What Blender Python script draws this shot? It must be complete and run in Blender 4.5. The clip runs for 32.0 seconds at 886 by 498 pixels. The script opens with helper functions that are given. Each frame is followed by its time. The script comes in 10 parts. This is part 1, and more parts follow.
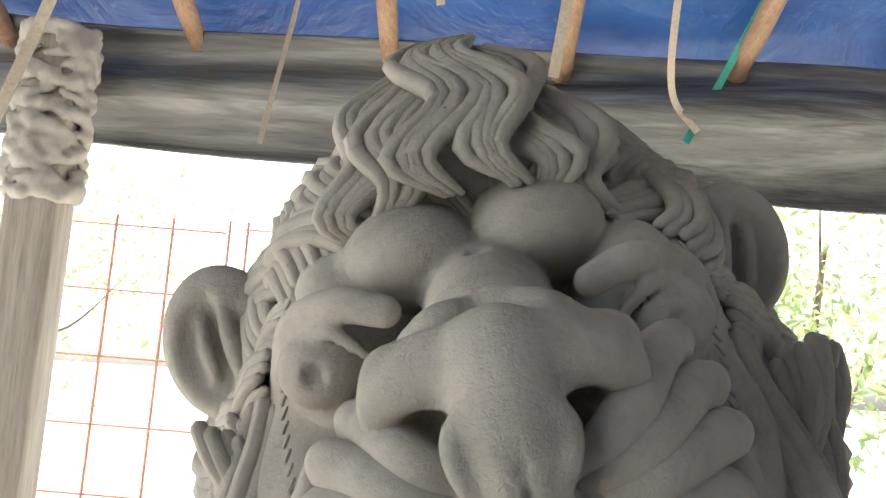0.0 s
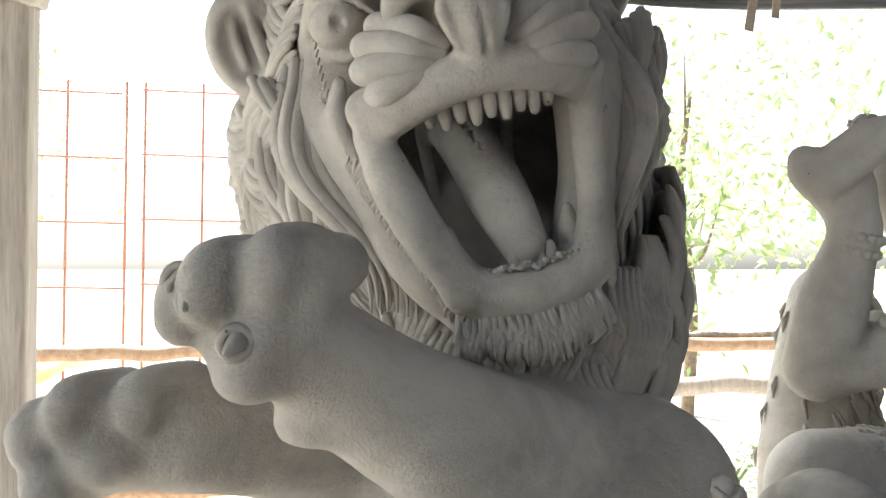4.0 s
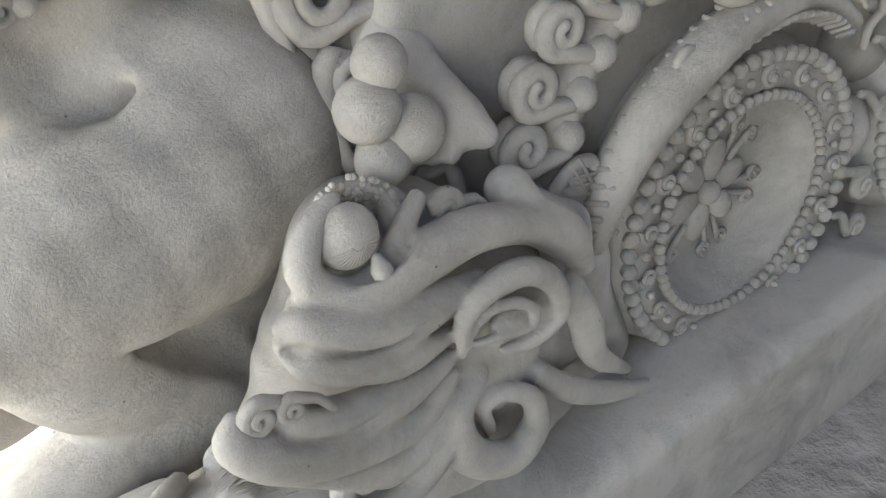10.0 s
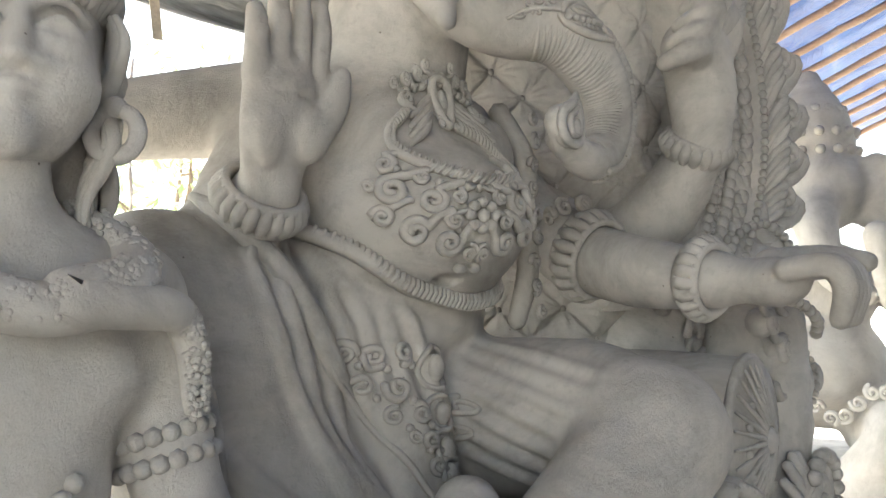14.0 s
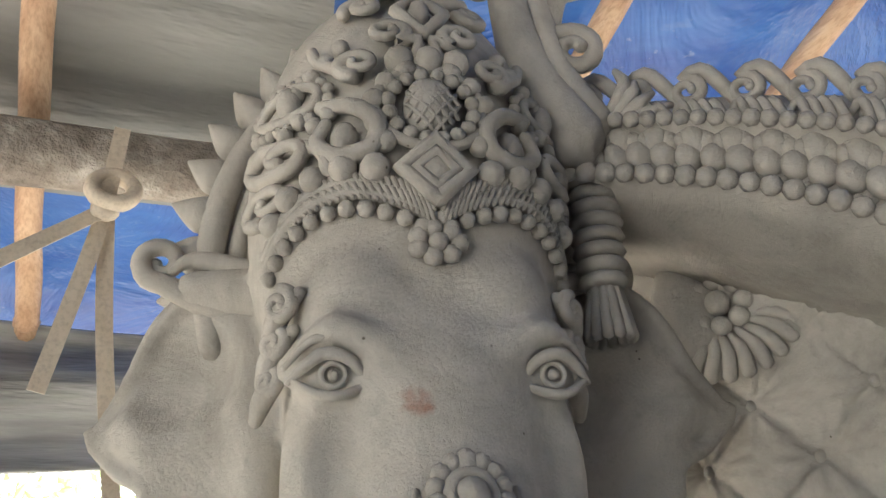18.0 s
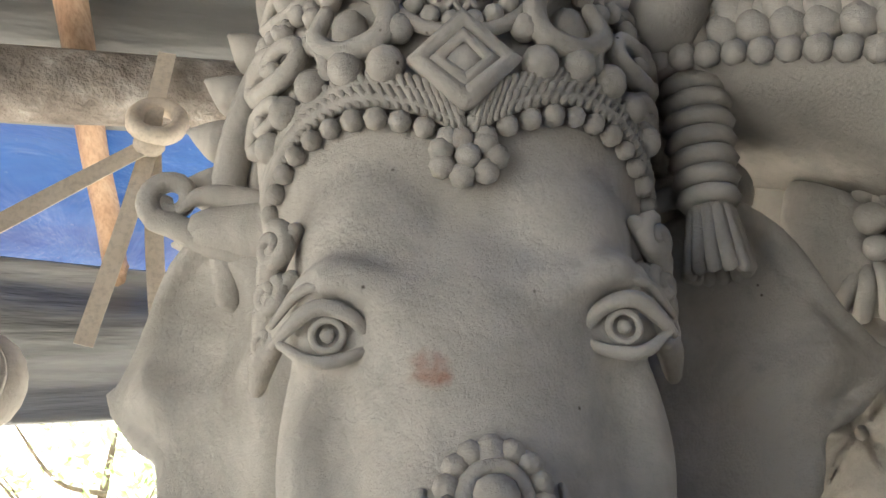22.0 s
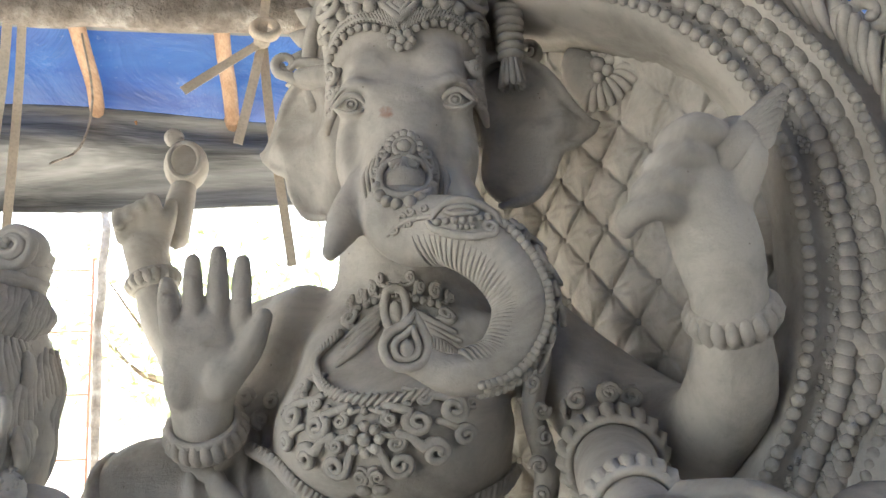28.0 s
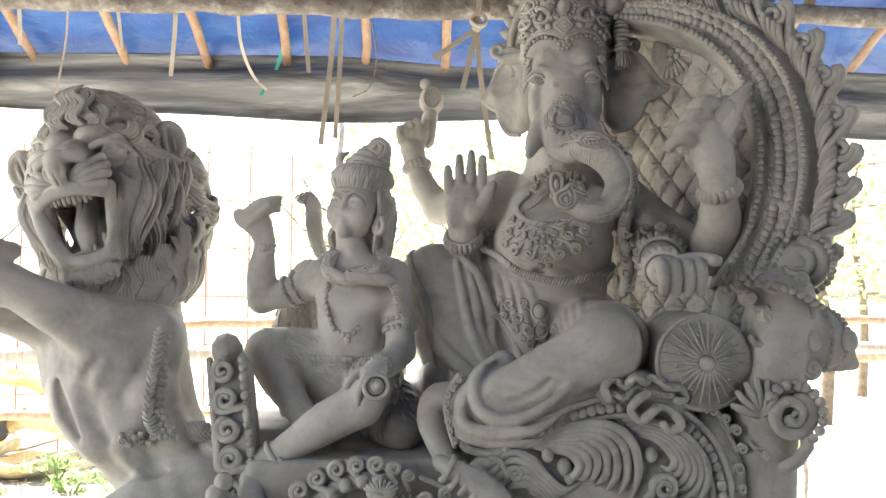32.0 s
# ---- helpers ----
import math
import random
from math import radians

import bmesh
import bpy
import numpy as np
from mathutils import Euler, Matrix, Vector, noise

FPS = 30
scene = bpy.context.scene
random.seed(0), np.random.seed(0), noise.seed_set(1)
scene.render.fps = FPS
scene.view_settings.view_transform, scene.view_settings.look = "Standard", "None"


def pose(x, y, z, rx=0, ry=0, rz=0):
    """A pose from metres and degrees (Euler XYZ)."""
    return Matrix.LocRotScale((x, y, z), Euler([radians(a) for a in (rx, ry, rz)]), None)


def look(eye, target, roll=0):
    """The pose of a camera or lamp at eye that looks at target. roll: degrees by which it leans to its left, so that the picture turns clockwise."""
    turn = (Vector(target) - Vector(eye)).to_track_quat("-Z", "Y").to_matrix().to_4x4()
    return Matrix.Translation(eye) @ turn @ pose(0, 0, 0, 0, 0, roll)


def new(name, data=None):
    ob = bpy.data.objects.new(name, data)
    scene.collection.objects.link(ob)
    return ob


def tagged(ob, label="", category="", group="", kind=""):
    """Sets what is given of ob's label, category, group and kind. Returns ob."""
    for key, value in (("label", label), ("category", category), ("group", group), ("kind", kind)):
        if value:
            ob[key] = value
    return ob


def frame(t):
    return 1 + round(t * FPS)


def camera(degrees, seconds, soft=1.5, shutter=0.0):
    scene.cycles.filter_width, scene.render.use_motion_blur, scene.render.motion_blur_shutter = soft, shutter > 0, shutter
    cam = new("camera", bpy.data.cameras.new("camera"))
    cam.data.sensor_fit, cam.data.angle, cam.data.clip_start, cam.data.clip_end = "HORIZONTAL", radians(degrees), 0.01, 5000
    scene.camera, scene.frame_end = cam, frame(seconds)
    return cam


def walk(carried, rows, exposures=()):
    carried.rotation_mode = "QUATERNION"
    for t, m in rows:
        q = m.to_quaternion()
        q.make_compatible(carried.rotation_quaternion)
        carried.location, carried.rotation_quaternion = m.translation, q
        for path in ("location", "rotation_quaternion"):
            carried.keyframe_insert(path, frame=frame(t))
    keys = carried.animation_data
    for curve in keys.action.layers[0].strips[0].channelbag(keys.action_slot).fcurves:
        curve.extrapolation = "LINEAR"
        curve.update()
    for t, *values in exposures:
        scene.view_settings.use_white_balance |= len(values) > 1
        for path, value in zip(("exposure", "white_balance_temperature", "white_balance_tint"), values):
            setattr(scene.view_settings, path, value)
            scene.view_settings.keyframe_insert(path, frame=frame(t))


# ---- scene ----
cam = camera(56.0, 32.0)
METRES, EYE, TILT, LEAN, TURN = 6.0, 1.8, 9.0, -3.5, 0.0
ROWS = [
    (0.0, 0.0, 0.0, 0.0, 0.0, 0.0, -0.0),
    (0.5, 0.0022, -0.0, -0.0039, -0.29, -0.25, 0.42),
    (1.0, 0.0036, 0.0001, -0.0089, -0.22, -0.49, 0.83),
    (1.5, 0.0067, -0.007, -0.0145, -0.15, -0.96, 1.38),
    (2.0, 0.0033, -0.0226, -0.0145, -1.31, -2.02, 2.18),
    (2.5, -0.012, -0.0425, -0.0163, -3.71, -3.51, 2.75),
    (4.5, -0.0198, -0.0658, -0.0453, -8.57, -10.23, 1.93),
    (5.0, -0.0215, -0.0643, -0.0567, -9.32, -13.01, 1.69),
    (5.5, -0.0206, -0.0622, -0.066, -10.61, -17.09, 1.27),
    (6.0, -0.0173, -0.0597, -0.0784, -12.37, -22.13, 1.28),
    (6.5, -0.0146, -0.0608, -0.0889, -14.27, -27.67, 1.81),
    (7.0, -0.0126, -0.0649, -0.0955, -16.6, -33.24, 2.71),
    (7.5, -0.0073, -0.0692, -0.1, -19.55, -38.33, 3.5),
    (8.0, 0.0004, -0.0676, -0.1064, -23.0, -42.45, 3.99),
    (8.5, 0.0055, -0.066, -0.1114, -26.7, -45.16, 4.33),
    (9.0, 0.0115, -0.0651, -0.1118, -30.53, -45.85, 4.34),
    (9.5, 0.0192, -0.0647, -0.1102, -34.21, -44.64, 3.59),
    (10.0, 0.0265, -0.0631, -0.1082, -37.52, -42.43, 2.48),
    (10.5, 0.0351, -0.0578, -0.1059, -40.3, -39.61, 1.36),
    (11.0, 0.0463, -0.052, -0.1027, -42.79, -36.1, 0.21),
    (11.5, 0.0588, -0.049, -0.0995, -45.27, -31.54, -0.93),
    (12.0, 0.0755, -0.0479, -0.0935, -48.12, -25.86, -1.78),
    (12.5, 0.0829, -0.0413, -0.0836, -50.71, -19.9, -2.1),
    (13.0, 0.0829, -0.0339, -0.074, -52.66, -14.17, -2.48),
    (13.5, 0.0819, -0.0296, -0.0674, -53.92, -9.09, -3.03),
    (14.0, 0.0814, -0.0275, -0.0609, -55.09, -4.48, -3.75),
    (14.5, 0.0814, -0.0265, -0.0555, -56.14, -0.45, -4.27),
    (16.5, 0.1304, -0.0269, -0.0279, -48.67, 5.93, -1.16),
    (17.0, 0.1658, -0.0289, -0.021, -41.24, 7.63, 1.07),
    (17.5, 0.1984, -0.0085, -0.0083, -33.19, 9.92, 2.41),
    (18.0, 0.2315, 0.0111, 0.0153, -25.15, 12.36, 2.65),
    (18.5, 0.2503, 0.0221, 0.0313, -18.81, 14.31, 2.59),
    (19.0, 0.2511, 0.0287, 0.0377, -16.84, 15.12, 2.79),
    (19.5, 0.2516, 0.0291, 0.037, -15.89, 15.21, 2.91),
    (20.0, 0.2538, 0.0304, 0.0318, -15.3, 14.21, 2.91),
    (20.5, 0.2551, 0.0338, 0.0271, -15.22, 12.48, 2.83),
    (21.0, 0.2549, 0.0338, 0.0241, -15.03, 10.68, 2.89),
    (21.5, 0.2557, 0.0331, 0.0217, -14.85, 9.01, 3.13),
    (22.0, 0.2551, 0.0315, 0.0197, -14.78, 7.8, 3.37),
    (22.5, 0.2561, 0.0327, 0.0147, -14.99, 6.8, 3.44),
    (23.0, 0.2546, 0.0288, 0.0102, -14.88, 5.96, 3.47),
    (23.5, 0.2538, 0.0276, 0.0069, -15.23, 5.6, 3.29),
    (24.0, 0.2534, 0.0271, 0.0021, -15.71, 5.51, 3.27),
    (24.5, 0.2523, 0.0249, -0.0026, -15.92, 5.25, 3.44),
    (25.0, 0.252, 0.0212, -0.0092, -15.62, 5.14, 3.48),
    (25.5, 0.2566, 0.0136, -0.0162, -15.03, 5.13, 3.59),
    (26.0, 0.252, -0.0018, -0.0207, -15.07, 4.62, 3.85),
    (26.5, 0.2417, -0.0303, -0.0254, -15.64, 3.51, 3.66),
    (28.5, 0.2376, -0.1616, -0.0272, -10.63, 0.27, 4.6),
    (29.0, 0.2286, -0.1978, -0.0311, -10.49, -1.03, 4.46),
    (29.5, 0.2241, -0.2329, -0.0372, -9.37, -2.64, 4.61),
    (30.0, 0.23, -0.2655, -0.0422, -7.61, -4.24, 4.94),
    (30.5, 0.2297, -0.2988, -0.0495, -6.12, -5.73, 5.25),
    (31.0, 0.2249, -0.3149, -0.0551, -4.94, -6.75, 5.25),
    (31.5, 0.2014, -0.3378, -0.0441, -4.13, -6.66, 4.43),
    (32.0, 0.1747, -0.3698, -0.0221, -3.91, -5.92, 2.92),
]
STOPS = [(0.0, 1.95), (3.0, 2.05), (5.0, 2.05), (6.0, 1.55), (7.0, 0.75), (8.0, 1.25), (9.0, 2.4), (10.5, 2.95), (11.5, 2.95), (13.0, 2.65), (14.2, 2.75), (16.0, 2.55), (17.5, 2.4), (19.0, 3.2), (20.5, 3.4), (22.0, 2.7), (24.0, 2.45), (27.0, 2.6), (29.0, 2.9), (31.0, 2.8), (32.0, 2.65)]
walk(cam, [(t, pose(0, 0, EYE, TILT, LEAN, TURN) @ pose(METRES * x, METRES * y, METRES * z, 90 + pitch, roll, yaw)) for t, x, y, z, yaw, pitch, roll in ROWS], [(t, stops, 6350, 5) for t, stops in STOPS])

# ---- daylight ----
SUN_TURN, SUN_UP = radians(-25), radians(58)
sky_world = bpy.data.worlds.new("daylight")
scene.world = sky_world
sky_world.use_nodes = True
sky_nodes = sky_world.node_tree
sky = sky_nodes.nodes.new("ShaderNodeTexSky")
sky.sky_type, sky.sun_disc = "NISHITA", False
sky.sun_elevation, sky.sun_rotation = SUN_UP, SUN_TURN
sky.air_density, sky.dust_density = 1.2, 3.5
haze = sky_nodes.nodes.new("ShaderNodeHueSaturation")
haze.inputs["Saturation"].default_value = 0.35
sky_nodes.links.new(sky.outputs["Color"], haze.inputs["Color"])
sky_nodes.links.new(haze.outputs["Color"], sky_nodes.nodes["Background"].inputs["Color"])
sky_nodes.nodes["Background"].inputs["Strength"].default_value = 0.15
sun = new("sun", bpy.data.lights.new("sun", "SUN"))
sun.data.energy, sun.data.angle, sun.data.color = 5.0, radians(0.6), (1.0, 0.957, 0.89)
# the sun stands behind the statues, a little to the lion's side
sun.matrix_world = look(Vector((math.sin(SUN_TURN) * math.cos(SUN_UP), math.cos(SUN_TURN) * math.cos(SUN_UP), math.sin(SUN_UP))) * 20, (0, 0, 0))


from mathutils.bvhtree import BVHTree


# ---- modelling helpers ----
def vec(p):
    return np.array(p, dtype=np.float64)


def unit(v):
    v = vec(v)
    return v / (np.linalg.norm(v) + 1e-12)


def basis(origin, right, up):
    """A frame as a function: (a, b, c) metres along right, up and out of the face to a place."""
    o, u = vec(origin), unit(right)
    n = unit(np.cross(u, vec(up)))
    v = np.cross(n, u)

    def place(a, b, c=0.0):
        return o + a * u + b * v + c * n
    return place


def spline(points, step=6):
    """A smooth line through the points (rows may carry radii along)."""
    p = np.array(points, dtype=np.float64)
    if len(p) < 3:
        return np.array([p[0] + (p[-1] - p[0]) * k / step for k in range(step + 1)])
    p = np.vstack([2 * p[0] - p[1], p, 2 * p[-1] - p[-2]])
    out = []
    for i in range(1, len(p) - 2):
        for k in range(step):
            t = k / step
            a, b, c, d = p[i - 1], p[i], p[i + 1], p[i + 2]
            out.append(0.5 * (2 * b + (c - a) * t + (2 * a - 5 * b + 4 * c - d) * t * t + (3 * b - a - 3 * c + d) * t ** 3))
    out.append(p[-2])
    return np.array(out)


class Clay:
    """A solid on a grid of distances, shaped by blending in and carving out simple bodies."""

    def __init__(self, lo, hi, h):
        self.lo, self.h = vec(lo), h
        self.n = np.ceil((vec(hi) - self.lo) / h).astype(int) + 1
        self.d = np.full(self.n, 1.0, np.float32)

    def box_of(self, lo, hi):
        a = np.clip(np.floor((lo - self.lo) / self.h).astype(int), 0, self.n - 1)
        b = np.clip(np.ceil((hi - self.lo) / self.h).astype(int) + 1, 1, self.n)
        axes = [(self.lo[i] + self.h * np.arange(a[i], b[i])).astype(np.float32) for i in range(3)]
        return tuple(slice(a[i], max(b[i], a[i] + 1)) for i in range(3)), np.meshgrid(*axes, indexing="ij", sparse=True)

    def blend(self, where, d, k, cut=False):
        e = self.d[where]
        if e.size == 0:
            return
        if cut:
            e = -e
        w = np.maximum(k - np.abs(e - d), 0) / max(k, 1e-6)
        r = np.minimum(e, d) - w * w * k * 0.25
        self.d[where] = -r if cut else r

    def limb(self, points, radii, k=0.02, cut=False, smooth=0, flat=None):
        """A tapered limb along the points. smooth > 0 rounds its line. flat: (axis, factor) squeezes it along an axis."""
        rows = np.column_stack([np.array(points, dtype=float), np.array(radii, dtype=float)])
        if smooth:
            rows = spline(rows, smooth)
        m = 0.05 + 2 * self.h
        r = rows[:, 3].max()
        where, (x, y, z) = self.box_of(rows[:, :3].min(0) - r - m, rows[:, :3].max(0) + r + m)
        best = None
        for a, b in zip(rows[:-1], rows[1:]):
            v = b[:3] - a[:3]
            q = float(v @ v) + 1e-12
            t = np.clip(((x - a[0]) * v[0] + (y - a[1]) * v[1] + (z - a[2]) * v[2]) / q, 0, 1)
            dx, dy, dz = x - a[0] - t * v[0], y - a[1] - t * v[1], z - a[2] - t * v[2]
            if flat is not None:
                ax, s = flat
                along = dx * ax[0] + dy * ax[1] + dz * ax[2]
                sq = dx * dx + dy * dy + dz * dz + along * along * (s * s - 1)
            else:
                sq = dx * dx + dy * dy + dz * dz
            d = np.sqrt(np.maximum(sq, 0)) - (a[3] + t * (b[3] - a[3]))
            best = d if best is None else np.minimum(best, d)
        self.blend(where, best.astype(np.float32), k, cut)
        return self

    def ball(self, c, r, k=0.02, turn=None, cut=False):
        """A ball, or with three radii an egg, turned by a 3 x 3 matrix whose columns are its axes."""
        c = vec(c)
        r = vec((r, r, r) if np.isscalar(r) else r)
        m = r.max() + 0.05 + 2 * self.h
        where, (x, y, z) = self.box_of(c - m, c + m)
        x, y, z = x - c[0], y - c[1], z - c[2]
        if turn is not None:
            t = np.array(turn)
            x, y, z = (t[0, i] * x + t[1, i] * y + t[2, i] * z for i in range(3))
        a = np.sqrt((x / r[0]) ** 2 + (y / r[1]) ** 2 + (z / r[2]) ** 2)
        b = np.sqrt((x / r[0] ** 2) ** 2 + (y / r[1] ** 2) ** 2 + (z / r[2] ** 2) ** 2) + 1e-6
        self.blend(where, (a * (a - 1) / b).astype(np.float32), k, cut)
        return self

    def slab(self, c, half, round_=0.01, k=0.02, turn=None, cut=False):
        c, half = vec(c), vec(half)
        m = np.linalg.norm(half) + 0.05 + 2 * self.h
        where, (x, y, z) = self.box_of(c - m, c + m)
        x, y, z = x - c[0], y - c[1], z - c[2]
        if turn is not None:
            t = np.array(turn)
            x, y, z = (t[0, i] * x + t[1, i] * y + t[2, i] * z for i in range(3))
        q = [np.abs(v) - s + round_ for v, s in zip((x, y, z), half)]
        out = np.sqrt(sum(np.maximum(v, 0) ** 2 for v in q))
        d = out + np.minimum(np.maximum(np.maximum(q[0], q[1]), q[2]), 0) - round_
        self.blend(where, d.astype(np.float32), k, cut)
        return self

    def mesh(self):
        """The skin of the solid: places and four-cornered faces."""
        d = self.d
        d[0], d[-1] = 1, 1
        d[:, 0], d[:, -1] = 1, 1
        d[:, :, 0], d[:, :, -1] = 1, 1
        s = d < 0
        nx, ny, nz = d.shape
        c = [(i, j, k) for i in (0, 1) for j in (0, 1) for k in (0, 1)]
        total = np.zeros((nx - 1, ny - 1, nz - 1), np.int8)
        for i, j, k in c:
            total += s[i:nx - 1 + i, j:ny - 1 + j, k:nz - 1 + k]
        ids = np.argwhere((total > 0) & (total < 8))
        index = np.full(total.shape, -1, np.int32)
        index[tuple(ids.T)] = np.arange(len(ids))
        vals = np.stack([d[ids[:, 0] + i, ids[:, 1] + j, ids[:, 2] + k] for i, j, k in c], 1)
        corner = np.array(c, float)
        acc, cnt = np.zeros((len(ids), 3)), np.zeros(len(ids))
        for a in range(8):
            for b in range(a + 1, 8):
                if np.abs(corner[a] - corner[b]).sum() != 1:
                    continue
                va, vb = vals[:, a], vals[:, b]
                on = (va < 0) != (vb < 0)
                t = np.where(on, va / np.where(on, va - vb, 1), 0)
                acc += np.where(on[:, None], corner[a] + t[:, None] * (corner[b] - corner[a]), 0)
                cnt += on
        v = self.lo + self.h * (ids + acc / cnt[:, None])
        faces = []
        for axis in range(3):
            lo = [slice(None)] * 3
            hi = [slice(None)] * 3
            lo[axis], hi[axis] = slice(0, -1), slice(1, None)
            a, b = s[tuple(lo)], s[tuple(hi)]
            e = np.argwhere(a != b)
            inside = a[tuple(e.T)]
            o1, o2 = [(1, 2), (2, 0), (0, 1)][axis]
            quad = []
            for p, q in ((0, 0), (1, 0), (1, 1), (0, 1)):
                g = e.copy()
                g[:, o1] -= 1 - p
                g[:, o2] -= 1 - q
                quad.append(index[tuple(np.clip(g, 0, np.array(total.shape) - 1).T)])
            quad = np.stack(quad, 1)
            quad[~inside] = quad[~inside][:, ::-1]
            faces.append(quad[(quad >= 0).all(1)])
        return v, np.vstack(faces)


def cube_ball(n):
    """A ball made of four-cornered faces, n to a side of its six sides."""
    pts, quads, seen = [], [], {}

    def at(p):
        key = tuple(np.round(p, 5))
        if key not in seen:
            seen[key] = len(pts)
            pts.append(unit(np.tan(np.array(p) * math.pi / 4)))
        return seen[key]
    for ax in range(3):
        for side in (-1, 1):
            for i in range(n):
                for j in range(n):
                    q = []
                    for a, b in ((0, 0), (1, 0), (1, 1), (0, 1)):
                        p = [0, 0, 0]
                        p[ax], p[(ax + 1) % 3], p[(ax + 2) % 3] = side, -1 + 2 * (i + a) / n, -1 + 2 * (j + b) / n
                        q.append(at(p))
                    quads.append(q if side > 0 else q[::-1])
    return np.array(pts), np.array(quads)


BALLS = {n: cube_ball(n) for n in (2, 3, 5, 9)}


class Form:
    """Gathers skins, tubes, beads and scrolls into one mesh."""

    def __init__(self):
        self.v, self.f, self.count = [], [], 0

    def add(self, v, f):
        self.v.append(np.asarray(v, dtype=np.float64))
        self.f.append(np.asarray(f, dtype=np.int64) + self.count)
        self.count += len(v)
        return self

    def clay(self, c):
        return self.add(*c.mesh())

    def bead(self, c, r, n=2, turn=None):
        v, f = BALLS[n]
        v = v * (vec((r, r, r)) if np.isscalar(r) else vec(r))
        if turn is not None:
            v = v @ np.array(turn).T
        return self.add(v + vec(c), f)

    def tube(self, points, radii, sides=7, step=5, flat=None, round_ends=True):
        """A tube along a smooth line. flat: (axis, factor) squeezes the section along that axis."""
        pts = np.array(points, dtype=float)
        rad = np.full(len(pts), radii, float) if np.isscalar(radii) else np.array(radii, dtype=float)
        rows = spline(np.column_stack([pts, rad]), step) if step else np.column_stack([pts, rad])
        p, r = rows[:, :3], np.maximum(rows[:, 3], 1e-4)
        if round_ends:
            a, b = unit(p[0] - p[1]), unit(p[-1] - p[-2])
            p = np.vstack([p[0] + a * r[0] * 0.85, p[0] + a * r[0] * 0.5, p, p[-1] + b * r[-1] * 0.5, p[-1] + b * r[-1] * 0.85])
            r = np.concatenate([[r[0] * 0.05, r[0] * 0.75], r, [r[-1] * 0.75, r[-1] * 0.05]])
        t = np.gradient(p, axis=0)
        t /= np.linalg.norm(t, axis=1)[:, None] + 1e-12
        n = np.cross(t[0], (0.31, 0.55, 0.77))
        n /= np.linalg.norm(n) + 1e-12
        rings = []
        ang = np.arange(sides) * 2 * math.pi / sides
        for i in range(len(p)):
            n = n - t[i] * (n @ t[i])
            n /= np.linalg.norm(n) + 1e-12
            b = np.cross(t[i], n)
            off = r[i] * (np.cos(ang)[:, None] * n + np.sin(ang)[:, None] * b)
            if flat is not None:
                ax, s = unit(flat[0]), flat[1]
                off = off + np.outer(off @ ax, ax) * (s - 1)
            rings.append(p[i] + off)
        v = np.vstack(rings)
        m, k = len(p), sides
        i, j = np.meshgrid(np.arange(m - 1), np.arange(k), indexing="ij")
        a, b = i * k + j, i * k + (j + 1) % k
        return self.add(v, np.stack([a, b, b + k, a + k], -1).reshape(-1, 4))

    def line_beads(self, points, r, gap=2.0, n=2, step=8, jitter=0.06):
        """Beads along a line, about gap radii apart."""
        p = spline(points, step)
        seg = np.linalg.norm(np.diff(p, axis=0), axis=1)
        s = np.concatenate([[0], np.cumsum(seg)])
        many = max(1, int(round(s[-1] / (gap * r))))
        for k in range(many):
            at = [np.interp((k + 0.5) / many * s[-1], s, p[:, i]) for i in range(3)]
            self.bead(at, r * (1 + random.uniform(-jitter, jitter)), n)
        return self

    def scroll(self, place, cx, cy, r, start=0.0, turns=1.35, thick=0.3, way=1, stem=None, lift=0.0, bulge=0.35, sides=7):
        """A rolled leaf end: a spiral in the plane of place, with a ball at its eye and, if given, a stem that runs into it."""
        rows = []
        if stem:
            for q in stem:
                rows.append((*q[:2], lift, r * thick * (q[2] if len(q) > 2 else 0.8)))
        steps = int(9 * turns)
        for i in range(steps + 1):
            t = i / steps
            rr = r * (1 - thick) * (1 - 0.72 * t)
            a = math.radians(start) + way * t * turns * 2 * math.pi
            rows.append((cx + rr * math.cos(a), cy + rr * math.sin(a), lift + bulge * r * t * 0.6, r * thick * (1 - 0.45 * t)))
        pts = [place(*q[:3]) for q in rows]
        self.tube(pts, [q[3] for q in rows], sides=sides, step=2)
        self.bead(place(rows[-1][0], rows[-1][1], rows[-1][2]), r * 0.2, 2)
        return self

    def plate(self, place, outline, thick, back=0.02, dome=0.0):
        """A flat body with a rounded rim over an outline in the plane of place."""
        o = np.array(outline, dtype=float)
        c = o.mean(0)
        levels = [(1.0, -back), (1.0, thick * 0.5), (0.97, thick * 0.85), (0.92, thick), (0.6, thick + dome * 0.7), (0.25, thick + dome), (0.03, thick + dome)]
        k = len(o)
        v = np.vstack([[place(*(c + (q - c) * s), z) for q in o] for s, z in levels])
        i, j = np.meshgrid(np.arange(len(levels) - 1), np.arange(k), indexing="ij")
        a, b = i * k + j, i * k + (j + 1) % k
        return self.add(v, np.stack([a, b, b + k, a + k], -1).reshape(-1, 4))

    def arrays(self):
        return np.vstack(self.v), np.vstack(self.f)

    def tree(self):
        v, f = self.arrays()
        return BVHTree.FromPolygons(v.tolist(), f.tolist())

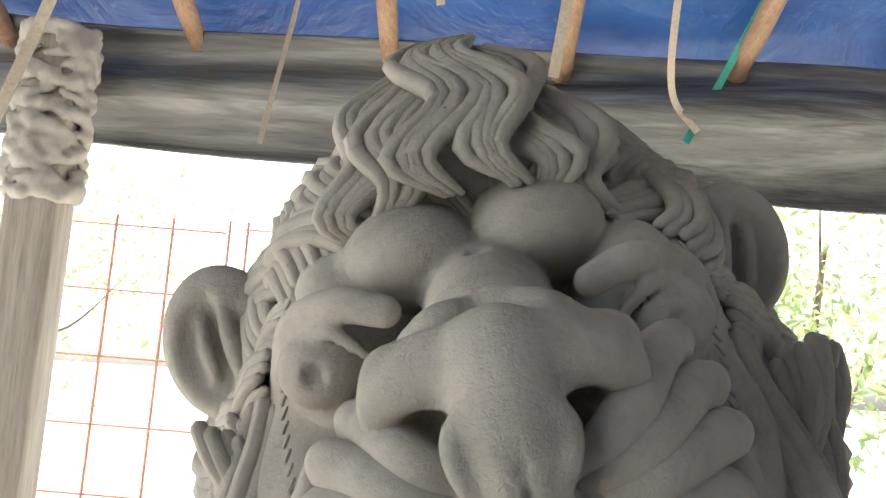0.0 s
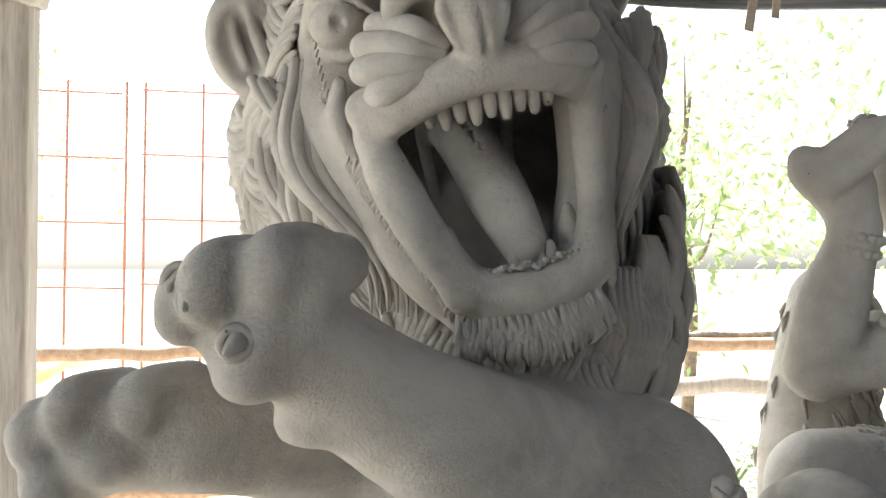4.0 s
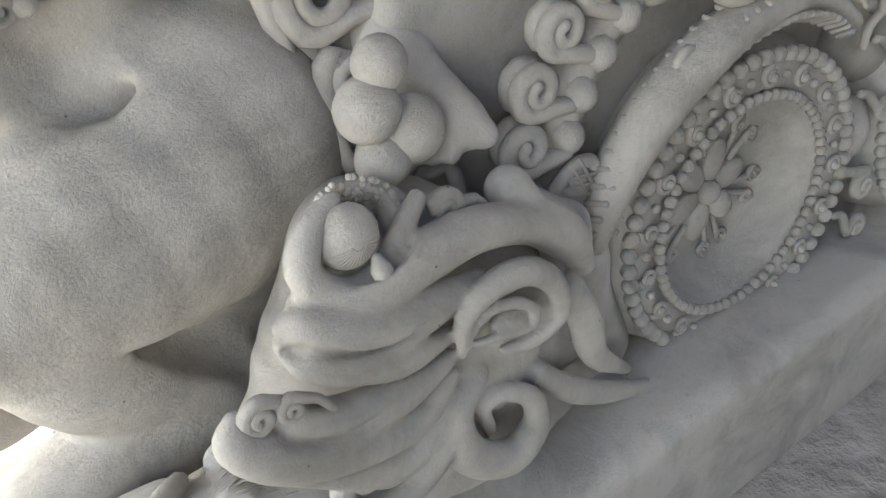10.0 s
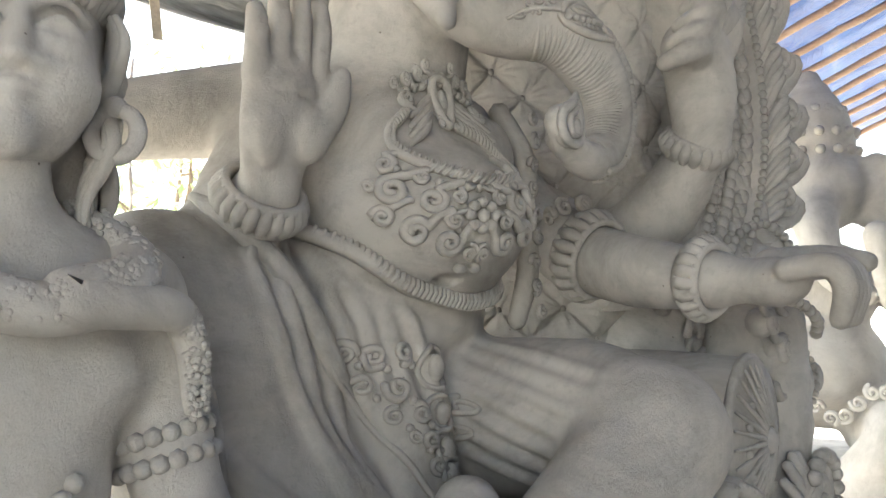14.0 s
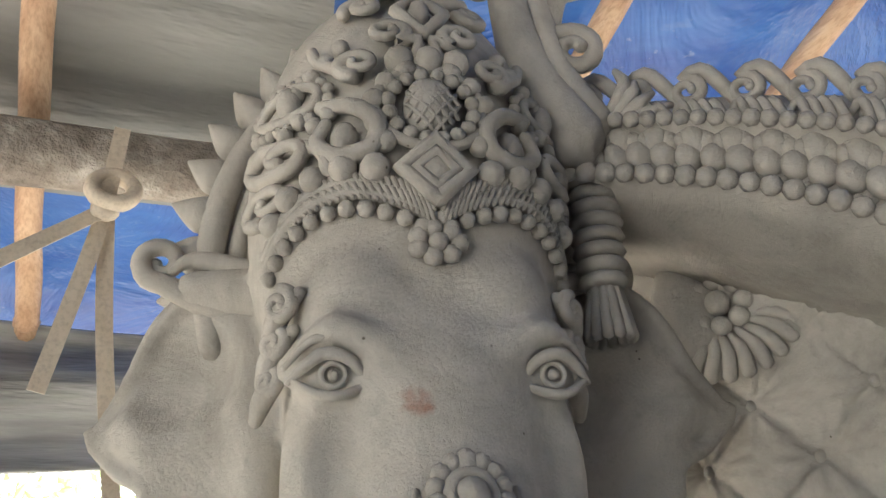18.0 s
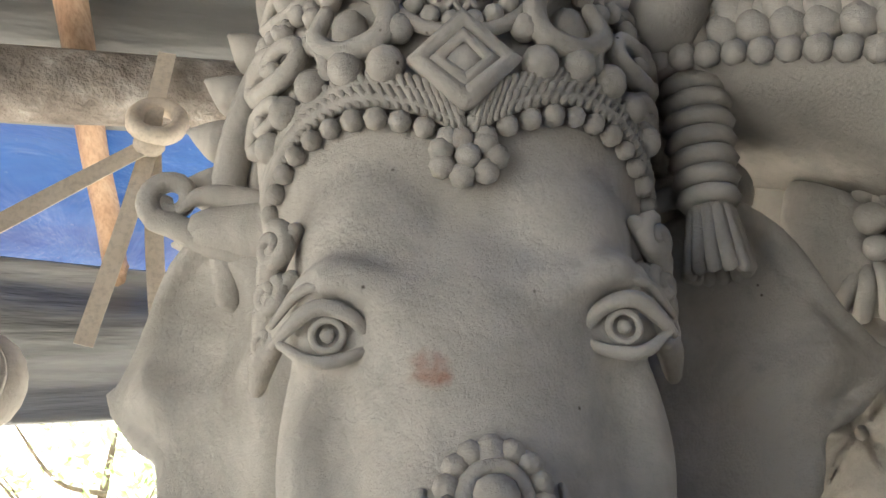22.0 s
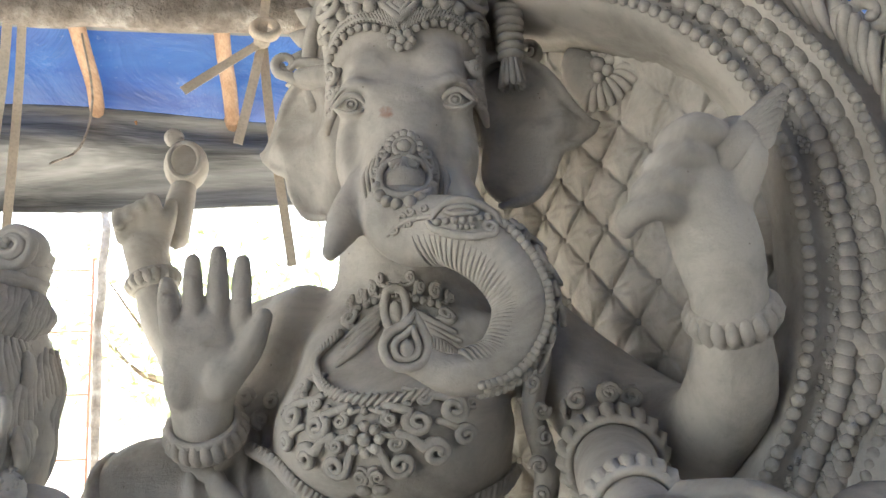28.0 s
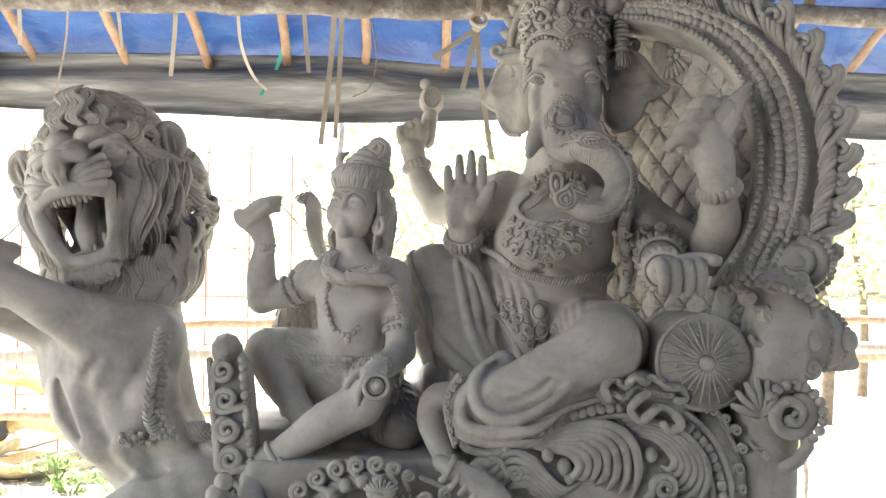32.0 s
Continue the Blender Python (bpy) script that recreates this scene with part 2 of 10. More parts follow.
    def make(self, name, material, base=None, parent=None, label="", smooth=True):
        v, f = self.arrays()
        base = vec(base if base is not None else (0, 0, 0))
        me = bpy.data.meshes.new(name)
        me.vertices.add(len(v))
        me.vertices.foreach_set("co", (v - base).astype(np.float32).ravel())
        me.loops.add(f.size)
        me.loops.foreach_set("vertex_index", f.astype(np.int32).ravel())
        me.polygons.add(len(f))
        me.polygons.foreach_set("loop_start", np.arange(0, f.size, 4, dtype=np.int32))
        me.polygons.foreach_set("use_smooth", np.full(len(f), smooth))
        me.update(calc_edges=True)
        me.materials.append(material)
        ob = new(name, me)
        if parent is None:
            ob.location = base
        else:
            ob.parent = parent
            ob.location = base - vec(parent.location)
        if label:
            ob["label"] = label
        return ob


def surface(tree, p, way, lift=0.0):
    """Where a ray from p along way meets a skin, raised a little above it."""
    hit, normal, _, _ = tree.ray_cast(Vector(p), Vector(unit(way)))
    if hit is None:
        near = tree.find_nearest(Vector(p))
        hit, normal = near[0], near[1]
    return vec(hit) - unit(way) * lift


def on_skin(tree, place, way, lift=0.0):
    """A frame whose drawings are laid onto a skin, seen along way."""
    def laid(a, b, c=0.0):
        return surface(tree, place(a, b, 0.0) - unit(way) * 0.3, way, lift + c)
    return laid


def empty(name, at, label, category, group="", kind=""):
    ob = new(name)
    ob.location = at
    return tagged(ob, label, category, group, kind)


def quad_box(lo, hi):
    x0, y0, z0 = lo
    x1, y1, z1 = hi
    v = [(x0, y0, z0), (x1, y0, z0), (x1, y1, z0), (x0, y1, z0), (x0, y0, z1), (x1, y0, z1), (x1, y1, z1), (x0, y1, z1)]
    f = [(0, 3, 2, 1), (4, 5, 6, 7), (0, 1, 5, 4), (1, 2, 6, 5), (2, 3, 7, 6), (3, 0, 4, 7)]
    return np.array(v, float), np.array(f)


# ---- materials ----
def shader(name, rough=0.8, metal=0.0, spec=0.4):
    m = bpy.data.materials.new(name)
    m.use_nodes = True
    nt = m.node_tree
    b = nt.nodes["Principled BSDF"]
    b.inputs["Roughness"].default_value = rough
    b.inputs["Metallic"].default_value = metal
    b.inputs["Specular IOR Level"].default_value = spec
    return m, nt, b


def noise_node(nt, scale, detail=4.0, rough=0.6, stretch=None, coord="Object", warp=0.0):
    tc = nt.nodes.new("ShaderNodeTexCoord")
    n = nt.nodes.new("ShaderNodeTexNoise")
    n.inputs["Scale"].default_value, n.inputs["Detail"].default_value, n.inputs["Roughness"].default_value = scale, detail, rough
    n.inputs["Distortion"].default_value = warp
    if stretch:
        mp = nt.nodes.new("ShaderNodeMapping")
        mp.inputs["Scale"].default_value = stretch
        nt.links.new(tc.outputs[coord], mp.inputs["Vector"])
        nt.links.new(mp.outputs["Vector"], n.inputs["Vector"])
    else:
        nt.links.new(tc.outputs[coord], n.inputs["Vector"])
    return n.outputs["Fac"]


def ramp(nt, fac, stops):
    r = nt.nodes.new("ShaderNodeValToRGB")
    el = r.color_ramp.elements
    while len(el) < len(stops):
        el.new(0.5)
    for e, (at, colour) in zip(el, stops):
        e.position = at
        e.color = (*colour, 1) if len(colour) == 3 else colour
    nt.links.new(fac, r.inputs["Fac"])
    return r.outputs["Color"]


def mix(nt, fac, a, b, how="MIX"):
    m = nt.nodes.new("ShaderNodeMix")
    m.data_type, m.blend_type = "RGBA", how
    for sock, value in ((m.inputs["Factor"], fac), (m.inputs["A"], a), (m.inputs["B"], b)):
        if hasattr(value, "is_output"):
            nt.links.new(value, sock)
        else:
            sock.default_value = value if np.isscalar(value) else (*value, 1)
    return m.outputs["Result"]


def bump(nt, b, height, strength=0.3, dist=0.005, after=None):
    n = nt.nodes.new("ShaderNodeBump")
    n.inputs["Strength"].default_value, n.inputs["Distance"].default_value = strength, dist
    nt.links.new(height, n.inputs["Height"])
    if after is not None:
        nt.links.new(after, n.inputs["Normal"])
    nt.links.new(n.outputs["Normal"], b.inputs["Normal"])
    return n.outputs["Normal"]


def clay_material(name, light, dark, stain):
    """Dry, unpainted modelling clay: cloudy colour, damp patches, tool marks and pin holes."""
    m, nt, b = shader(name, 0.82, spec=0.25)
    c = ramp(nt, noise_node(nt, 5.0, 6, 0.68, warp=0.5), [(0.34, dark), (0.58, light)])
    c = mix(nt, ramp(nt, noise_node(nt, 1.7, 6, 0.7, warp=0.6), [(0.52, (0, 0, 0)), (0.72, (0.55, 0.55, 0.55))]), c, stain)
    c = mix(nt, ramp(nt, noise_node(nt, 60.0, 3, 0.6), [(0.22, (0.3, 0.3, 0.3)), (0.42, (0, 0, 0))]), c, tuple(v * 0.74 for v in dark))
    pits = nt.nodes.new("ShaderNodeTexVoronoi")
    pits.inputs["Scale"].default_value = 42.0
    tc = nt.nodes.new("ShaderNodeTexCoord")
    nt.links.new(tc.outputs["Object"], pits.inputs["Vector"])
    hole = ramp(nt, pits.outputs["Distance"], [(0.035, (1, 1, 1)), (0.075, (0, 0, 0))])
    some = ramp(nt, pits.outputs["Color"], [(0.78, (0, 0, 0)), (0.8, (1, 1, 1))])
    hole = mix(nt, 1.0, hole, some, "MULTIPLY")
    c = mix(nt, hole, c, (0.12, 0.1, 0.085))
    nt.links.new(c, b.inputs["Base Color"])
    first = bump(nt, b, noise_node(nt, 13.0, 6, 0.6, warp=0.4), 0.34, 0.010)
    strokes = bump(nt, b, noise_node(nt, 75.0, 4, 0.65, (1.0, 0.8, 0.6), warp=1.2), 0.30, 0.0028, first)
    worn = bump(nt, b, ramp(nt, noise_node(nt, 38.0, 5, 0.75, warp=0.8), [(0.30, (0, 0, 0)), (0.40, (1, 1, 1))]), 0.22, 0.0022, strokes)
    bump(nt, b, noise_node(nt, 260.0, 5, 0.75), 0.8, 0.0021, worn)
    nt.links.new(ramp(nt, noise_node(nt, 3.0, 4), [(0.3, (0.7, 0.7, 0.7)), (0.7, (0.9, 0.9, 0.9))]), b.inputs["Roughness"])
    return m


def plain(name, stops, scale=6.0, rough=0.7, metal=0.0, bumps=0.2, fine=60.0, stretch=None, dist=0.004, spec=0.4, warp=0.0, vary=0.0):
    """A cloudy coloured surface with grain and fine relief."""
    m, nt, b = shader(name, rough, metal, spec)
    c = ramp(nt, noise_node(nt, scale, 5, 0.62, stretch, warp=warp), stops)
    c = mix(nt, ramp(nt, noise_node(nt, fine, 3, 0.6, stretch), [(0.3, (0.35, 0.35, 0.35)), (0.55, (0, 0, 0))]), c, tuple(v * 0.5 for v in stops[0][1]))
    if vary:
        info = nt.nodes.new("ShaderNodeObjectInfo")
        geo = nt.nodes.new("ShaderNodeNewGeometry")
        add = nt.nodes.new("ShaderNodeMath")
        add.operation = "ADD"
        nt.links.new(info.outputs["Random"], add.inputs[0])
        nt.links.new(geo.outputs["Random Per Island"], add.inputs[1])
        c = mix(nt, 1.0, c, ramp(nt, add.outputs[0], [(0.1, (1 - vary,) * 3), (0.9, (1.0,) * 3)]), "MULTIPLY")
    nt.links.new(c, b.inputs["Base Color"])
    bump(nt, b, noise_node(nt, fine, 4, 0.6, stretch), bumps, dist)
    return m


CLAY = clay_material("dry_clay", (0.505, 0.474, 0.424), (0.313, 0.292, 0.259), (0.335, 0.298, 0.256))
CLAY_PALE = clay_material("pale_clay", (0.585, 0.554, 0.503), (0.414, 0.387, 0.347), (0.42, 0.38, 0.335))
EARTH = plain("dusty_earth", [(0.3, (0.31, 0.275, 0.24)), (0.55, (0.45, 0.42, 0.385)), (0.75, (0.57, 0.545, 0.51))], 2.2, 0.95, bumps=0.8, fine=22.0, dist=0.03, spec=0.1)
RUBBLE = plain("clay_rubble", [(0.3, (0.34, 0.285, 0.24)), (0.7, (0.55, 0.495, 0.44))], 30.0, 0.95, bumps=0.5, fine=120.0, spec=0.1, vary=0.5)
BAMBOO = plain("bamboo", [(0.3, (0.38, 0.22, 0.13)), (0.6, (0.55, 0.38, 0.25)), (0.8, (0.62, 0.48, 0.34))], 5.0, 0.55, bumps=0.25, fine=40.0, stretch=(6, 0.6, 6), vary=0.25)
BARK = plain("grey_log", [(0.3, (0.2, 0.17, 0.145)), (0.55, (0.36, 0.32, 0.28)), (0.75, (0.6, 0.57, 0.53))], 14.0, 0.95, bumps=1.0, fine=34.0, dist=0.02, spec=0.1)
TIMBER = plain("weathered_timber", [(0.3, (0.36, 0.31, 0.26)), (0.7, (0.56, 0.52, 0.47))], 6.0, 0.85, bumps=0.3, fine=30.0, stretch=(8, 8, 0.5), spec=0.2)
STRAP = plain("cream_strap", [(0.3, (0.52, 0.43, 0.33)), (0.7, (0.68, 0.60, 0.49))], 9.0, 0.6, bumps=0.15, fine=160.0)
GREEN_STRAP = plain("green_strap", [(0.3, (0.07, 0.46, 0.36)), (0.7, (0.12, 0.56, 0.45))], 9.0, 0.5, bumps=0.1, fine=160.0)
ROPE = plain("orange_twine", [(0.3, (0.35, 0.16, 0.07)), (0.7, (0.5, 0.26, 0.12))], 20.0, 0.9)
RUST = plain("rusty_steel", [(0.3, (0.36, 0.16, 0.10)), (0.7, (0.5, 0.27, 0.19))], 12.0, 0.8, metal=0.2)
BLACK_SHEET = plain("black_plastic_sheet", [(0.3, (0.020, 0.020, 0.021)), (0.6, (0.045, 0.044, 0.043)), (0.8, (0.13, 0.12, 0.11))], 3.2, 0.33, bumps=0.5, fine=7.0, stretch=(0.5, 2, 3), dist=0.03, spec=0.6, warp=0.8)
# dark plastic; the pale streaks are gloss highlights put into the base colour
EAVE_SHEET = plain("grey_plastic_painted_sheen", [(0.32, (0.04, 0.04, 0.04)), (0.5, (0.17, 0.17, 0.168)), (0.68, (0.44, 0.435, 0.425))], 2.2, 0.27, bumps=0.5, fine=7.0, stretch=(0.35, 2, 3), dist=0.03, spec=0.6, warp=0.8)
GREY_SHEET = plain("grey_plastic_sheet", [(0.3, (0.16, 0.16, 0.16)), (0.6, (0.26, 0.26, 0.25)), (0.8, (0.36, 0.35, 0.34))], 1.6, 0.4, bumps=0.5, fine=6.0, stretch=(0.5, 2, 3), dist=0.03, spec=0.5)
YELLOW = plain("yellowed_fibre_mould", [(0.3, (0.55, 0.34, 0.10)), (0.55, (0.70, 0.58, 0.36)), (0.75, (0.80, 0.78, 0.72))], 4.0, 0.6, bumps=0.3, fine=30.0)
LEAF = plain("leaf", [(0.3, (0.08, 0.15, 0.04)), (0.7, (0.17, 0.27, 0.08))], 5.0, 0.45, vary=0.4)
thin = LEAF.node_tree.nodes.new("ShaderNodeBsdfTranslucent")
thin.inputs["Color"].default_value = (0.42, 0.50, 0.24, 1)
both = LEAF.node_tree.nodes.new("ShaderNodeMixShader")
both.inputs["Fac"].default_value = 0.5
LEAF.node_tree.links.new(LEAF.node_tree.nodes["Principled BSDF"].outputs["BSDF"], both.inputs[1])
LEAF.node_tree.links.new(thin.outputs["BSDF"], both.inputs[2])
LEAF.node_tree.links.new(both.outputs["Shader"], LEAF.node_tree.nodes["Material Output"].inputs["Surface"])
DRY_LEAF = plain("dry_leaf", [(0.3, (0.48, 0.38, 0.30)), (0.7, (0.70, 0.62, 0.53))], 9.0, 0.85, vary=0.6)
WOOD_BARK = plain("tree_bark", [(0.3, (0.14, 0.10, 0.07)), (0.7, (0.28, 0.22, 0.16))], 9.0, 0.95, bumps=0.8, fine=30.0, dist=0.02, spec=0.1)


def tarp_material():
    """Blue woven sheet, faded and dusty in cloudy patches, that lets some daylight through."""
    m, nt, b = shader("blue_tarpaulin", 0.38, spec=0.5)
    c = ramp(nt, noise_node(nt, 1.3, 6, 0.68, (0.7, 1.6, 1.6), warp=0.5), [(0.3, (0.006, 0.018, 0.07)), (0.44, (0.012, 0.06, 0.26)), (0.60, (0.035, 0.12, 0.36)), (0.80, (0.24, 0.29, 0.38))])
    c = mix(nt, ramp(nt, noise_node(nt, 45.0, 3), [(0.66, (0, 0, 0)), (0.76, (0.25, 0.25, 0.25))]), c, (0.4, 0.42, 0.45))
    nt.links.new(c, b.inputs["Base Color"])
    first = bump(nt, b, noise_node(nt, 3.0, 5, 0.6, warp=1.0), 0.6, 0.06)
    bump(nt, b, noise_node(nt, 120.0, 2), 0.15, 0.002, first)
    tr = nt.nodes.new("ShaderNodeBsdfTranslucent")
    nt.links.new(c, tr.inputs["Color"])
    mx = nt.nodes.new("ShaderNodeMixShader")
    mx.inputs["Fac"].default_value = 0.03
    nt.links.new(b.outputs["BSDF"], mx.inputs[1])
    nt.links.new(tr.outputs["BSDF"], mx.inputs[2])
    nt.links.new(mx.outputs["Shader"], nt.nodes["Material Output"].inputs["Surface"])
    return m


TARP = tarp_material()


# ---- ground, shed and yard ----
def sheet(fn, nu, nv):
    """A grid of places fn(u, v) with u and v from 0 to 1."""
    v = np.array([fn(i / nu, j / nv) for i in range(nu + 1) for j in range(nv + 1)])
    i, j = np.meshgrid(np.arange(nu), np.arange(nv), indexing="ij")
    a = i * (nv + 1) + j
    return v, np.stack([a, a + nv + 1, a + nv + 2, a + 1], -1).reshape(-1, 4)


def ground_z(x, y):
    far = min(1.0, max(0.0, (math.hypot(x - 1, y - 0.5) - 1.0) / 4))
    return 0.05 + 0.02 * math.sin(x * 2.1 + 0.6) * math.sin(y * 1.7) + 0.05 * far * noise.noise(Vector((x * 0.7, y * 0.7, 3)))


def spread(t):
    s = 2 * t - 1
    return (6 * s + 394 * s ** 5)


g = Form().add(*sheet(lambda u, v: (spread(u) + 1, spread(v) + 1, ground_z(spread(u) + 1, spread(v) + 1)), 150, 150))
ground = tagged(g.make("ground", EARTH), "dusty pale earth yard strewn with rubble and leaves", "ground", kind="structure")

PLINTH_Z = 0.29
pl = Clay((-0.16, 0.02, -0.06), (2.65, 1.32, 0.36), 0.014)
pl.slab((1.24, 0.69, 0.1), (1.30, 0.475, 0.19), 0.03)
for k in range(26):
    pl.ball((random.uniform(-0.05, 2.5), random.choice((0.235, 0.25, 1.15)), random.uniform(0.0, 0.26)), random.uniform(0.02, 0.05), 0.03)
plinth = tagged(Form().clay(pl).make("plinth", CLAY, (1.24, 0.64, 0.0)), "rough grey clay-plastered slab under the sculpture group", "plinth")

# roof: the eave runs along x at the back, the sheet climbs towards the camera
EAVE_Y, EAVE_Z, SLOPE = 1.78, 2.44, 0.40


def roof_z(y):
    return EAVE_Z + (EAVE_Y - y) * SLOPE


def roof_point(u, v):
    x, y = -3.2 + 12.0 * u, 1.95 - 5.15 * v
    sag = 0.012 * math.sin(x * 7.1 + 1.0) * math.sin(v * 9) + 0.015 * noise.noise(Vector((x * 1.5, y * 1.5, 0)))
    return x, y, roof_z(y) + 0.065 + sag


def lining_point(u, v):
    x, y = -3.1 + 4.9 * u, 1.42 - 1.85 * v
    return x - 0.5 * v * u, y, roof_z(y) + 0.034 + 0.006 * math.sin(x * 4.1 + 5 * v) + 0.008 * noise.noise(Vector((x * 1.3, y * 2.2, 8)))


lining = Form().add(*sheet(lining_point, 60, 50)).make("grey_sheet", GREY_SHEET)
tagged(lining, "grey plastic sheet sagging under the blue tarpaulin", "plastic sheet")
roof_sheet = Form().add(*sheet(roof_point, 130, 110)).make("roof_sheet", TARP)
tagged(roof_sheet, "sagging faded blue tarpaulin stretched over bamboo rafters", "tarpaulin")


def eave_point(u, v):
    x = -3.2 + 12.0 * u
    w = 0.02 * math.sin(x * 5 + 4 * v) + 0.03 * noise.noise(Vector((x * 1.2, v * 2.2, 5)))
    fold = 0.03 * math.sin(v * 9.5 + 0.8 * math.sin(x * 1.1))
    return x, EAVE_Y - 0.12 + fold + w + 0.06 * v, 2.50 - 0.01 * min(x, 4.8) - (0.27 + 0.03 * math.sin(x * 2.3)) * v + 0.015 * math.sin(x * 3.1)


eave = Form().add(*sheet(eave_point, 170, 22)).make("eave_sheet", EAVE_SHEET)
eave.modifiers.new("thick", "SOLIDIFY").thickness = 0.006
tagged(eave, "dark grey plastic sheet with painted sheen streaks, hanging in folds along the eave", "plastic sheet")


# added sheet behind the walk, never in view, that holds back front light
def light_block(name, a, b, high):
    def at(u, v):
        p = vec(a) + (vec(b) - vec(a)) * u
        n = unit(np.cross(vec(b) - vec(a), (0, 0, 1)))
        return p + n * (0.05 * math.sin(u * 34 + v * 3) + 0.03 * noise.noise(Vector((u * 9, v * 5, 2)))) + np.array([0, 0, high(p) * v])
    ob = Form().add(*sheet(at, 60, 16)).make(name, BLACK_SHEET)
    tagged(ob, "added black sheet, out of view, that blocks light from the front", "plastic sheet", kind="structure")


# its two ends set how much light comes in from the south corners
light_block("light_block_south", (-1.9, -3.2, 0.0), (6.2, -3.2, 0.0), lambda p: roof_z(p[1]) + 0.05)


def rod(name, a, b, r0, r1, material, wob=0.01, knots=0.0, sides=10, label="", category="", group=""):
    """A pole with joints or lumps along it."""
    a, b = vec(a), vec(b)
    n = max(6, int(np.linalg.norm(b - a) / 0.12))
    pts, rad = [], []
    for k in range(n + 1):
        t = k / n
        pts.append(a + (b - a) * t + np.array([random.uniform(-wob, wob) for _ in range(3)]))
        rad.append((r0 + (r1 - r0) * t) * (1 + random.uniform(-knots, knots)))
    f = Form().tube(pts, rad, sides=sides, step=3)
    if name == "rafter":
        for k in range(1, n, 3):
            d = unit(b - a)
            f.tube([pts[k] - d * 0.006, pts[k], pts[k] + d * 0.006], [rad[k] * 1.02, rad[k] * 1.16, rad[k] * 1.02], sides=sides, step=2)
    return tagged(f.make(name, material, a), label, category, group)


for k in range(30):
    x = -2.9 + 0.385 * k + random.uniform(-0.05, 0.05)
    lean = random.uniform(-0.12, 0.12)
    rod("rafter", (x, 1.80, roof_z(1.80) + 0.0), (x + lean, -3.2, roof_z(-3.2) + 0.0), 0.021, 0.026, BAMBOO, 0.004, 0.03, 9,
        "split orange-brown bamboo rafter under the tarpaulin", "bamboo rafter", "roof rafters")
for y, r in ((1.22, 0.046), (-0.42, 0.05)):
    rod("roof_beam", (-3.2, y, roof_z(y) - 0.075), (8.6, y + 0.03, roof_z(y) - 0.07), r, r * 0.95, BARK, 0.008, 0.1, 14,
        "rough grey-barked log beam carrying the rafters", "roof beam", "roof beams")

post = empty("shed_post", (-0.80, 1.58, 0.0), "weathered square timber post with a cloth-wrapped top", "post")
pf = Clay((-0.92, 1.46, -0.05), (-0.68, 1.70, 2.5), 0.012)
pf.slab((-0.80, 1.58, 1.2), (0.052, 0.045, 1.25), 0.008)
Form().clay(pf).make("timber", TIMBER, (-0.80, 1.58, 0.0), post)
wrap_clay = Clay((-0.95, 1.43, 2.0), (-0.65, 1.73, 2.5), 0.006)
for k in range(210):
    a, z = random.uniform(0, 6.28), random.uniform(2.1, 2.44)
    o = vec((-0.80 + 0.056 * math.cos(a), 1.58 + 0.05 * math.sin(a), z))
    d = np.array([-math.sin(a), math.cos(a), random.uniform(-0.5, 0.5)]) * random.uniform(0.015, 0.04)
    wrap_clay.limb([o - d, o + 0.012 * np.array([math.cos(a), math.sin(a), 0]), o + d], [random.uniform(0.004, 0.008), random.uniform(0.008, 0.016), 0.005], 0.006)
Form().clay(wrap_clay).make("cloth_wrap", CLAY_PALE, (-0.80, 1.58, 2.12), post, "frayed pale cloth wound round the post")
for x, y, r in ((4.6, 1.75, 0.05), (-2.9, 1.6, 0.05), (3.9, -0.42, 0.05), (-2.9, -0.42, 0.05)):
    rod("shed_pole", (x, y, 0.0), (x, y, roof_z(y) - 0.02), r, r * 0.9, BARK, 0.008, 0.08, 12, "rough round wooden pole holding up the shed roof", "pole", "shed poles")


# ---- the roaring lion ----
E0, LR, LF = vec((0.035, 0.835, 1.90)), unit((0.977, -0.062, 0.204)), unit((-0.016, -0.975, -0.219))
LR = unit(LR - LF * (LR @ LF))
LU = np.cross(LF, LR) * (1 if np.cross(LF, LR)[2] > 0 else -1)
LION_TURN = np.column_stack([LR, LF, LU])


def hd(x, y, z):
    """Lion's head: to its left cheek, out of the face, and up, from between the ears."""
    return E0 + x * LR + y * LF + z * LU


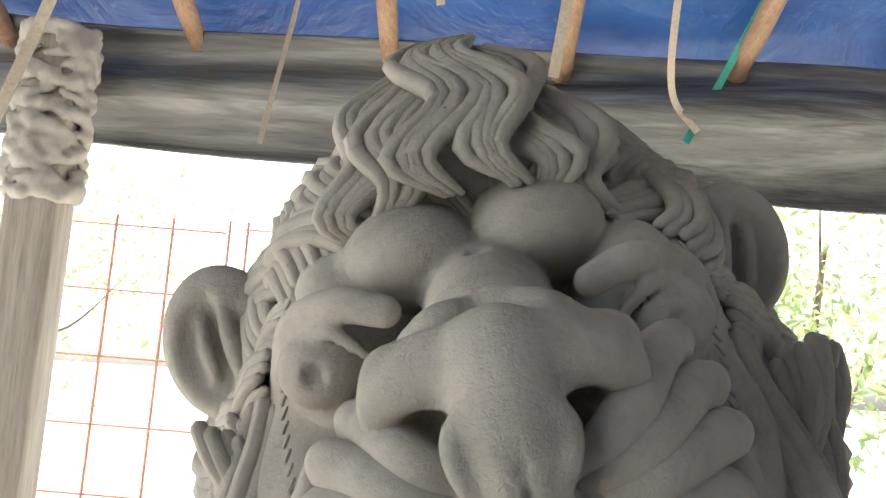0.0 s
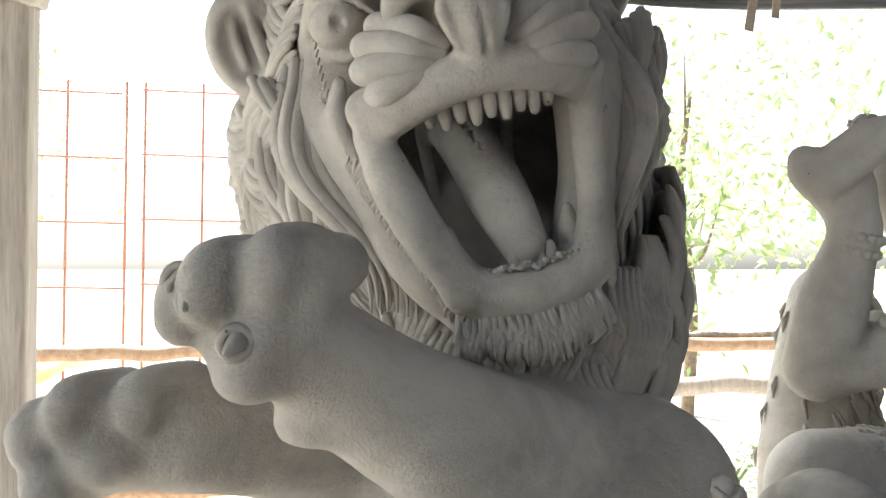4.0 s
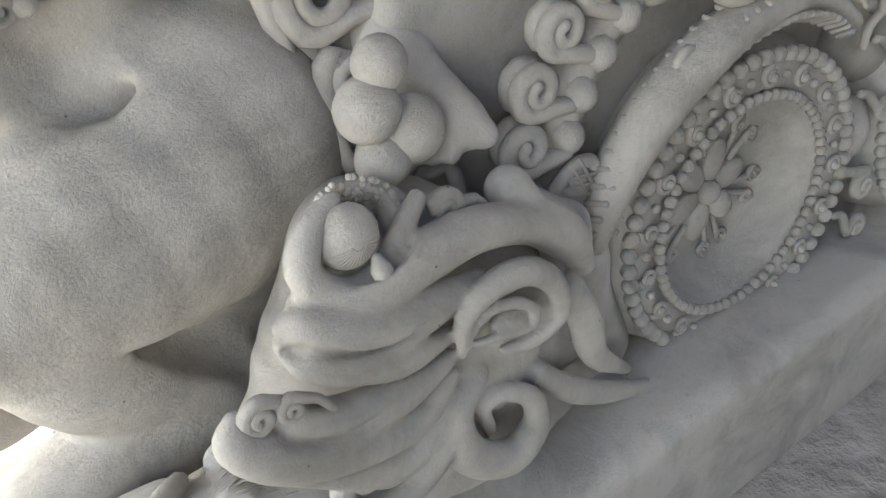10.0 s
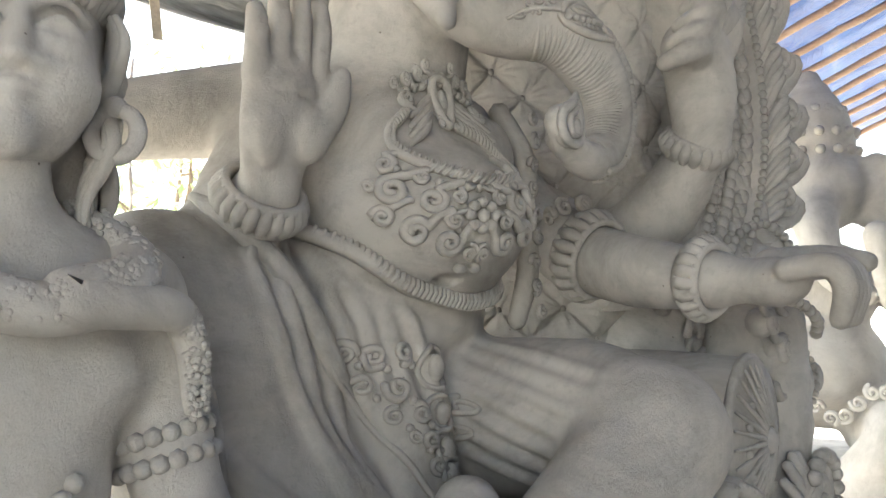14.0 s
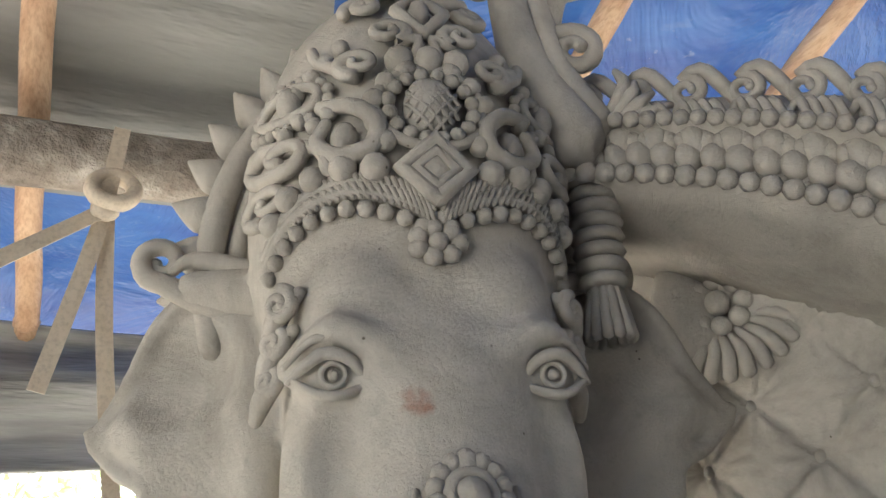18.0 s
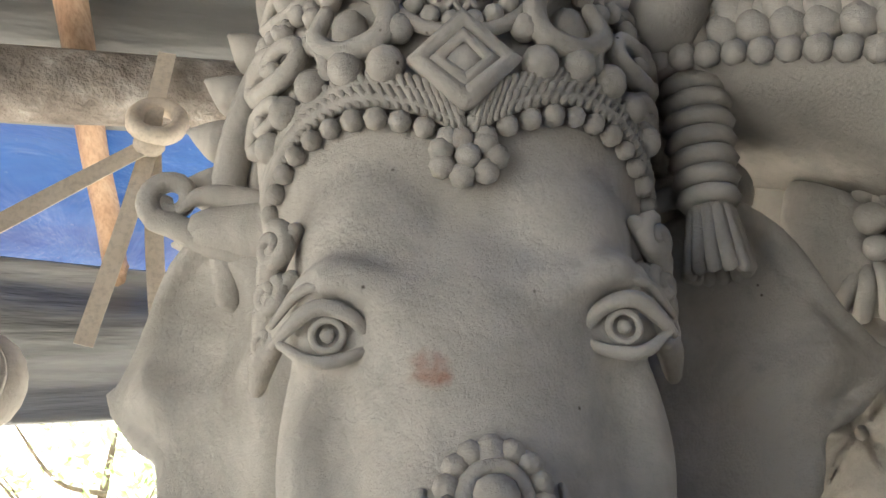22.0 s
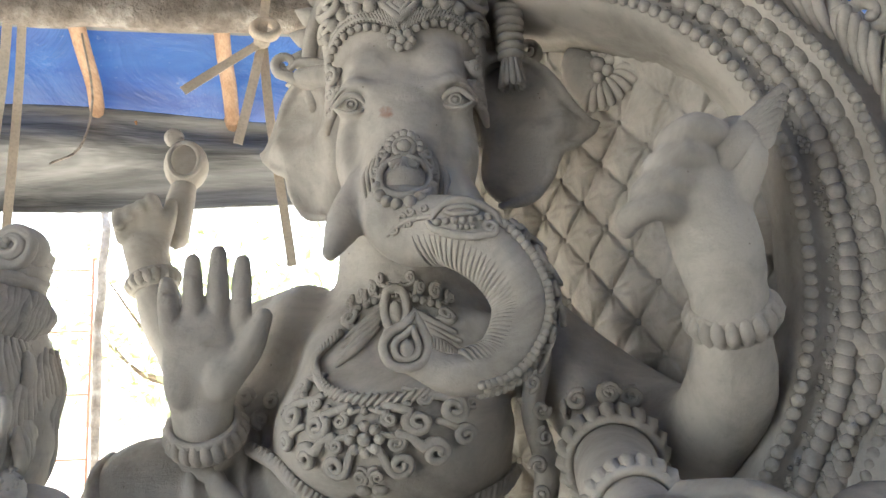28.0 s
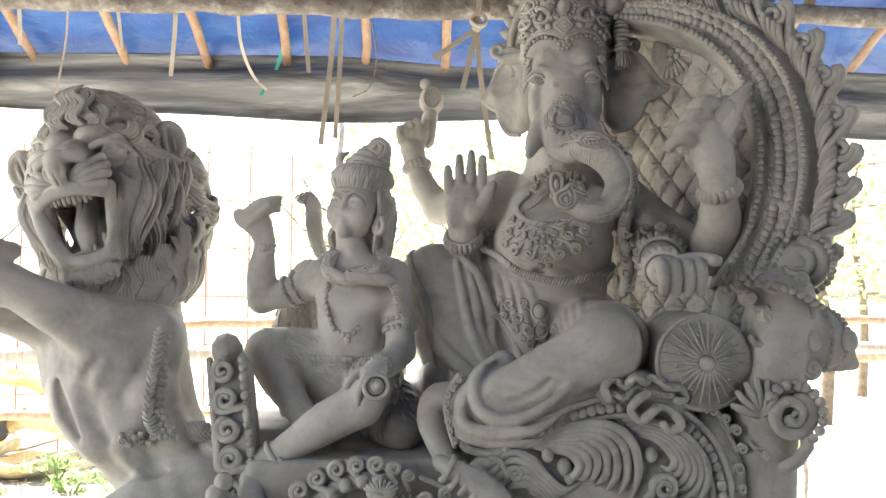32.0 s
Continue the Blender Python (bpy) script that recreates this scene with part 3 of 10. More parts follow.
def lion():
    body = Clay((-0.48, 0.24, 0.2), (0.78, 1.32, 1.72), 0.0085)
    body.limb([(0.11, 0.88, 1.62), (0.13, 0.80, 1.34), (0.16, 0.75, 1.12), (0.235, 0.73, 0.95), (0.35, 0.72, 0.78), (0.44, 0.72, 0.62)], [0.15, 0.20, 0.22, 0.19, 0.17, 0.18], 0.03, smooth=4)
    body.ball((0.42, 0.74, 0.62), (0.2, 0.24, 0.22), 0.06)
    body.limb([(0.05, 0.66, 1.2), (0.06, 0.62, 1.06), (0.14, 0.58, 0.94)], [0.08, 0.09, 0.07], 0.08, smooth=3)
    # rib and flank muscles
    for x, y, z, r in ((0.30, 0.57, 1.08, 0.09), (0.25, 0.56, 0.97, 0.07), (0.38, 0.58, 0.93, 0.07), (0.16, 0.55, 1.17, 0.08)):
        body.ball((x, y, z), r, 0.06)
    body.ball((0.125, 0.84, 1.47), (0.205, 0.165, 0.13), 0.05)
    # near hind leg: thigh over a folded calf, long foot with knuckled toes
    body.limb([(0.46, 0.57, 0.73), (0.32, 0.515, 0.705), (0.215, 0.495, 0.695)], [0.165, 0.125, 0.078], 0.04, smooth=3)
    body.limb([(0.215, 0.505, 0.66), (0.27, 0.525, 0.57), (0.36, 0.55, 0.485), (0.41, 0.57, 0.42)], [0.076, 0.086, 0.080, 0.07], 0.03, smooth=4)
    body.limb([(0.295, 0.440, 0.628), (0.331, 0.450, 0.595), (0.373, 0.462, 0.556), (0.416, 0.475, 0.510), (0.432, 0.485, 0.466)], [0.008, 0.026, 0.034, 0.034, 0.022], 0.004, cut=True, smooth=4)
    body.limb([(0.40, 0.56, 0.42), (0.28, 0.535, 0.425), (0.16, 0.52, 0.405), (0.10, 0.515, 0.375)], [0.075, 0.066, 0.058, 0.045], 0.03, smooth=4)
    near_toes = ((-0.004, 0.556), (0.030, 0.508), (0.092, 0.464), (-0.004, 0.605))
    for x, y in near_toes:
        body.limb([(0.26 + 0.3 * x, 0.53 + 0.25 * (y - 0.52), 0.455), (0.13 + 0.6 * x, 0.52 + 0.75 * (y - 0.52), 0.418), (x + 0.045, y + 0.003, 0.385), (x + 0.018, y, 0.345), (x + 0.006, y - 0.002, 0.312)], [0.018, 0.020, 0.026, 0.023, 0.020], 0.007, smooth=4)
    # far hind leg
    body.limb([(0.40, 0.92, 0.66), (0.28, 0.96, 0.68), (0.185, 0.96, 0.685)], [0.155, 0.12, 0.08], 0.05, smooth=3)
    body.limb([(0.19, 0.96, 0.65), (0.27, 0.95, 0.53), (0.35, 0.94, 0.37)], [0.076, 0.074, 0.062], 0.05, smooth=3)
    body.limb([(0.35, 0.94, 0.37), (0.22, 0.95, 0.375), (0.12, 0.955, 0.355)], [0.06, 0.056, 0.042], 0.04, smooth=3)
    far_toes = ((0.066, 0.885), (0.016, 0.925), (-0.012, 0.975), (0.0, 1.03))
    for x, y in far_toes:
        body.limb([(0.16 + 0.4 * x, 0.95 + 0.6 * (y - 0.95), 0.392), (x + 0.045, y, 0.378), (x + 0.018, y, 0.342), (x + 0.006, y, 0.312)], [0.020, 0.026, 0.023, 0.019], 0.007, smooth=3)
    # near foreleg, raised, with its paw
    body.limb([(0.26, 0.66, 1.24), (0.14, 0.59, 1.285), (-0.02, 0.49, 1.375), (-0.118, 0.425, 1.45)], [0.13, 0.105, 0.072, 0.056], 0.05, smooth=4)
    body.ball((0.29, 0.60, 1.22), (0.09, 0.06, 0.12), 0.05)
    body.limb([(0.24, 0.545, 1.20), (0.12, 0.52, 1.245), (0.0, 0.46, 1.325)], [0.03, 0.035, 0.02], 0.04, smooth=3)
    body.limb([(0.20, 0.56, 1.34), (0.05, 0.475, 1.395), (-0.08, 0.40, 1.455)], [0.02, 0.022, 0.012], 0.03, smooth=3)
    body.ball((-0.155, 0.40, 1.478), (0.062, 0.05, 0.056), 0.025)
    for x, y, z in ((-0.192, 0.372, 1.512), (-0.142, 0.372, 1.524), (-0.215, 0.395, 1.495), (-0.112, 0.392, 1.515)):
        body.limb([(x + 0.022, y + 0.05, z + 0.012), (x, y, z + 0.006), (x - 0.006, y - 0.012, z - 0.016)], [0.03, 0.029, 0.023], 0.006, smooth=3)
    body.ball((-0.155, 0.365, 1.467), (0.029, 0.022, 0.027), 0.008)
    body.ball((-0.165, 0.375, 1.432), (0.03, 0.03, 0.025), 0.02)
    body.ball((-0.119, 0.445, 1.378), (0.03, 0.03, 0.022), 0.02)
    # far foreleg
    body.limb([(0.05, 0.80, 1.25), (-0.06, 0.72, 1.28), (-0.16, 0.63, 1.325), (-0.255, 0.565, 1.348)], [0.12, 0.09, 0.066, 0.060], 0.05, smooth=4)
    body.ball((-0.32, 0.545, 1.352), (0.062, 0.05, 0.058), 0.025)
    for x, y, z in ((-0.345, 0.525, 1.382), (-0.28, 0.525, 1.388), (-0.382, 0.535, 1.358), (-0.365, 0.525, 1.312)):
        body.limb([(x + 0.035, y + 0.04, z + 0.006), (x, y, z + 0.004), (x - 0.004, y - 0.014, z - 0.012)], [0.032, 0.031, 0.024], 0.006, smooth=3)
    body.ball((-0.318, 0.505, 1.335), (0.032, 0.02, 0.026), 0.012)
    # skin folds at the armpit and long muscles down the flank
    for rows, r in (([(0.24, 0.52, 1.17), (0.20, 0.535, 1.05), (0.24, 0.545, 0.92), (0.31, 0.55, 0.82)], (0.02, 0.035, 0.04, 0.02)), ([(0.07, 0.56, 1.18), (0.10, 0.555, 1.05), (0.17, 0.56, 0.92)], (0.012, 0.03, 0.015)), ([(0.33, 0.55, 1.2), (0.31, 0.545, 1.1), (0.33, 0.555, 1.0)], (0.012, 0.025, 0.012)),
                    ([(-0.06, 0.65, 1.22), (-0.045, 0.64, 1.13), (-0.02, 0.63, 1.05)], (0.01, 0.022, 0.01)), ([(-0.1, 0.69, 1.22), (-0.07, 0.68, 1.12), (-0.05, 0.67, 1.04)], (0.01, 0.02, 0.008))):
        body.limb(rows, r, 0.03, smooth=4)

    for rows in ([(0.16, 0.475, 1.19), (0.11, 0.488, 1.12), (0.13, 0.497, 1.03), (0.19, 0.508, 0.95)], [(0.02, 0.56, 1.12), (0.05, 0.54, 1.03), (0.10, 0.535, 0.95)], [(0.26, 0.50, 0.90), (0.33, 0.495, 0.845), (0.43, 0.50, 0.82)]):
        body.limb(rows, [0.006] + [0.018] * (len(rows) - 2) + [0.006], 0.03, cut=True, smooth=4)
    head = Clay(E0 - (0.45, 0.52, 0.62), E0 + (0.52, 0.27, 0.30), 0.0043)
    t = LION_TURN

    def egg(x, y, z, r, k=0.03, cut=False):
        head.ball(hd(x, y, z), r, k, t, cut)

    def arm(rows, radii, k=0.02, cut=False, n=4):
        head.limb([hd(*q) for q in rows], radii, k, cut, smooth=n)
    egg(0, -0.04, 0.07, (0.165, 0.15, 0.135), 0.03)
    egg(0, -0.05, -0.13, (0.225, 0.17, 0.20), 0.06)
    egg(0.02, -0.07, -0.34, (0.22, 0.15, 0.22), 0.08)
    egg(0, 0.05, 0.04, (0.155, 0.125, 0.11), 0.03)
    # forehead: two full swellings with a deep cleft, and the flatter ones beside them
    egg(-0.052, 0.172, 0.050, (0.056, 0.068, 0.041), 0.004)
    egg(0.046, 0.166, 0.056, (0.056, 0.064, 0.043), 0.002)
    egg(0.112, 0.152, 0.018, (0.040, 0.066, 0.035), 0.002)
    egg(-0.118, 0.135, 0.030, (0.040, 0.070, 0.032), 0.018)
    # bridge and body of the muzzle, cheeks drawn back to the jaw
    head.limb([hd(0, 0.20, 0.006), hd(0, 0.28, -0.004), hd(0, 0.345, -0.020)], [0.050, 0.048, 0.046], 0.007, smooth=3)
    egg(0, 0.285, -0.085, (0.098, 0.085, 0.055), 0.012)
    for s in (-1, 1):
        egg(s * 0.115, 0.125, -0.07, (0.078, 0.10, 0.10), 0.03)
        arm([(s * 0.150, 0.16, -0.07), (s * 0.152, 0.225, -0.14), (s * 0.125, 0.285, -0.23), (s * 0.085, 0.335, -0.31), (0.01 + s * 0.05, 0.345, -0.355)], [0.045, 0.044, 0.036, 0.032, 0.034], 0.02)
        # outer brow folding over the eye, eyeball with a drilled pupil, lids
        arm([(s * 0.072, 0.262, 0.018), (s * 0.105, 0.250, 0.026), (s * 0.145, 0.218, 0.012), (s * 0.168, 0.185, -0.030)], [0.012, 0.014, 0.014, 0.012], 0.008)
        egg(s * 0.122, 0.240, -0.022, (0.036, 0.030, 0.028), 0.006, True)
        egg(s * 0.128, 0.228, -0.020, (0.034, 0.038, 0.031), 0.002)
        arm([(s * 0.088, 0.254, -0.014), (s * 0.118, 0.254, 0.010), (s * 0.155, 0.220, -0.008)], [0.004, 0.006, 0.005], 0.004)
        arm([(s * 0.090, 0.248, -0.040), (s * 0.122, 0.244, -0.058), (s * 0.157, 0.212, -0.044)], [0.004, 0.007, 0.005], 0.006)
        head.ball(hd(s * 0.128, 0.268, -0.019), 0.0105, 0.002, None, True)
        # folds of the cheek running down to the jaw
        arm([(s * 0.165, 0.205, -0.075), (s * 0.178, 0.222, -0.12), (s * 0.160, 0.265, -0.19)], [0.010, 0.016, 0.008], 0.018)
        arm([(s * 0.140, 0.262, -0.085), (s * 0.150, 0.275, -0.13), (s * 0.130, 0.312, -0.205)], [0.008, 0.014, 0.008], 0.014)
        arm([(s * 0.156, 0.246, -0.10), (s * 0.158, 0.262, -0.15), (s * 0.140, 0.292, -0.20)], [0.003, 0.006, 0.003], 0.006, True)
        # nose wing rolling down and in round the nostril
        arm([(s * 0.030, 0.392, -0.006), (s * 0.060, 0.380, -0.012), (s * 0.070, 0.368, -0.030), (s * 0.060, 0.372, -0.048), (s * 0.040, 0.388, -0.056)], [0.018, 0.018, 0.014, 0.010, 0.007], 0.008)
        egg(s * 0.042, 0.352, -0.036, (0.034, 0.030, 0.030), 0.010)
    # pad of the nose, its shield down to the lip, nostrils and crease
    head.limb([hd(-0.060, 0.372, -0.006), hd(-0.03, 0.386, 0.0), hd(0, 0.384, 0.002), hd(0.03, 0.382, 0.0), hd(0.064, 0.362, -0.006)], [0.019, 0.021, 0.021, 0.021, 0.019], 0.006, smooth=4)
    head.limb([hd(0, 0.392, -0.004), hd(0.001, 0.412, -0.030), hd(0.002, 0.414, -0.055), hd(0.003, 0.404, -0.078)], [0.034, 0.030, 0.027, 0.023], 0.006, smooth=4)
    for s in (-1, 1):
        egg(s * 0.043, 0.402, -0.036, (0.0185, 0.042, 0.0145), 0.003, True)
        arm([(s * 0.032, 0.418, -0.040), (s * 0.046, 0.402, -0.046), (s * 0.058, 0.380, -0.052)], [0.007, 0.006, 0.003], 0.004, True)
        arm([(s * 0.018, 0.424, -0.018), (s * 0.029, 0.424, -0.030), (s * 0.028, 0.428, -0.048), (s * 0.020, 0.424, -0.070)], [0.005, 0.007, 0.007, 0.005], 0.006)
        arm([(s * 0.052, 0.352, 0.010), (s * 0.030, 0.362, 0.020), (s * 0.010, 0.350, 0.024)], [0.006, 0.011, 0.007], 0.006)
    egg(0.006, 0.345, 0.024, (0.018, 0.016, 0.012), 0.006)
    arm([(0.002, 0.443, -0.030), (0.004, 0.441, -0.052), (0.006, 0.428, -0.080)], [0.0015, 0.003, 0.004], 0.003, True)
    arm([(-0.006, 0.236, 0.082), (-0.004, 0.236, 0.055), (0.0, 0.268, 0.026)], [0.004, 0.006, 0.004], 0.006, True)
    # upper lip
    head.limb([hd(-0.116, 0.352, -0.118), hd(-0.06, 0.386, -0.108), hd(0.0, 0.398, -0.096), hd(0.06, 0.384, -0.104), hd(0.118, 0.340, -0.118)], [0.024, 0.024, 0.022, 0.024, 0.024], 0.010, smooth=4)
    # open mouth, then the flat bands of the jaw and the chin
    head.limb([hd(0.002, 0.365, -0.172), hd(0.006, 0.37, -0.225), hd(0.016, 0.37, -0.268)], [0.078, 0.070, 0.052], 0.012, True, smooth=3)
    egg(0.0, 0.27, -0.205, (0.088, 0.16, 0.080), 0.012, True)
    head.limb([hd(-0.118, 0.352, -0.148), hd(-0.06, 0.392, -0.122), hd(0.0, 0.404, -0.110), hd(0.06, 0.390, -0.116), hd(0.116, 0.345, -0.140)], [0.014, 0.013, 0.012, 0.013, 0.014], 0.010, smooth=4)
    head.limb([hd(-0.117, 0.350, -0.148), hd(-0.104, 0.366, -0.20), hd(-0.082, 0.380, -0.26), hd(-0.052, 0.388, -0.318)], [0.020, 0.026, 0.025, 0.024], 0.010, smooth=4)
    head.limb([hd(0.117, 0.342, -0.145), hd(0.110, 0.352, -0.20), hd(0.102, 0.366, -0.26), hd(0.086, 0.380, -0.318)], [0.018, 0.018, 0.017, 0.020], 0.010, smooth=4)
    head.limb([hd(-0.052, 0.388, -0.322), hd(0.016, 0.398, -0.334), hd(0.084, 0.380, -0.322)], [0.025, 0.026, 0.025], 0.012, smooth=4)
    egg(0.014, 0.360, -0.358, (0.082, 0.050, 0.036), 0.02)
    # tongue with its groove, folds at the back of the palate
    arm([(-0.020, 0.17, -0.150), (-0.004, 0.25, -0.190), (0.008, 0.33, -0.240), (0.020, 0.372, -0.288)], [0.032, 0.034, 0.034, 0.026], 0.008)
    arm([(-0.012, 0.22, -0.142), (0.0, 0.29, -0.182), (0.014, 0.365, -0.240)], [0.003, 0.0045, 0.004], 0.004, True)
    for q in (-0.055, 0.058):
        arm([(q, 0.24, -0.135), (q * 0.95, 0.18, -0.18), (q * 0.9, 0.16, -0.26)], [0.008, 0.009, 0.008], 0.010)
    # ears
    for s, x, y, z in ((-1, 0.248, 0.07, -0.012), (1, 0.248, -0.005, -0.010)):
        head.ball(hd(s * x, y, z), (0.058, 0.03, 0.074), 0.015, t)
        head.ball(hd(s * (x + 0.004), y + 0.034, z - 0.004), (0.042, 0.03, 0.058), 0.008, t, True)
        arm([(s * (x - 0.022), y + 0.012, z - 0.05), (s * (x - 0.014), y + 0.02, z), (s * (x - 0.008), y + 0.016, z + 0.045)], [0.009, 0.010, 0.006], 0.008)
        arm([(s * (x + 0.01), y + 0.010, z - 0.03), (s * (x + 0.014), y + 0.012, z), (s * (x + 0.014), y + 0.010, z + 0.03)], [0.006, 0.007, 0.004], 0.008)

    f = Form().clay(body).clay(head)
    # fan of rolls from the nostril across the muzzle
    for s, ends in ((-1, ((0.090, 0.330, -0.036), (0.108, 0.345, -0.054), (0.114, 0.355, -0.078), (0.104, 0.362, -0.104))), (1, ((0.112, 0.296, -0.022), (0.126, 0.312, -0.048), (0.130, 0.332, -0.074), (0.118, 0.348, -0.104)))):
        for k, (x, y, z) in enumerate(ends):
            x0, z0 = 0.030 + 0.004 * k, -0.066 - 0.010 * k
            f.tube([hd(s * x0, 0.392, z0), hd(s * (x0 * 0.6 + x * 0.4), 0.396 - 0.1 * (0.37 - y), z0 * 0.6 + z * 0.4 + 0.004), hd(s * (x0 * 0.2 + x * 0.8), y + 0.026, z0 * 0.2 + z * 0.8 + 0.002), hd(s * x, y + 0.012, z)], [0.009, 0.0150, 0.0165, 0.0155], sides=16, step=6)
        for j in range(26):
            q = j / 25
            o = hd(s * (0.150 + 0.02 * math.sin(3 * q) - 0.03 * q), 0.205 + 0.11 * q, 0.03 - 0.23 * q)
            f.tube([o, o + s * LR * 0.004 - LU * 0.007 + LF * 0.003], [0.0013, 0.0018], sides=4, step=1)
    # teeth and fangs
    for k in range(-4, 5):
        x = 0.006 + k * 0.0155
        y = 0.388 - 3.0 * (x - 0.006) ** 2
        f.tube([hd(x, y, -0.112), hd(x, y + 0.002, -0.132), hd(x, y, -0.143 - 0.005 * (k % 2))], [0.0075, 0.008, 0.0055], sides=8, step=2)
    for k in range(4):
        x = 0.004 + 0.0135 * k
        f.tube([hd(x, 0.386, -0.315), hd(x, 0.388, -0.300), hd(x, 0.386, -0.288)], [0.0075, 0.0075, 0.005], sides=7, step=2)
    for k in range(40):
        f.bead(hd(-0.055 + 0.14 * k / 39, 0.404 - 3.0 * (0.14 * k / 39 - 0.07) ** 2 + random.uniform(-0.003, 0.003), -0.302 + random.uniform(-0.004, 0.004)), random.uniform(0.0022, 0.0042), 2)
    for x in (-0.058, 0.074):
        f.tube([hd(x, 0.352, -0.30), hd(x, 0.358, -0.275), hd(x, 0.362, -0.258)], [0.013, 0.011, 0.006], sides=9, step=3)
    # beard combed down from the chin, and short hair carved along both jaw bands
    for k in range(150):
        x = -0.066 + 0.156 * (k + random.uniform(0, 1)) / 150
        z = -0.338 - random.uniform(0, 0.022)
        y = 0.414 - 4.2 * (x - 0.014) ** 2
        e = 1.0 - 2.0 * abs(x - 0.014) / 0.2
        f.tube([hd(x, y - 0.004, z), hd(x * 1.04, y + 0.006, z - 0.016), hd(x * 1.08 + random.uniform(-0.005, 0.005), y + 0.004, z - 0.034), hd(x * 1.08 + random.uniform(-0.006, 0.006), y - 0.010, z - 0.036 - 0.024 * e)], [0.0025, 0.0048, 0.0042, 0.0015], sides=5, step=2)
    for s in (-1, 1):
        for k in range(70):
            q = k / 69
            x, y, z = (-0.132 + 0.072 * q, 0.352 + 0.046 * q, -0.165 - 0.175 * q) if s < 0 else (0.134 - 0.034 * q, 0.338 + 0.046 * q, -0.165 - 0.175 * q)
            for d in (0.0, 0.014, 0.028):
                j = random.uniform(-0.003, 0.003)
                f.tube([hd(x + s * d * 0.5, y - d + 0.004, z + j), hd(x + s * (0.004 + d * 0.5), y - 0.004 - d, z - 0.010 + j), hd(x + s * (0.003 + d * 0.5), y - 0.012 - d, z - 0.020 + j)], [0.0016, 0.0032, 0.0012], sides=4, step=1)
    # heavy wavy locks that hug the jaw on both sides and sweep down under the chin
    for s in (-1, 1):
        for k in range(10):
            w = k / 9
            ph = random.uniform(0, 6.28)
            for j in range(5):
                o = 0.013 * (j - 2)
                rows, rad = [], []
                for i in range(11):
                    q = i / 10
                    amp = 0.019 * math.sin(ph + 7.5 * q)
                    x = 0.185 + 0.085 * w - (0.055 + 0.055 * w) * q ** 1.6 + amp + o * 0.8
                    y = 0.205 - 0.15 * w + 0.13 * q * (1 - 0.6 * w) + 0.018 * math.sin(ph + 5 * q) - 0.05 * max(0, q - 0.75) + 0.004 * (j % 2)
                    z = -0.06 - 0.05 * w - (0.29 + 0.05 * w) * q + o * 0.4
                    rows.append(hd(s * x, y, z))
                    rad.append(0.0105 * (0.5 + 0.6 * math.sin(math.pi * min(1, q + 0.12))) * (1 - 0.7 * q ** 6))
                f.tube(rows, rad, sides=6, step=3)

    # mane: wavy locks of several strands that roll back from the hairline over the skull and neck
    def rim(a):
        """Hairline and outline of the mane, as distances from the middle, at an angle in degrees."""
        keys = ((-90, 0.34, 0.46), (-60, 0.27, 0.45), (-35, 0.225, 0.40), (-15, 0.205, 0.345), (14, 0.20, 0.25), (37, 0.195, 0.262), (60, 0.175, 0.272), (90, 0.165, 0.308))
        e = 90 - abs((a - 90 + 180) % 360 - 180)
        u = [k[0] for k in keys]
        return np.interp(e, u, [k[1] for k in keys]), np.interp(e, u, [k[2] for k in keys])

    def over(a, s, out=0.0):
        near, far = rim(a)
        far -= 0.03
        g = math.sin(min(1.0, s / 0.7) * math.pi / 2)
        r = near + (far - near) * g + out - max(0, s - 0.75) * 0.12
        y = 0.165 + 0.05 * max(0, -math.sin(math.radians(a))) - 0.37 * s
        return hd(r * math.cos(math.radians(a)), y, -0.08 + r * math.sin(math.radians(a)))

    def lock(a0, s0, ds, drift, sway, strands, width, lift):
        ph = random.uniform(0, 6.28)
        for j in range(strands):
            o = (j - (strands - 1) / 2) * width
            rows, rad = [], []
            for i in range(9):
                q = i / 8
                a = a0 + o * (1.1 - 0.45 * q) + drift * q + sway * math.sin(ph + 5.2 * q)
                s = s0 + ds * q
                rows.append(over(a, s, -0.012 + lift * math.sin(math.pi * min(1, 0.12 + q)) + 0.0035 * (j % 2) - 0.0025 * abs(j - (strands - 1) / 2)))
                rad.append(math.radians(width) * (0.2 + 0.17 * min(1, s / 0.5)) * random.uniform(0.72, 0.86) * (0.55 + 0.5 * math.sin(math.pi * min(1, q + 0.15))) * (1 - 0.75 * q ** 5))
            f.tube(rows, rad, sides=6, step=3)
    for row, (s0, ds, many) in enumerate(((-0.03, 0.36, 25), (0.10, 0.38, 27), (0.25, 0.38, 29), (0.41, 0.38, 30), (0.56, 0.36, 30), (0.70, 0.32, 28))):
        for k in range(many):
            a = (-90 + 360 * (k + 0.5 * (row % 2)) / many + random.uniform(-2, 2)) % 360
            e = math.sin(math.radians(a))
            side = 1 if 90 < a < 270 else -1
            lock(a, s0 + random.uniform(-0.03, 0.03), ds * random.uniform(0.85, 1.15), side * random.uniform(6, 20) * (0.4 + 0.6 * (1 - abs(e))), random.uniform(4, 8), 6, 360 / many / 5.2, random.uniform(0.012, 0.042))
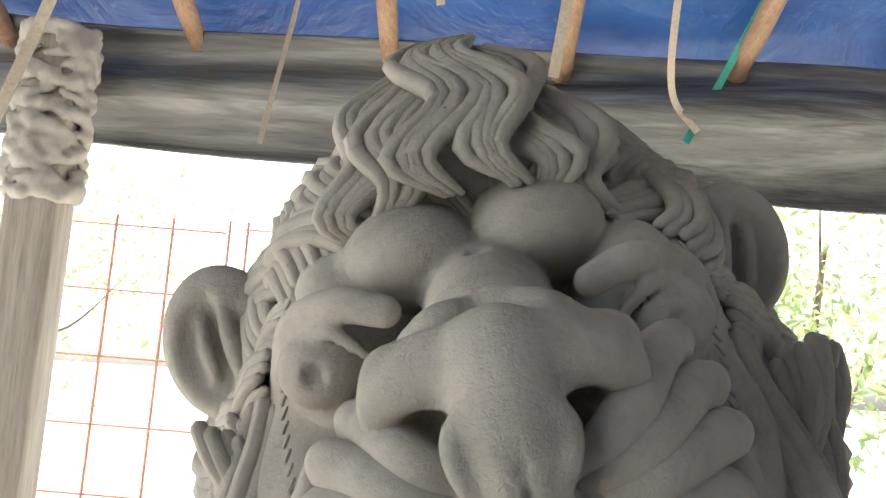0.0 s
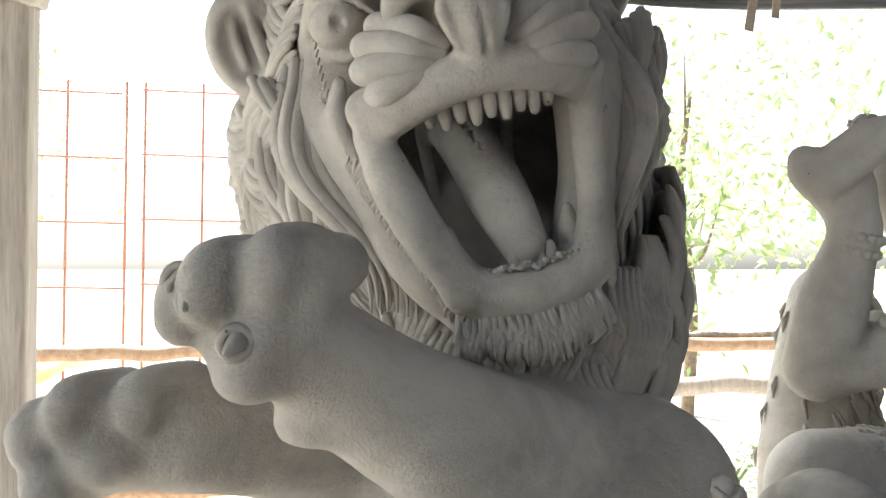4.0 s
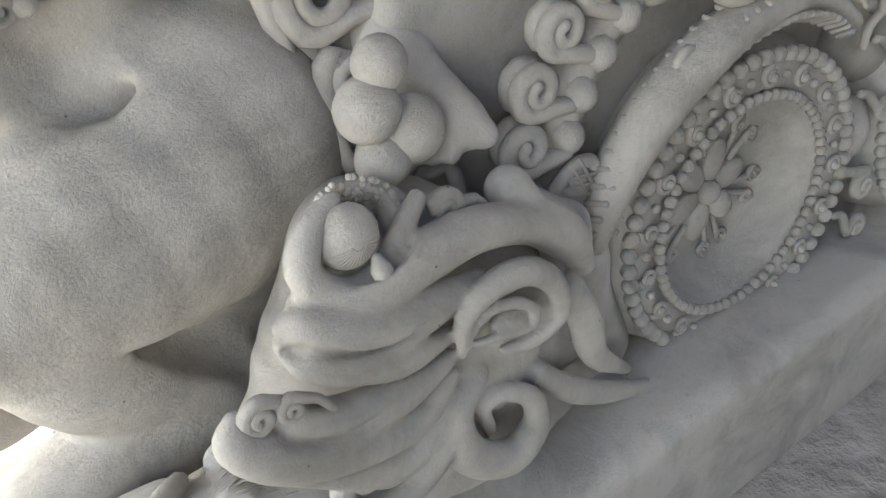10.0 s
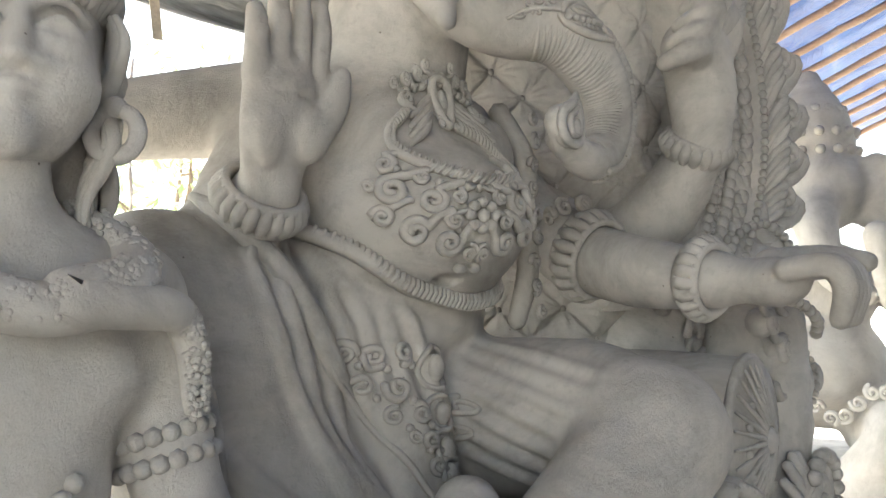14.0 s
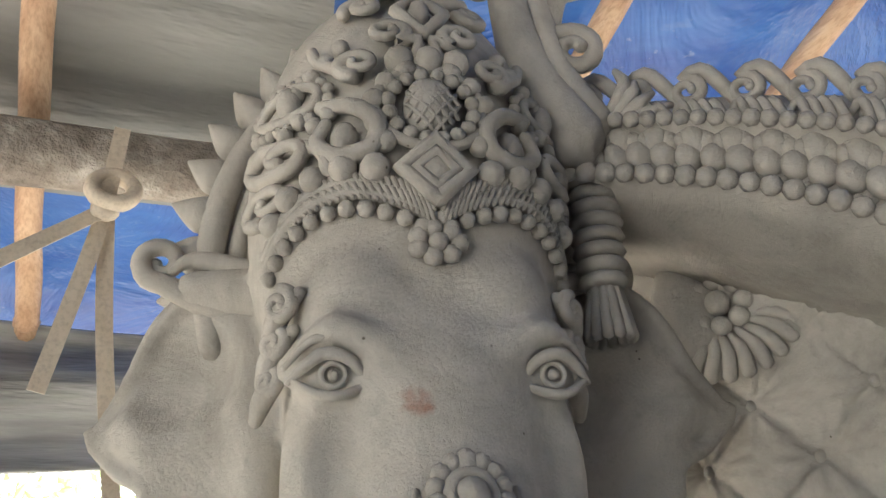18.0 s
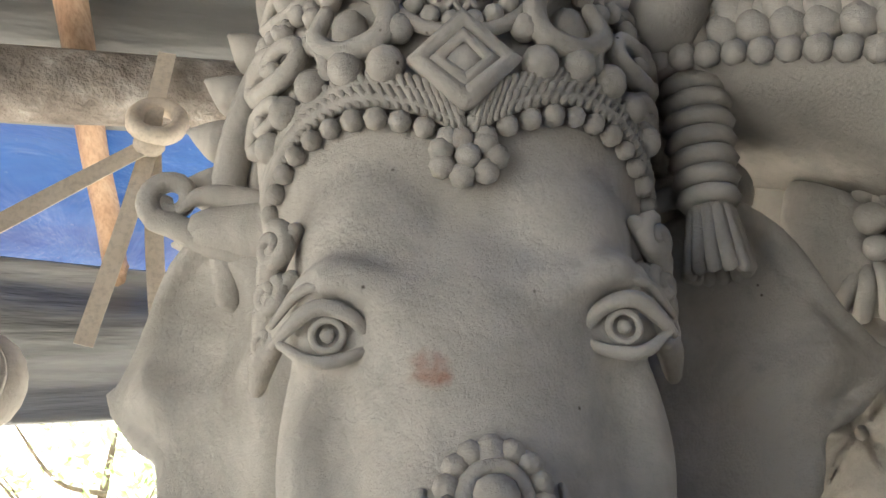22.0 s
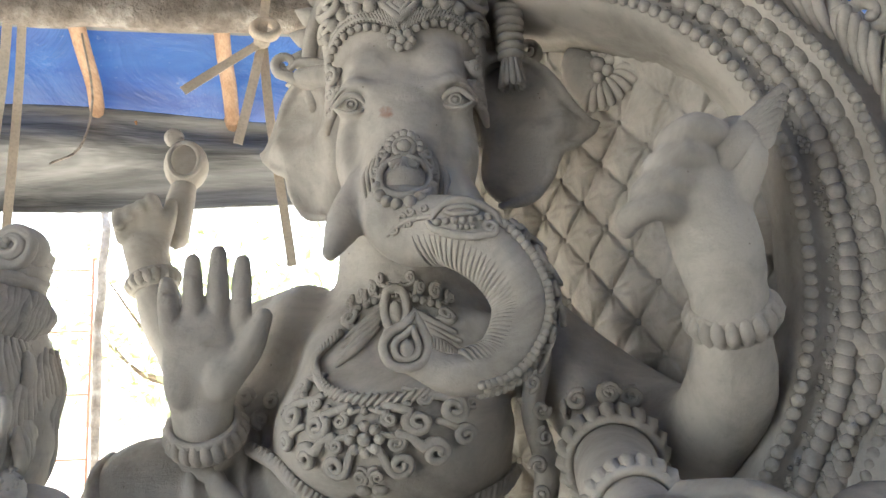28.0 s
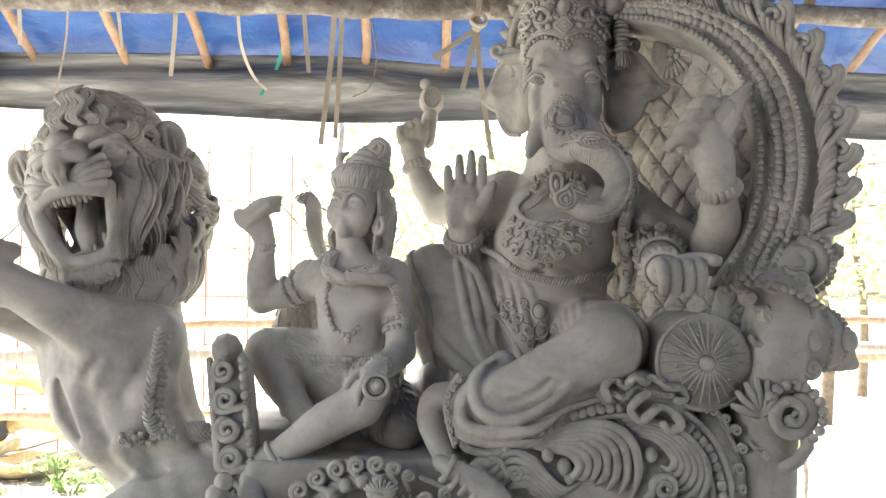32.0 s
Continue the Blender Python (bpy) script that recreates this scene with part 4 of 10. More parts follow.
    # broad locks that tumble to both sides from the parting
    for side in (-1, 1):
        for k in range(3):
            x0, x1 = 0.012 + 0.028 * k, 0.028 + 0.034 * k
            w = (1 if k % 2 else -1)
            for j in range(5):
                o = 0.0085 * (j - 2)
                wave = (0.016 + random.uniform(-0.006, 0.006)) * w
                o += random.uniform(-0.003, 0.003)
                f.tube([hd(side * (x0 * 0.5 + o), 0.06, 0.232 - 0.012 * k), hd(side * (x0 + o) + wave, 0.13 - 0.006 * k, 0.205 - 0.018 * k), hd(side * ((x0 + x1) / 2 + o) - wave, 0.185 - 0.012 * k, 0.165 - 0.02 * k), hd(side * (x1 + o * 0.8) + wave * 0.8, 0.212 - 0.016 * k, 0.125 - 0.018 * k), hd(side * (x1 + o * 0.4) - wave * 0.7, 0.208 - 0.02 * k, 0.092 - 0.016 * k)], [0.005, random.uniform(0.0075, 0.0095), random.uniform(0.008, 0.010), 0.0075, 0.003], sides=7, step=4)
    # long wavy locks over the throat and chest below the jaw
    for row in range(5):
        for k in range(17):
            b0 = -1.5 + 3.6 * k / 16 + random.uniform(-0.05, 0.05)
            z0 = 1.50 + 0.16 * min(1.0, abs(b0) / 1.3) ** 2 - 0.03 * row + random.uniform(-0.012, 0.012)
            ph, sway, push = random.uniform(0, 6.28), random.uniform(0.05, 0.09), random.uniform(0.0, 0.022)
            for j in range(5):
                rows = []
                for i in range(9):
                    q = i / 8
                    b = b0 + (j - 2) * 0.042 * (1.1 - 0.5 * q) + sway * math.sin(ph + 6 * q)
                    grow = 1.0 + 0.09 * math.sin(math.pi * min(1, q + 0.1)) - 0.14 * q * q - 0.03 * (4 - row) / 4
                    rows.append((0.13 + (0.235 * grow + push) * math.sin(b), 0.815 - (0.195 * grow + push) * math.cos(b), z0 - 0.165 * q))
                f.tube(rows, [0.005, 0.008, 0.0095, 0.0095, 0.0095, 0.009, 0.008, 0.006, 0.003], sides=6, step=3)
    # girth ropes with a rosette and a hatched bell, laid on the flank
    tree = Form().clay(body).tree()
    for o in (-0.026, 0.0, 0.024):
        line = [vec(tree.find_nearest(Vector((x + o, 0.50, z)))[0]) + (0, -0.008, 0) for x, z in ((0.385, 1.30), (0.372, 1.22), (0.352, 1.12), (0.345, 1.02), (0.365, 0.965))]
        if o < 0:
            f.tube(line, 0.014, sides=8)
            p = spline(line, 5)
            for i in range(len(p) - 1):
                f.tube([p[i] + (-0.014, -0.008, -0.004), p[i + 1] + (0, -0.017, 0.0), p[i + 1] + (0.014, -0.008, 0.008)], 0.0055, sides=5, step=2)
        else:
            f.line_beads(line, 0.0125, 1.75)
    fr = basis((0.33, 0.5, 0.955), (1, -0.1, 0.15), (0, 0, 1))
    laid = on_skin(tree, fr, (0, 1, 0), 0.01)
    for k in range(6):
        f.scroll(laid, -0.09 + 0.03 * k, 0.018 * math.sin(k * 2.1), 0.02, 70 * k, 1.2, 0.34)
    for k in range(10):
        f.bead(laid(-0.085 + 0.018 * k, 0.02 * math.cos(k * 2.4), 0.006), 0.011)
    c = vec((0.452, 0.565, 0.957))
    f.bead(c, (0.05, 0.035, 0.036), 5)
    for k in range(-3, 4):
        for d in (-1, 1):
            f.tube([c + (0.013 * k + 0.03 * d * q, -0.036 * math.sqrt(max(0.05, 1 - q * q - (k / 4.5) ** 2)), 0.036 * q) for q in (-0.85, -0.4, 0, 0.4, 0.85)], 0.003, sides=5, step=2)
    for x, y in near_toes + far_toes:
        f.tube([(x + 0.006, y, 0.322), (x - 0.008, y - 0.004, 0.312), (x - 0.018, y - 0.006, 0.293)], [0.012, 0.010, 0.002], sides=7, step=2)
    # claws half drawn into their sheaths
    for x, y, z in ((-0.172, 0.342, 1.462), (-0.222, 0.372, 1.512), (-0.206, 0.352, 1.497), (-0.332, 0.505, 1.345), (-0.274, 0.508, 1.366), (-0.368, 0.503, 1.303)):
        f.tube([(x + 0.012 * math.cos(a), y + 0.006, z + 0.012 * math.sin(a)) for a in np.linspace(0, 6.283, 11)], 0.0055, sides=6, step=2)
        f.tube([(x + 0.004, y + 0.012, z + 0.004), (x, y, z), (x - 0.006, y - 0.009, z - 0.006)], [0.010, 0.0085, 0.004], sides=7, step=2)
    ob = f.make("lion_statue", CLAY, (0.3, 0.75, PLINTH_Z))
    return tagged(ob, "roaring lion statue of grey clay with raised forepaws, on plinth", "lion statue")


lion()


# ---- the seated youth with the snake ----
def youth():
    c = Clay((0.5, 0.22, 0.62), (1.28, 1.08, 2.02), 0.0062)
    c.ball((0.985, 0.80, 1.10), (0.155, 0.13, 0.10), 0.04)
    c.limb([(0.975, 0.79, 1.12), (0.965, 0.765, 1.22), (0.97, 0.735, 1.34), (0.975, 0.715, 1.42)], [0.125, 0.115, 0.13, 0.115], 0.04, smooth=4)
    for s in (-1, 1):
        c.ball((0.97 + 0.062 * s, 0.645, 1.375), (0.065, 0.045, 0.05), 0.035)
    c.ball((0.965, 0.645, 1.24), (0.08, 0.04, 0.085), 0.05)
    c.limb([(0.86, 0.70, 1.45), (0.975, 0.70, 1.475), (1.10, 0.685, 1.45)], [0.06, 0.07, 0.06], 0.04, smooth=3)
    c.limb([(0.97, 0.70, 1.47), (0.955, 0.685, 1.60)], [0.056, 0.05], 0.03)
    # arms
    c.limb([(0.86, 0.70, 1.45), (0.76, 0.735, 1.405), (0.645, 0.765, 1.37)], [0.058, 0.052, 0.042], 0.03, smooth=3)
    c.limb([(0.64, 0.765, 1.375), (0.645, 0.735, 1.46), (0.662, 0.70, 1.575)], [0.046, 0.05, 0.03], 0.025, smooth=3)
    c.limb([(0.662, 0.70, 1.565), (0.65, 0.70, 1.61), (0.635, 0.70, 1.65)], [0.03, 0.04, 0.042], 0.02, smooth=3, flat=((0, 1, 0), 1.3))
    c.limb([(0.64, 0.70, 1.63), (0.595, 0.69, 1.65), (0.575, 0.685, 1.665)], [0.038, 0.034, 0.022], 0.02, smooth=3)
    for k in range(4):
        c.limb([(0.60 + 0.006 * k, 0.668 + 0.016 * k, 1.668 - 0.006 * k), (0.645 + 0.003 * k, 0.660 + 0.017 * k, 1.70 - 0.007 * k), (0.69, 0.668 + 0.015 * k, 1.715 - 0.009 * k), (0.714 - 0.004 * k, 0.675 + 0.014 * k, 1.722 - 0.012 * k)], [0.0165, 0.017, 0.015, 0.011], 0.005, smooth=3)
    c.limb([(0.605, 0.665, 1.635), (0.64, 0.652, 1.66), (0.68, 0.65, 1.69)], [0.018, 0.0165, 0.012], 0.007, smooth=3)
    c.limb([(1.10, 0.685, 1.45), (1.125, 0.66, 1.33), (1.13, 0.62, 1.205)], [0.06, 0.053, 0.046], 0.03, smooth=3)
    c.limb([(1.13, 0.62, 1.20), (1.10, 0.53, 1.175), (1.055, 0.44, 1.155)], [0.048, 0.045, 0.03], 0.025, smooth=3)
    c.limb([(1.055, 0.44, 1.152), (1.035, 0.395, 1.14)], [0.034, 0.036], 0.02)
    for k in range(4):
        a = (1.05 - 0.006 * k, 0.40 - 0.022 * k, 1.152 - 0.012 * k)
        c.limb([a, (a[0] - 0.028, a[1] - 0.03, a[2] - 0.012), (a[0] - 0.032, a[1] - 0.035, a[2] - 0.05)], [0.0145, 0.0145, 0.0105], 0.006, smooth=3)
    c.limb([(1.03, 0.41, 1.155), (0.985, 0.385, 1.14), (0.965, 0.37, 1.11)], [0.015, 0.0145, 0.011], 0.006, smooth=3)
    # legs
    c.limb([(1.03, 0.74, 1.10), (1.03, 0.60, 1.09), (1.005, 0.475, 1.045)], [0.105, 0.09, 0.067], 0.04, smooth=3)
    c.limb([(1.0, 0.475, 1.04), (0.90, 0.465, 0.99), (0.80, 0.468, 0.925), (0.72, 0.47, 0.875)], [0.066, 0.066, 0.05, 0.04], 0.03, smooth=3)
    c.limb([(0.715, 0.475, 0.872), (0.685, 0.46, 0.845), (0.675, 0.41, 0.785), (0.69, 0.345, 0.745)], [0.042, 0.046, 0.043, 0.034], 0.025, smooth=3)
    c.limb([(0.70, 0.345, 0.745), (0.705, 0.315, 0.735)], [0.02, 0.016], 0.01)
    for k in range(4):
        c.limb([(0.665 - 0.013 * k, 0.355 + 0.008 * k, 0.74), (0.668 - 0.015 * k, 0.325 + 0.012 * k, 0.722)], [0.014, 0.011], 0.008)
    c.limb([(0.93, 0.76, 1.10), (0.78, 0.80, 1.17), (0.665, 0.795, 1.195)], [0.115, 0.10, 0.08], 0.04, smooth=3)
    c.limb([(0.665, 0.785, 1.18), (0.72, 0.70, 1.10), (0.80, 0.61, 1.0)], [0.075, 0.068, 0.043], 0.03, smooth=3)
    c.limb([(0.80, 0.61, 1.0), (0.85, 0.565, 0.975), (0.90, 0.53, 0.965)], [0.043, 0.038, 0.03], 0.02, smooth=3)
    # head, turned to the lion's side
    up, fw = unit((0.12, 0.05, 1.0)), unit((-0.38, -0.91, 0.13))
    sd = unit(np.cross(fw, up))
    hc = vec((0.978, 0.70, 1.69))

    def h(a, b, z):
        """Youth's head: to the side seen from the front, out of the face, up."""
        return hc - a * sd + b * fw + z * up
    face = Clay((0.78, 0.52, 1.48), (1.2, 0.9, 1.98), 0.0036)
    turn = np.column_stack([-sd, fw, np.cross(-sd, fw)])
    face.ball(h(0, -0.005, 0.015), (0.087, 0.10, 0.112), 0.03, turn)
    face.ball(h(0, 0.035, -0.06), (0.064, 0.058, 0.055), 0.03, turn)
    face.limb([h(0, 0.096, 0.022), h(0, 0.104, -0.010), h(0, 0.112, -0.03)], [0.008, 0.010, 0.0115], 0.016)
    for s in (-1, 1):
        face.ball(h(0.012 * s, 0.103, -0.033), 0.0082, 0.008)
        face.ball(h(0.036 * s, 0.096, 0.010), (0.022, 0.013, 0.012), 0.012, turn, True)
        face.ball(h(0.036 * s, 0.080, 0.009), (0.020, 0.013, 0.011), 0.003, turn)
        face.limb([h(0.012 * s, 0.100, 0.030), h(0.038 * s, 0.096, 0.038), h(0.064 * s, 0.074, 0.028)], [0.0045, 0.005, 0.0035], 0.010, smooth=3)
        face.limb([h(0.018 * s, 0.096, 0.010), h(0.037 * s, 0.096, 0.020), h(0.056 * s, 0.082, 0.010)], [0.003, 0.004, 0.003], 0.004, smooth=3)
        face.limb([h(0.020 * s, 0.094, 0.002), h(0.037 * s, 0.093, -0.004), h(0.055 * s, 0.08, 0.003)], [0.003, 0.0035, 0.003], 0.004, smooth=3)
        face.ball(h(0.042 * s, 0.066, -0.035), 0.035, 0.035, turn)
        face.limb([h(0.0, 0.104, -0.056), h(0.013 * s, 0.101, -0.055), h(0.027 * s, 0.090, -0.053)], [0.0065, 0.006, 0.0035], 0.005, smooth=3)
        face.limb([h(0.0, 0.102, -0.068), h(0.018 * s, 0.096, -0.065)], [0.0075, 0.004], 0.006)
        face.ball(h(0.092 * s, -0.005, -0.005), (0.012, 0.022, 0.034), 0.01, turn)
    face.ball(h(0, 0.085, -0.098), 0.024, 0.022, turn)
    face.limb([h(0, -0.025, 0.075), h(0, -0.03, 0.125), (1.03, 0.745, 1.86)], [0.092, 0.08, 0.055], 0.02, smooth=3)
    face.limb([h(0.02, -0.07, 0.03), h(0.04, -0.085, -0.06), h(0.06, -0.08, -0.17)], [0.075, 0.07, 0.05], 0.03, smooth=3)
    f = Form().clay(c).clay(face)
    tree = f.tree()
    # hair combed up from the brow in a thick rolled band, then wound into a coil
    for k in range(46):
        a = math.radians(-130 + 260 * k / 45)
        w = random.uniform(-0.006, 0.006)
        x, y = math.sin(a), math.cos(a)
        f.tube([h(0.082 * x, 0.092 * y, 0.056), h(0.094 * x + w, 0.103 * y - 0.004, 0.082), h(0.100 * x - w, 0.106 * y - 0.014, 0.112), h(0.088 * x + w, 0.088 * y - 0.025, 0.138), h(0.070 * x, 0.066 * y - 0.032, 0.148)], [0.005, 0.0085, 0.009, 0.008, 0.005], sides=6, step=4)
    for ring in range(3):
        o = vec((1.012 + 0.012 * ring, 0.732 + 0.005 * ring, 1.842 + 0.021 * ring))
        r = 0.068 - 0.009 * ring
        for j in range(2):
            f.tube([o + sd * r * math.cos(a) + fw * r * math.sin(a) + up * (0.007 * math.sin(3 * a + 3.14 * j) + 0.006 * j) for a in np.linspace(0, 6.28, 17)], 0.0125, sides=7, step=2)
    coil = basis((1.048, 0.688, 1.902), (1, -0.15, 0.1), (0, 0.15, 1))
    f.bead(coil(0, 0, -0.03), (0.046, 0.04, 0.044), 5)
    f.scroll(coil, 0, 0, 0.050, 200, 1.9, 0.24)
    f.scroll(coil, 0, 0, 0.036, 20, 1.3, 0.24, lift=0.006)
    # crescent beside the coil
    f.tube([h(-0.03, 0.07, 0.125), h(-0.07, 0.04, 0.145), h(-0.085, 0.01, 0.18), h(-0.07, -0.02, 0.205)], [0.006, 0.017, 0.016, 0.004], sides=8, flat=(fw, 0.45))
    # long wavy hair from the temples down over the shoulder
    for k in range(14):
        a = math.radians(96 + 6 * k)
        x, y = 0.097 * math.sin(a), 0.094 * math.cos(a)
        for s in ((1, -1) if k % 2 else (1,)):
            ph = 0.7 * k
            rows = [h(s * x, y - 0.005, 0.045 - 0.003 * k)]
            for q in range(1, 7):
                rows.append(h(s * (x * (1.0 + 0.01 * q) + 0.011 * math.sin(q * 1.7 + ph)), y - 0.004 * q + 0.006 * math.cos(q * 1.7 + ph), 0.045 - 0.003 * k - (0.034 + 0.0008 * k) * q))
            f.tube(rows, [0.008, 0.011, 0.012, 0.0115, 0.011, 0.010, 0.005], sides=6, step=4)
    for k in range(8):
        ph = 1.1 * k
        for j in range(4):
            rows = []
            for q in range(9):
                wave = 0.013 * math.sin(q * 1.5 + ph)
                rows.append(h(0.088 + 0.004 * min(q, 2) - 0.0035 * max(0, q - 4) + 0.004 * (j % 2) + wave * 0.4, 0.030 - 0.018 * k - 0.004 * q + 0.0065 * (j - 1.5) + wave, 0.062 - 0.027 * q))
            f.tube(rows, [0.004, 0.0065, 0.008, 0.0085, 0.008, 0.008, 0.0075, 0.006, 0.003], sides=6, step=4)
    ear = basis(h(0.104, 0.022, -0.060), fw * 0.5 - sd, up)
    f.tube([ear(0.024 * math.cos(t), 0.026 * math.sin(t), 0.004) for t in np.linspace(0, 6.283, 15)], 0.0095, sides=8, step=2)
    f.bead(ear(0, 0.028, 0.006), 0.012, 3)
    # snake: round the neck, over the chest, and its raised hood
    def snake(rows, r):
        r = [1.3 * v for v in r]
        f.tube(rows, r, sides=9, step=5)
        p = spline(rows, 8)
        for q in p[::2]:
            for j in range(15):
                f.bead(q + unit([random.uniform(-1, 1), -abs(random.uniform(0.4, 1)), random.uniform(-0.6, 1)]) * 0.97 * np.mean(r), 0.0042)
    snake([(0.90, 0.66, 1.53), (0.885, 0.62, 1.475), (0.925, 0.585, 1.445), (0.985, 0.575, 1.445), (1.04, 0.585, 1.47), (1.075, 0.64, 1.50), (1.05, 0.70, 1.54)], [0.018, 0.019, 0.02, 0.02, 0.02, 0.018, 0.015])
    snake([(1.02, 0.58, 1.475), (0.96, 0.568, 1.452), (1.06, 0.57, 1.44), (1.10, 0.59, 1.43), (1.12, 0.595, 1.39), (1.125, 0.605, 1.33)], [0.012, 0.019, 0.018, 0.015, 0.013, 0.006])
    snake([(0.86, 0.78, 1.52), (0.835, 0.82, 1.56), (0.815, 0.845, 1.64), (0.81, 0.86, 1.71), (0.79, 0.865, 1.745), (0.765, 0.855, 1.735)], [0.018, 0.02, 0.024, 0.024, 0.02, 0.01])
    laid = on_skin(tree, basis((0.965, 0.5, 1.33), (1, 0, 0), (0, 0, 1)), (0, 1, 0), 0.004)
    f.line_beads([laid(-0.075, 0.12), laid(-0.085, 0.03), laid(-0.06, -0.05), laid(-0.01, -0.075), laid(0.03, -0.045)], 0.0105, 1.8)
    f.bead(laid(-0.012, -0.09), (0.012, 0.01, 0.016))
    # bracelets, arm bands, anklets
    def band(a, b, r, beads=16, size=0.009, rows=2):
        a, b = vec(a), vec(b)
        w = unit(b - a)
        u = unit(np.cross(w, (0.3, 0.5, 0.8)))
        v = np.cross(w, u)
        for j in range(rows):
            o = a + (b - a) * (j / max(1, rows - 1) if rows > 1 else 0.5)
            for k in range(beads):
                t = 2 * math.pi * k / beads
                f.bead(o + r * (u * math.cos(t) + v * math.sin(t)), size)
    band((0.66, 0.705, 1.545), (0.664, 0.70, 1.565), 0.031, 14, 0.008)
    band((0.775, 0.73, 1.415), (0.745, 0.738, 1.40), 0.054, 18, 0.010)
    band((1.123, 0.655, 1.30), (1.126, 0.648, 1.272), 0.052, 18, 0.011)
    band((1.075, 0.475, 1.162), (1.062, 0.452, 1.158), 0.036, 14, 0.009)
    f.tube([vec((0.735, 0.47, 0.885)) + 0.045 * np.array([math.cos(a) * 0.55, math.sin(a), -math.cos(a) * 0.8]) for a in np.linspace(0, 6.28, 11)], 0.011, sides=6, step=2)
    f.tube([(0.735, 0.425, 0.865), (0.715, 0.415, 0.86), (0.705, 0.41, 0.845)], [0.012, 0.013, 0.009], sides=6, step=2)
    f.tube([(0.755, 0.425, 0.88), (0.77, 0.418, 0.865), (0.775, 0.415, 0.84)], [0.012, 0.012, 0.007], sides=6, step=2)
    f.tube([vec((0.805, 0.605, 1.0)) + 0.043 * np.array([math.cos(a) * 0.7, math.cos(a) * 0.6, math.sin(a)]) for a in np.linspace(0, 6.28, 11)], 0.01, sides=6, step=2)
    # waist rope and skin garment edge with short fur strokes
    line = [surface(tree, vec((0.965, 0.77, 1.17)) + 0.17 * np.array([math.sin(a), -math.cos(a), 0.03]), (-math.sin(a), math.cos(a), 0), 0.004) for a in np.linspace(-1.7, 1.7, 15)]
    f.line_beads(line, 0.012, 1.5)
    f.line_beads([q - (0, -0.004, 0.022) for q in line], 0.008, 1.6)
    for k in range(120):
        a = random.uniform(0, 6.28)
        q = random.uniform(0.0, 1.0)
        o = vec((1.03, 0.62, 1.09)) * (1 - q) + vec((1.02, 0.53, 1.075)) * q
        d = np.array([math.cos(a), 0, math.sin(a)])
        p = vec(tree.find_nearest(Vector(o + d * 0.09))[0])
        f.tube([p, p + (0.004 * random.uniform(-1, 1), -0.012, -0.006), p + (0.004, -0.02, -0.016)], [0.005, 0.0045, 0.002], sides=5, step=1)
    for k in range(150):
        q = random.uniform(0, 1)
        o = vec((0.93, 0.76, 1.10)) * (1 - q) + vec((0.70, 0.795, 1.19)) * q
        a = random.uniform(-0.3, 2.2)
        d = np.array([0.2, -math.cos(a), math.sin(a)])
        p = vec(tree.find_nearest(Vector(o + d * 0.11))[0])
        f.tube([p, p + (0.012, -0.006, -0.006), p + (0.02, -0.01, -0.014)], [0.005, 0.005, 0.002], sides=5, step=1)
    # small hour-glass drum in the lowered hand
    a, b = vec((1.03, 0.40, 1.125)), vec((1.055, 0.285, 1.118))
    f.tube([a, a * 0.7 + b * 0.3, (a + b) / 2, a * 0.3 + b * 0.7, b], [0.034, 0.025, 0.02, 0.027, 0.037], sides=16, step=4, round_ends=False)
    w = unit(b - a)
    u = unit(np.cross(w, (0, 0, 1)))
    v = np.cross(w, u)
    for r, th, o in ((0.036, 0.0065, 0.0), (0.022, 0.004, -0.006)):
        f.tube([b + w * o + r * (u * math.cos(t) + v * math.sin(t)) for t in np.linspace(0, 6.283, 15)], th, sides=6, step=2)
    f.bead(b - w * 0.022, 0.027, 3)
    for k in range(14):
        t = 6.283 * k / 14
        d = u * math.cos(t) + v * math.sin(t)
        f.tube([a * 0.45 + b * 0.55 + d * 0.02, b - w * 0.008 + d * 0.034], [0.003, 0.004], sides=5, step=1)
    f.v = [v + np.array((-0.03, 0.035, 0.004)) for v in f.v]
    ob = f.make("seated_youth_statue", CLAY_PALE, (0.95, 0.7, 0.9))
    return tagged(ob, "pale clay statue of a seated youth with coiled hair and snake", "statue")


youth()


# ---- the elephant-headed figure ----
GR, GF = unit((0.98, -0.2, 0)), unit((-0.2, -0.98, 0))
GC = vec((1.69, 0.77, 2.13))


def gh(x, y, z):
    """Elephant head: to its left, out of the face, up."""
    return GC + x * GR + y * GF + np.array([0, 0, z])


GT = np.column_stack([GR, GF, (0, 0, 1)])


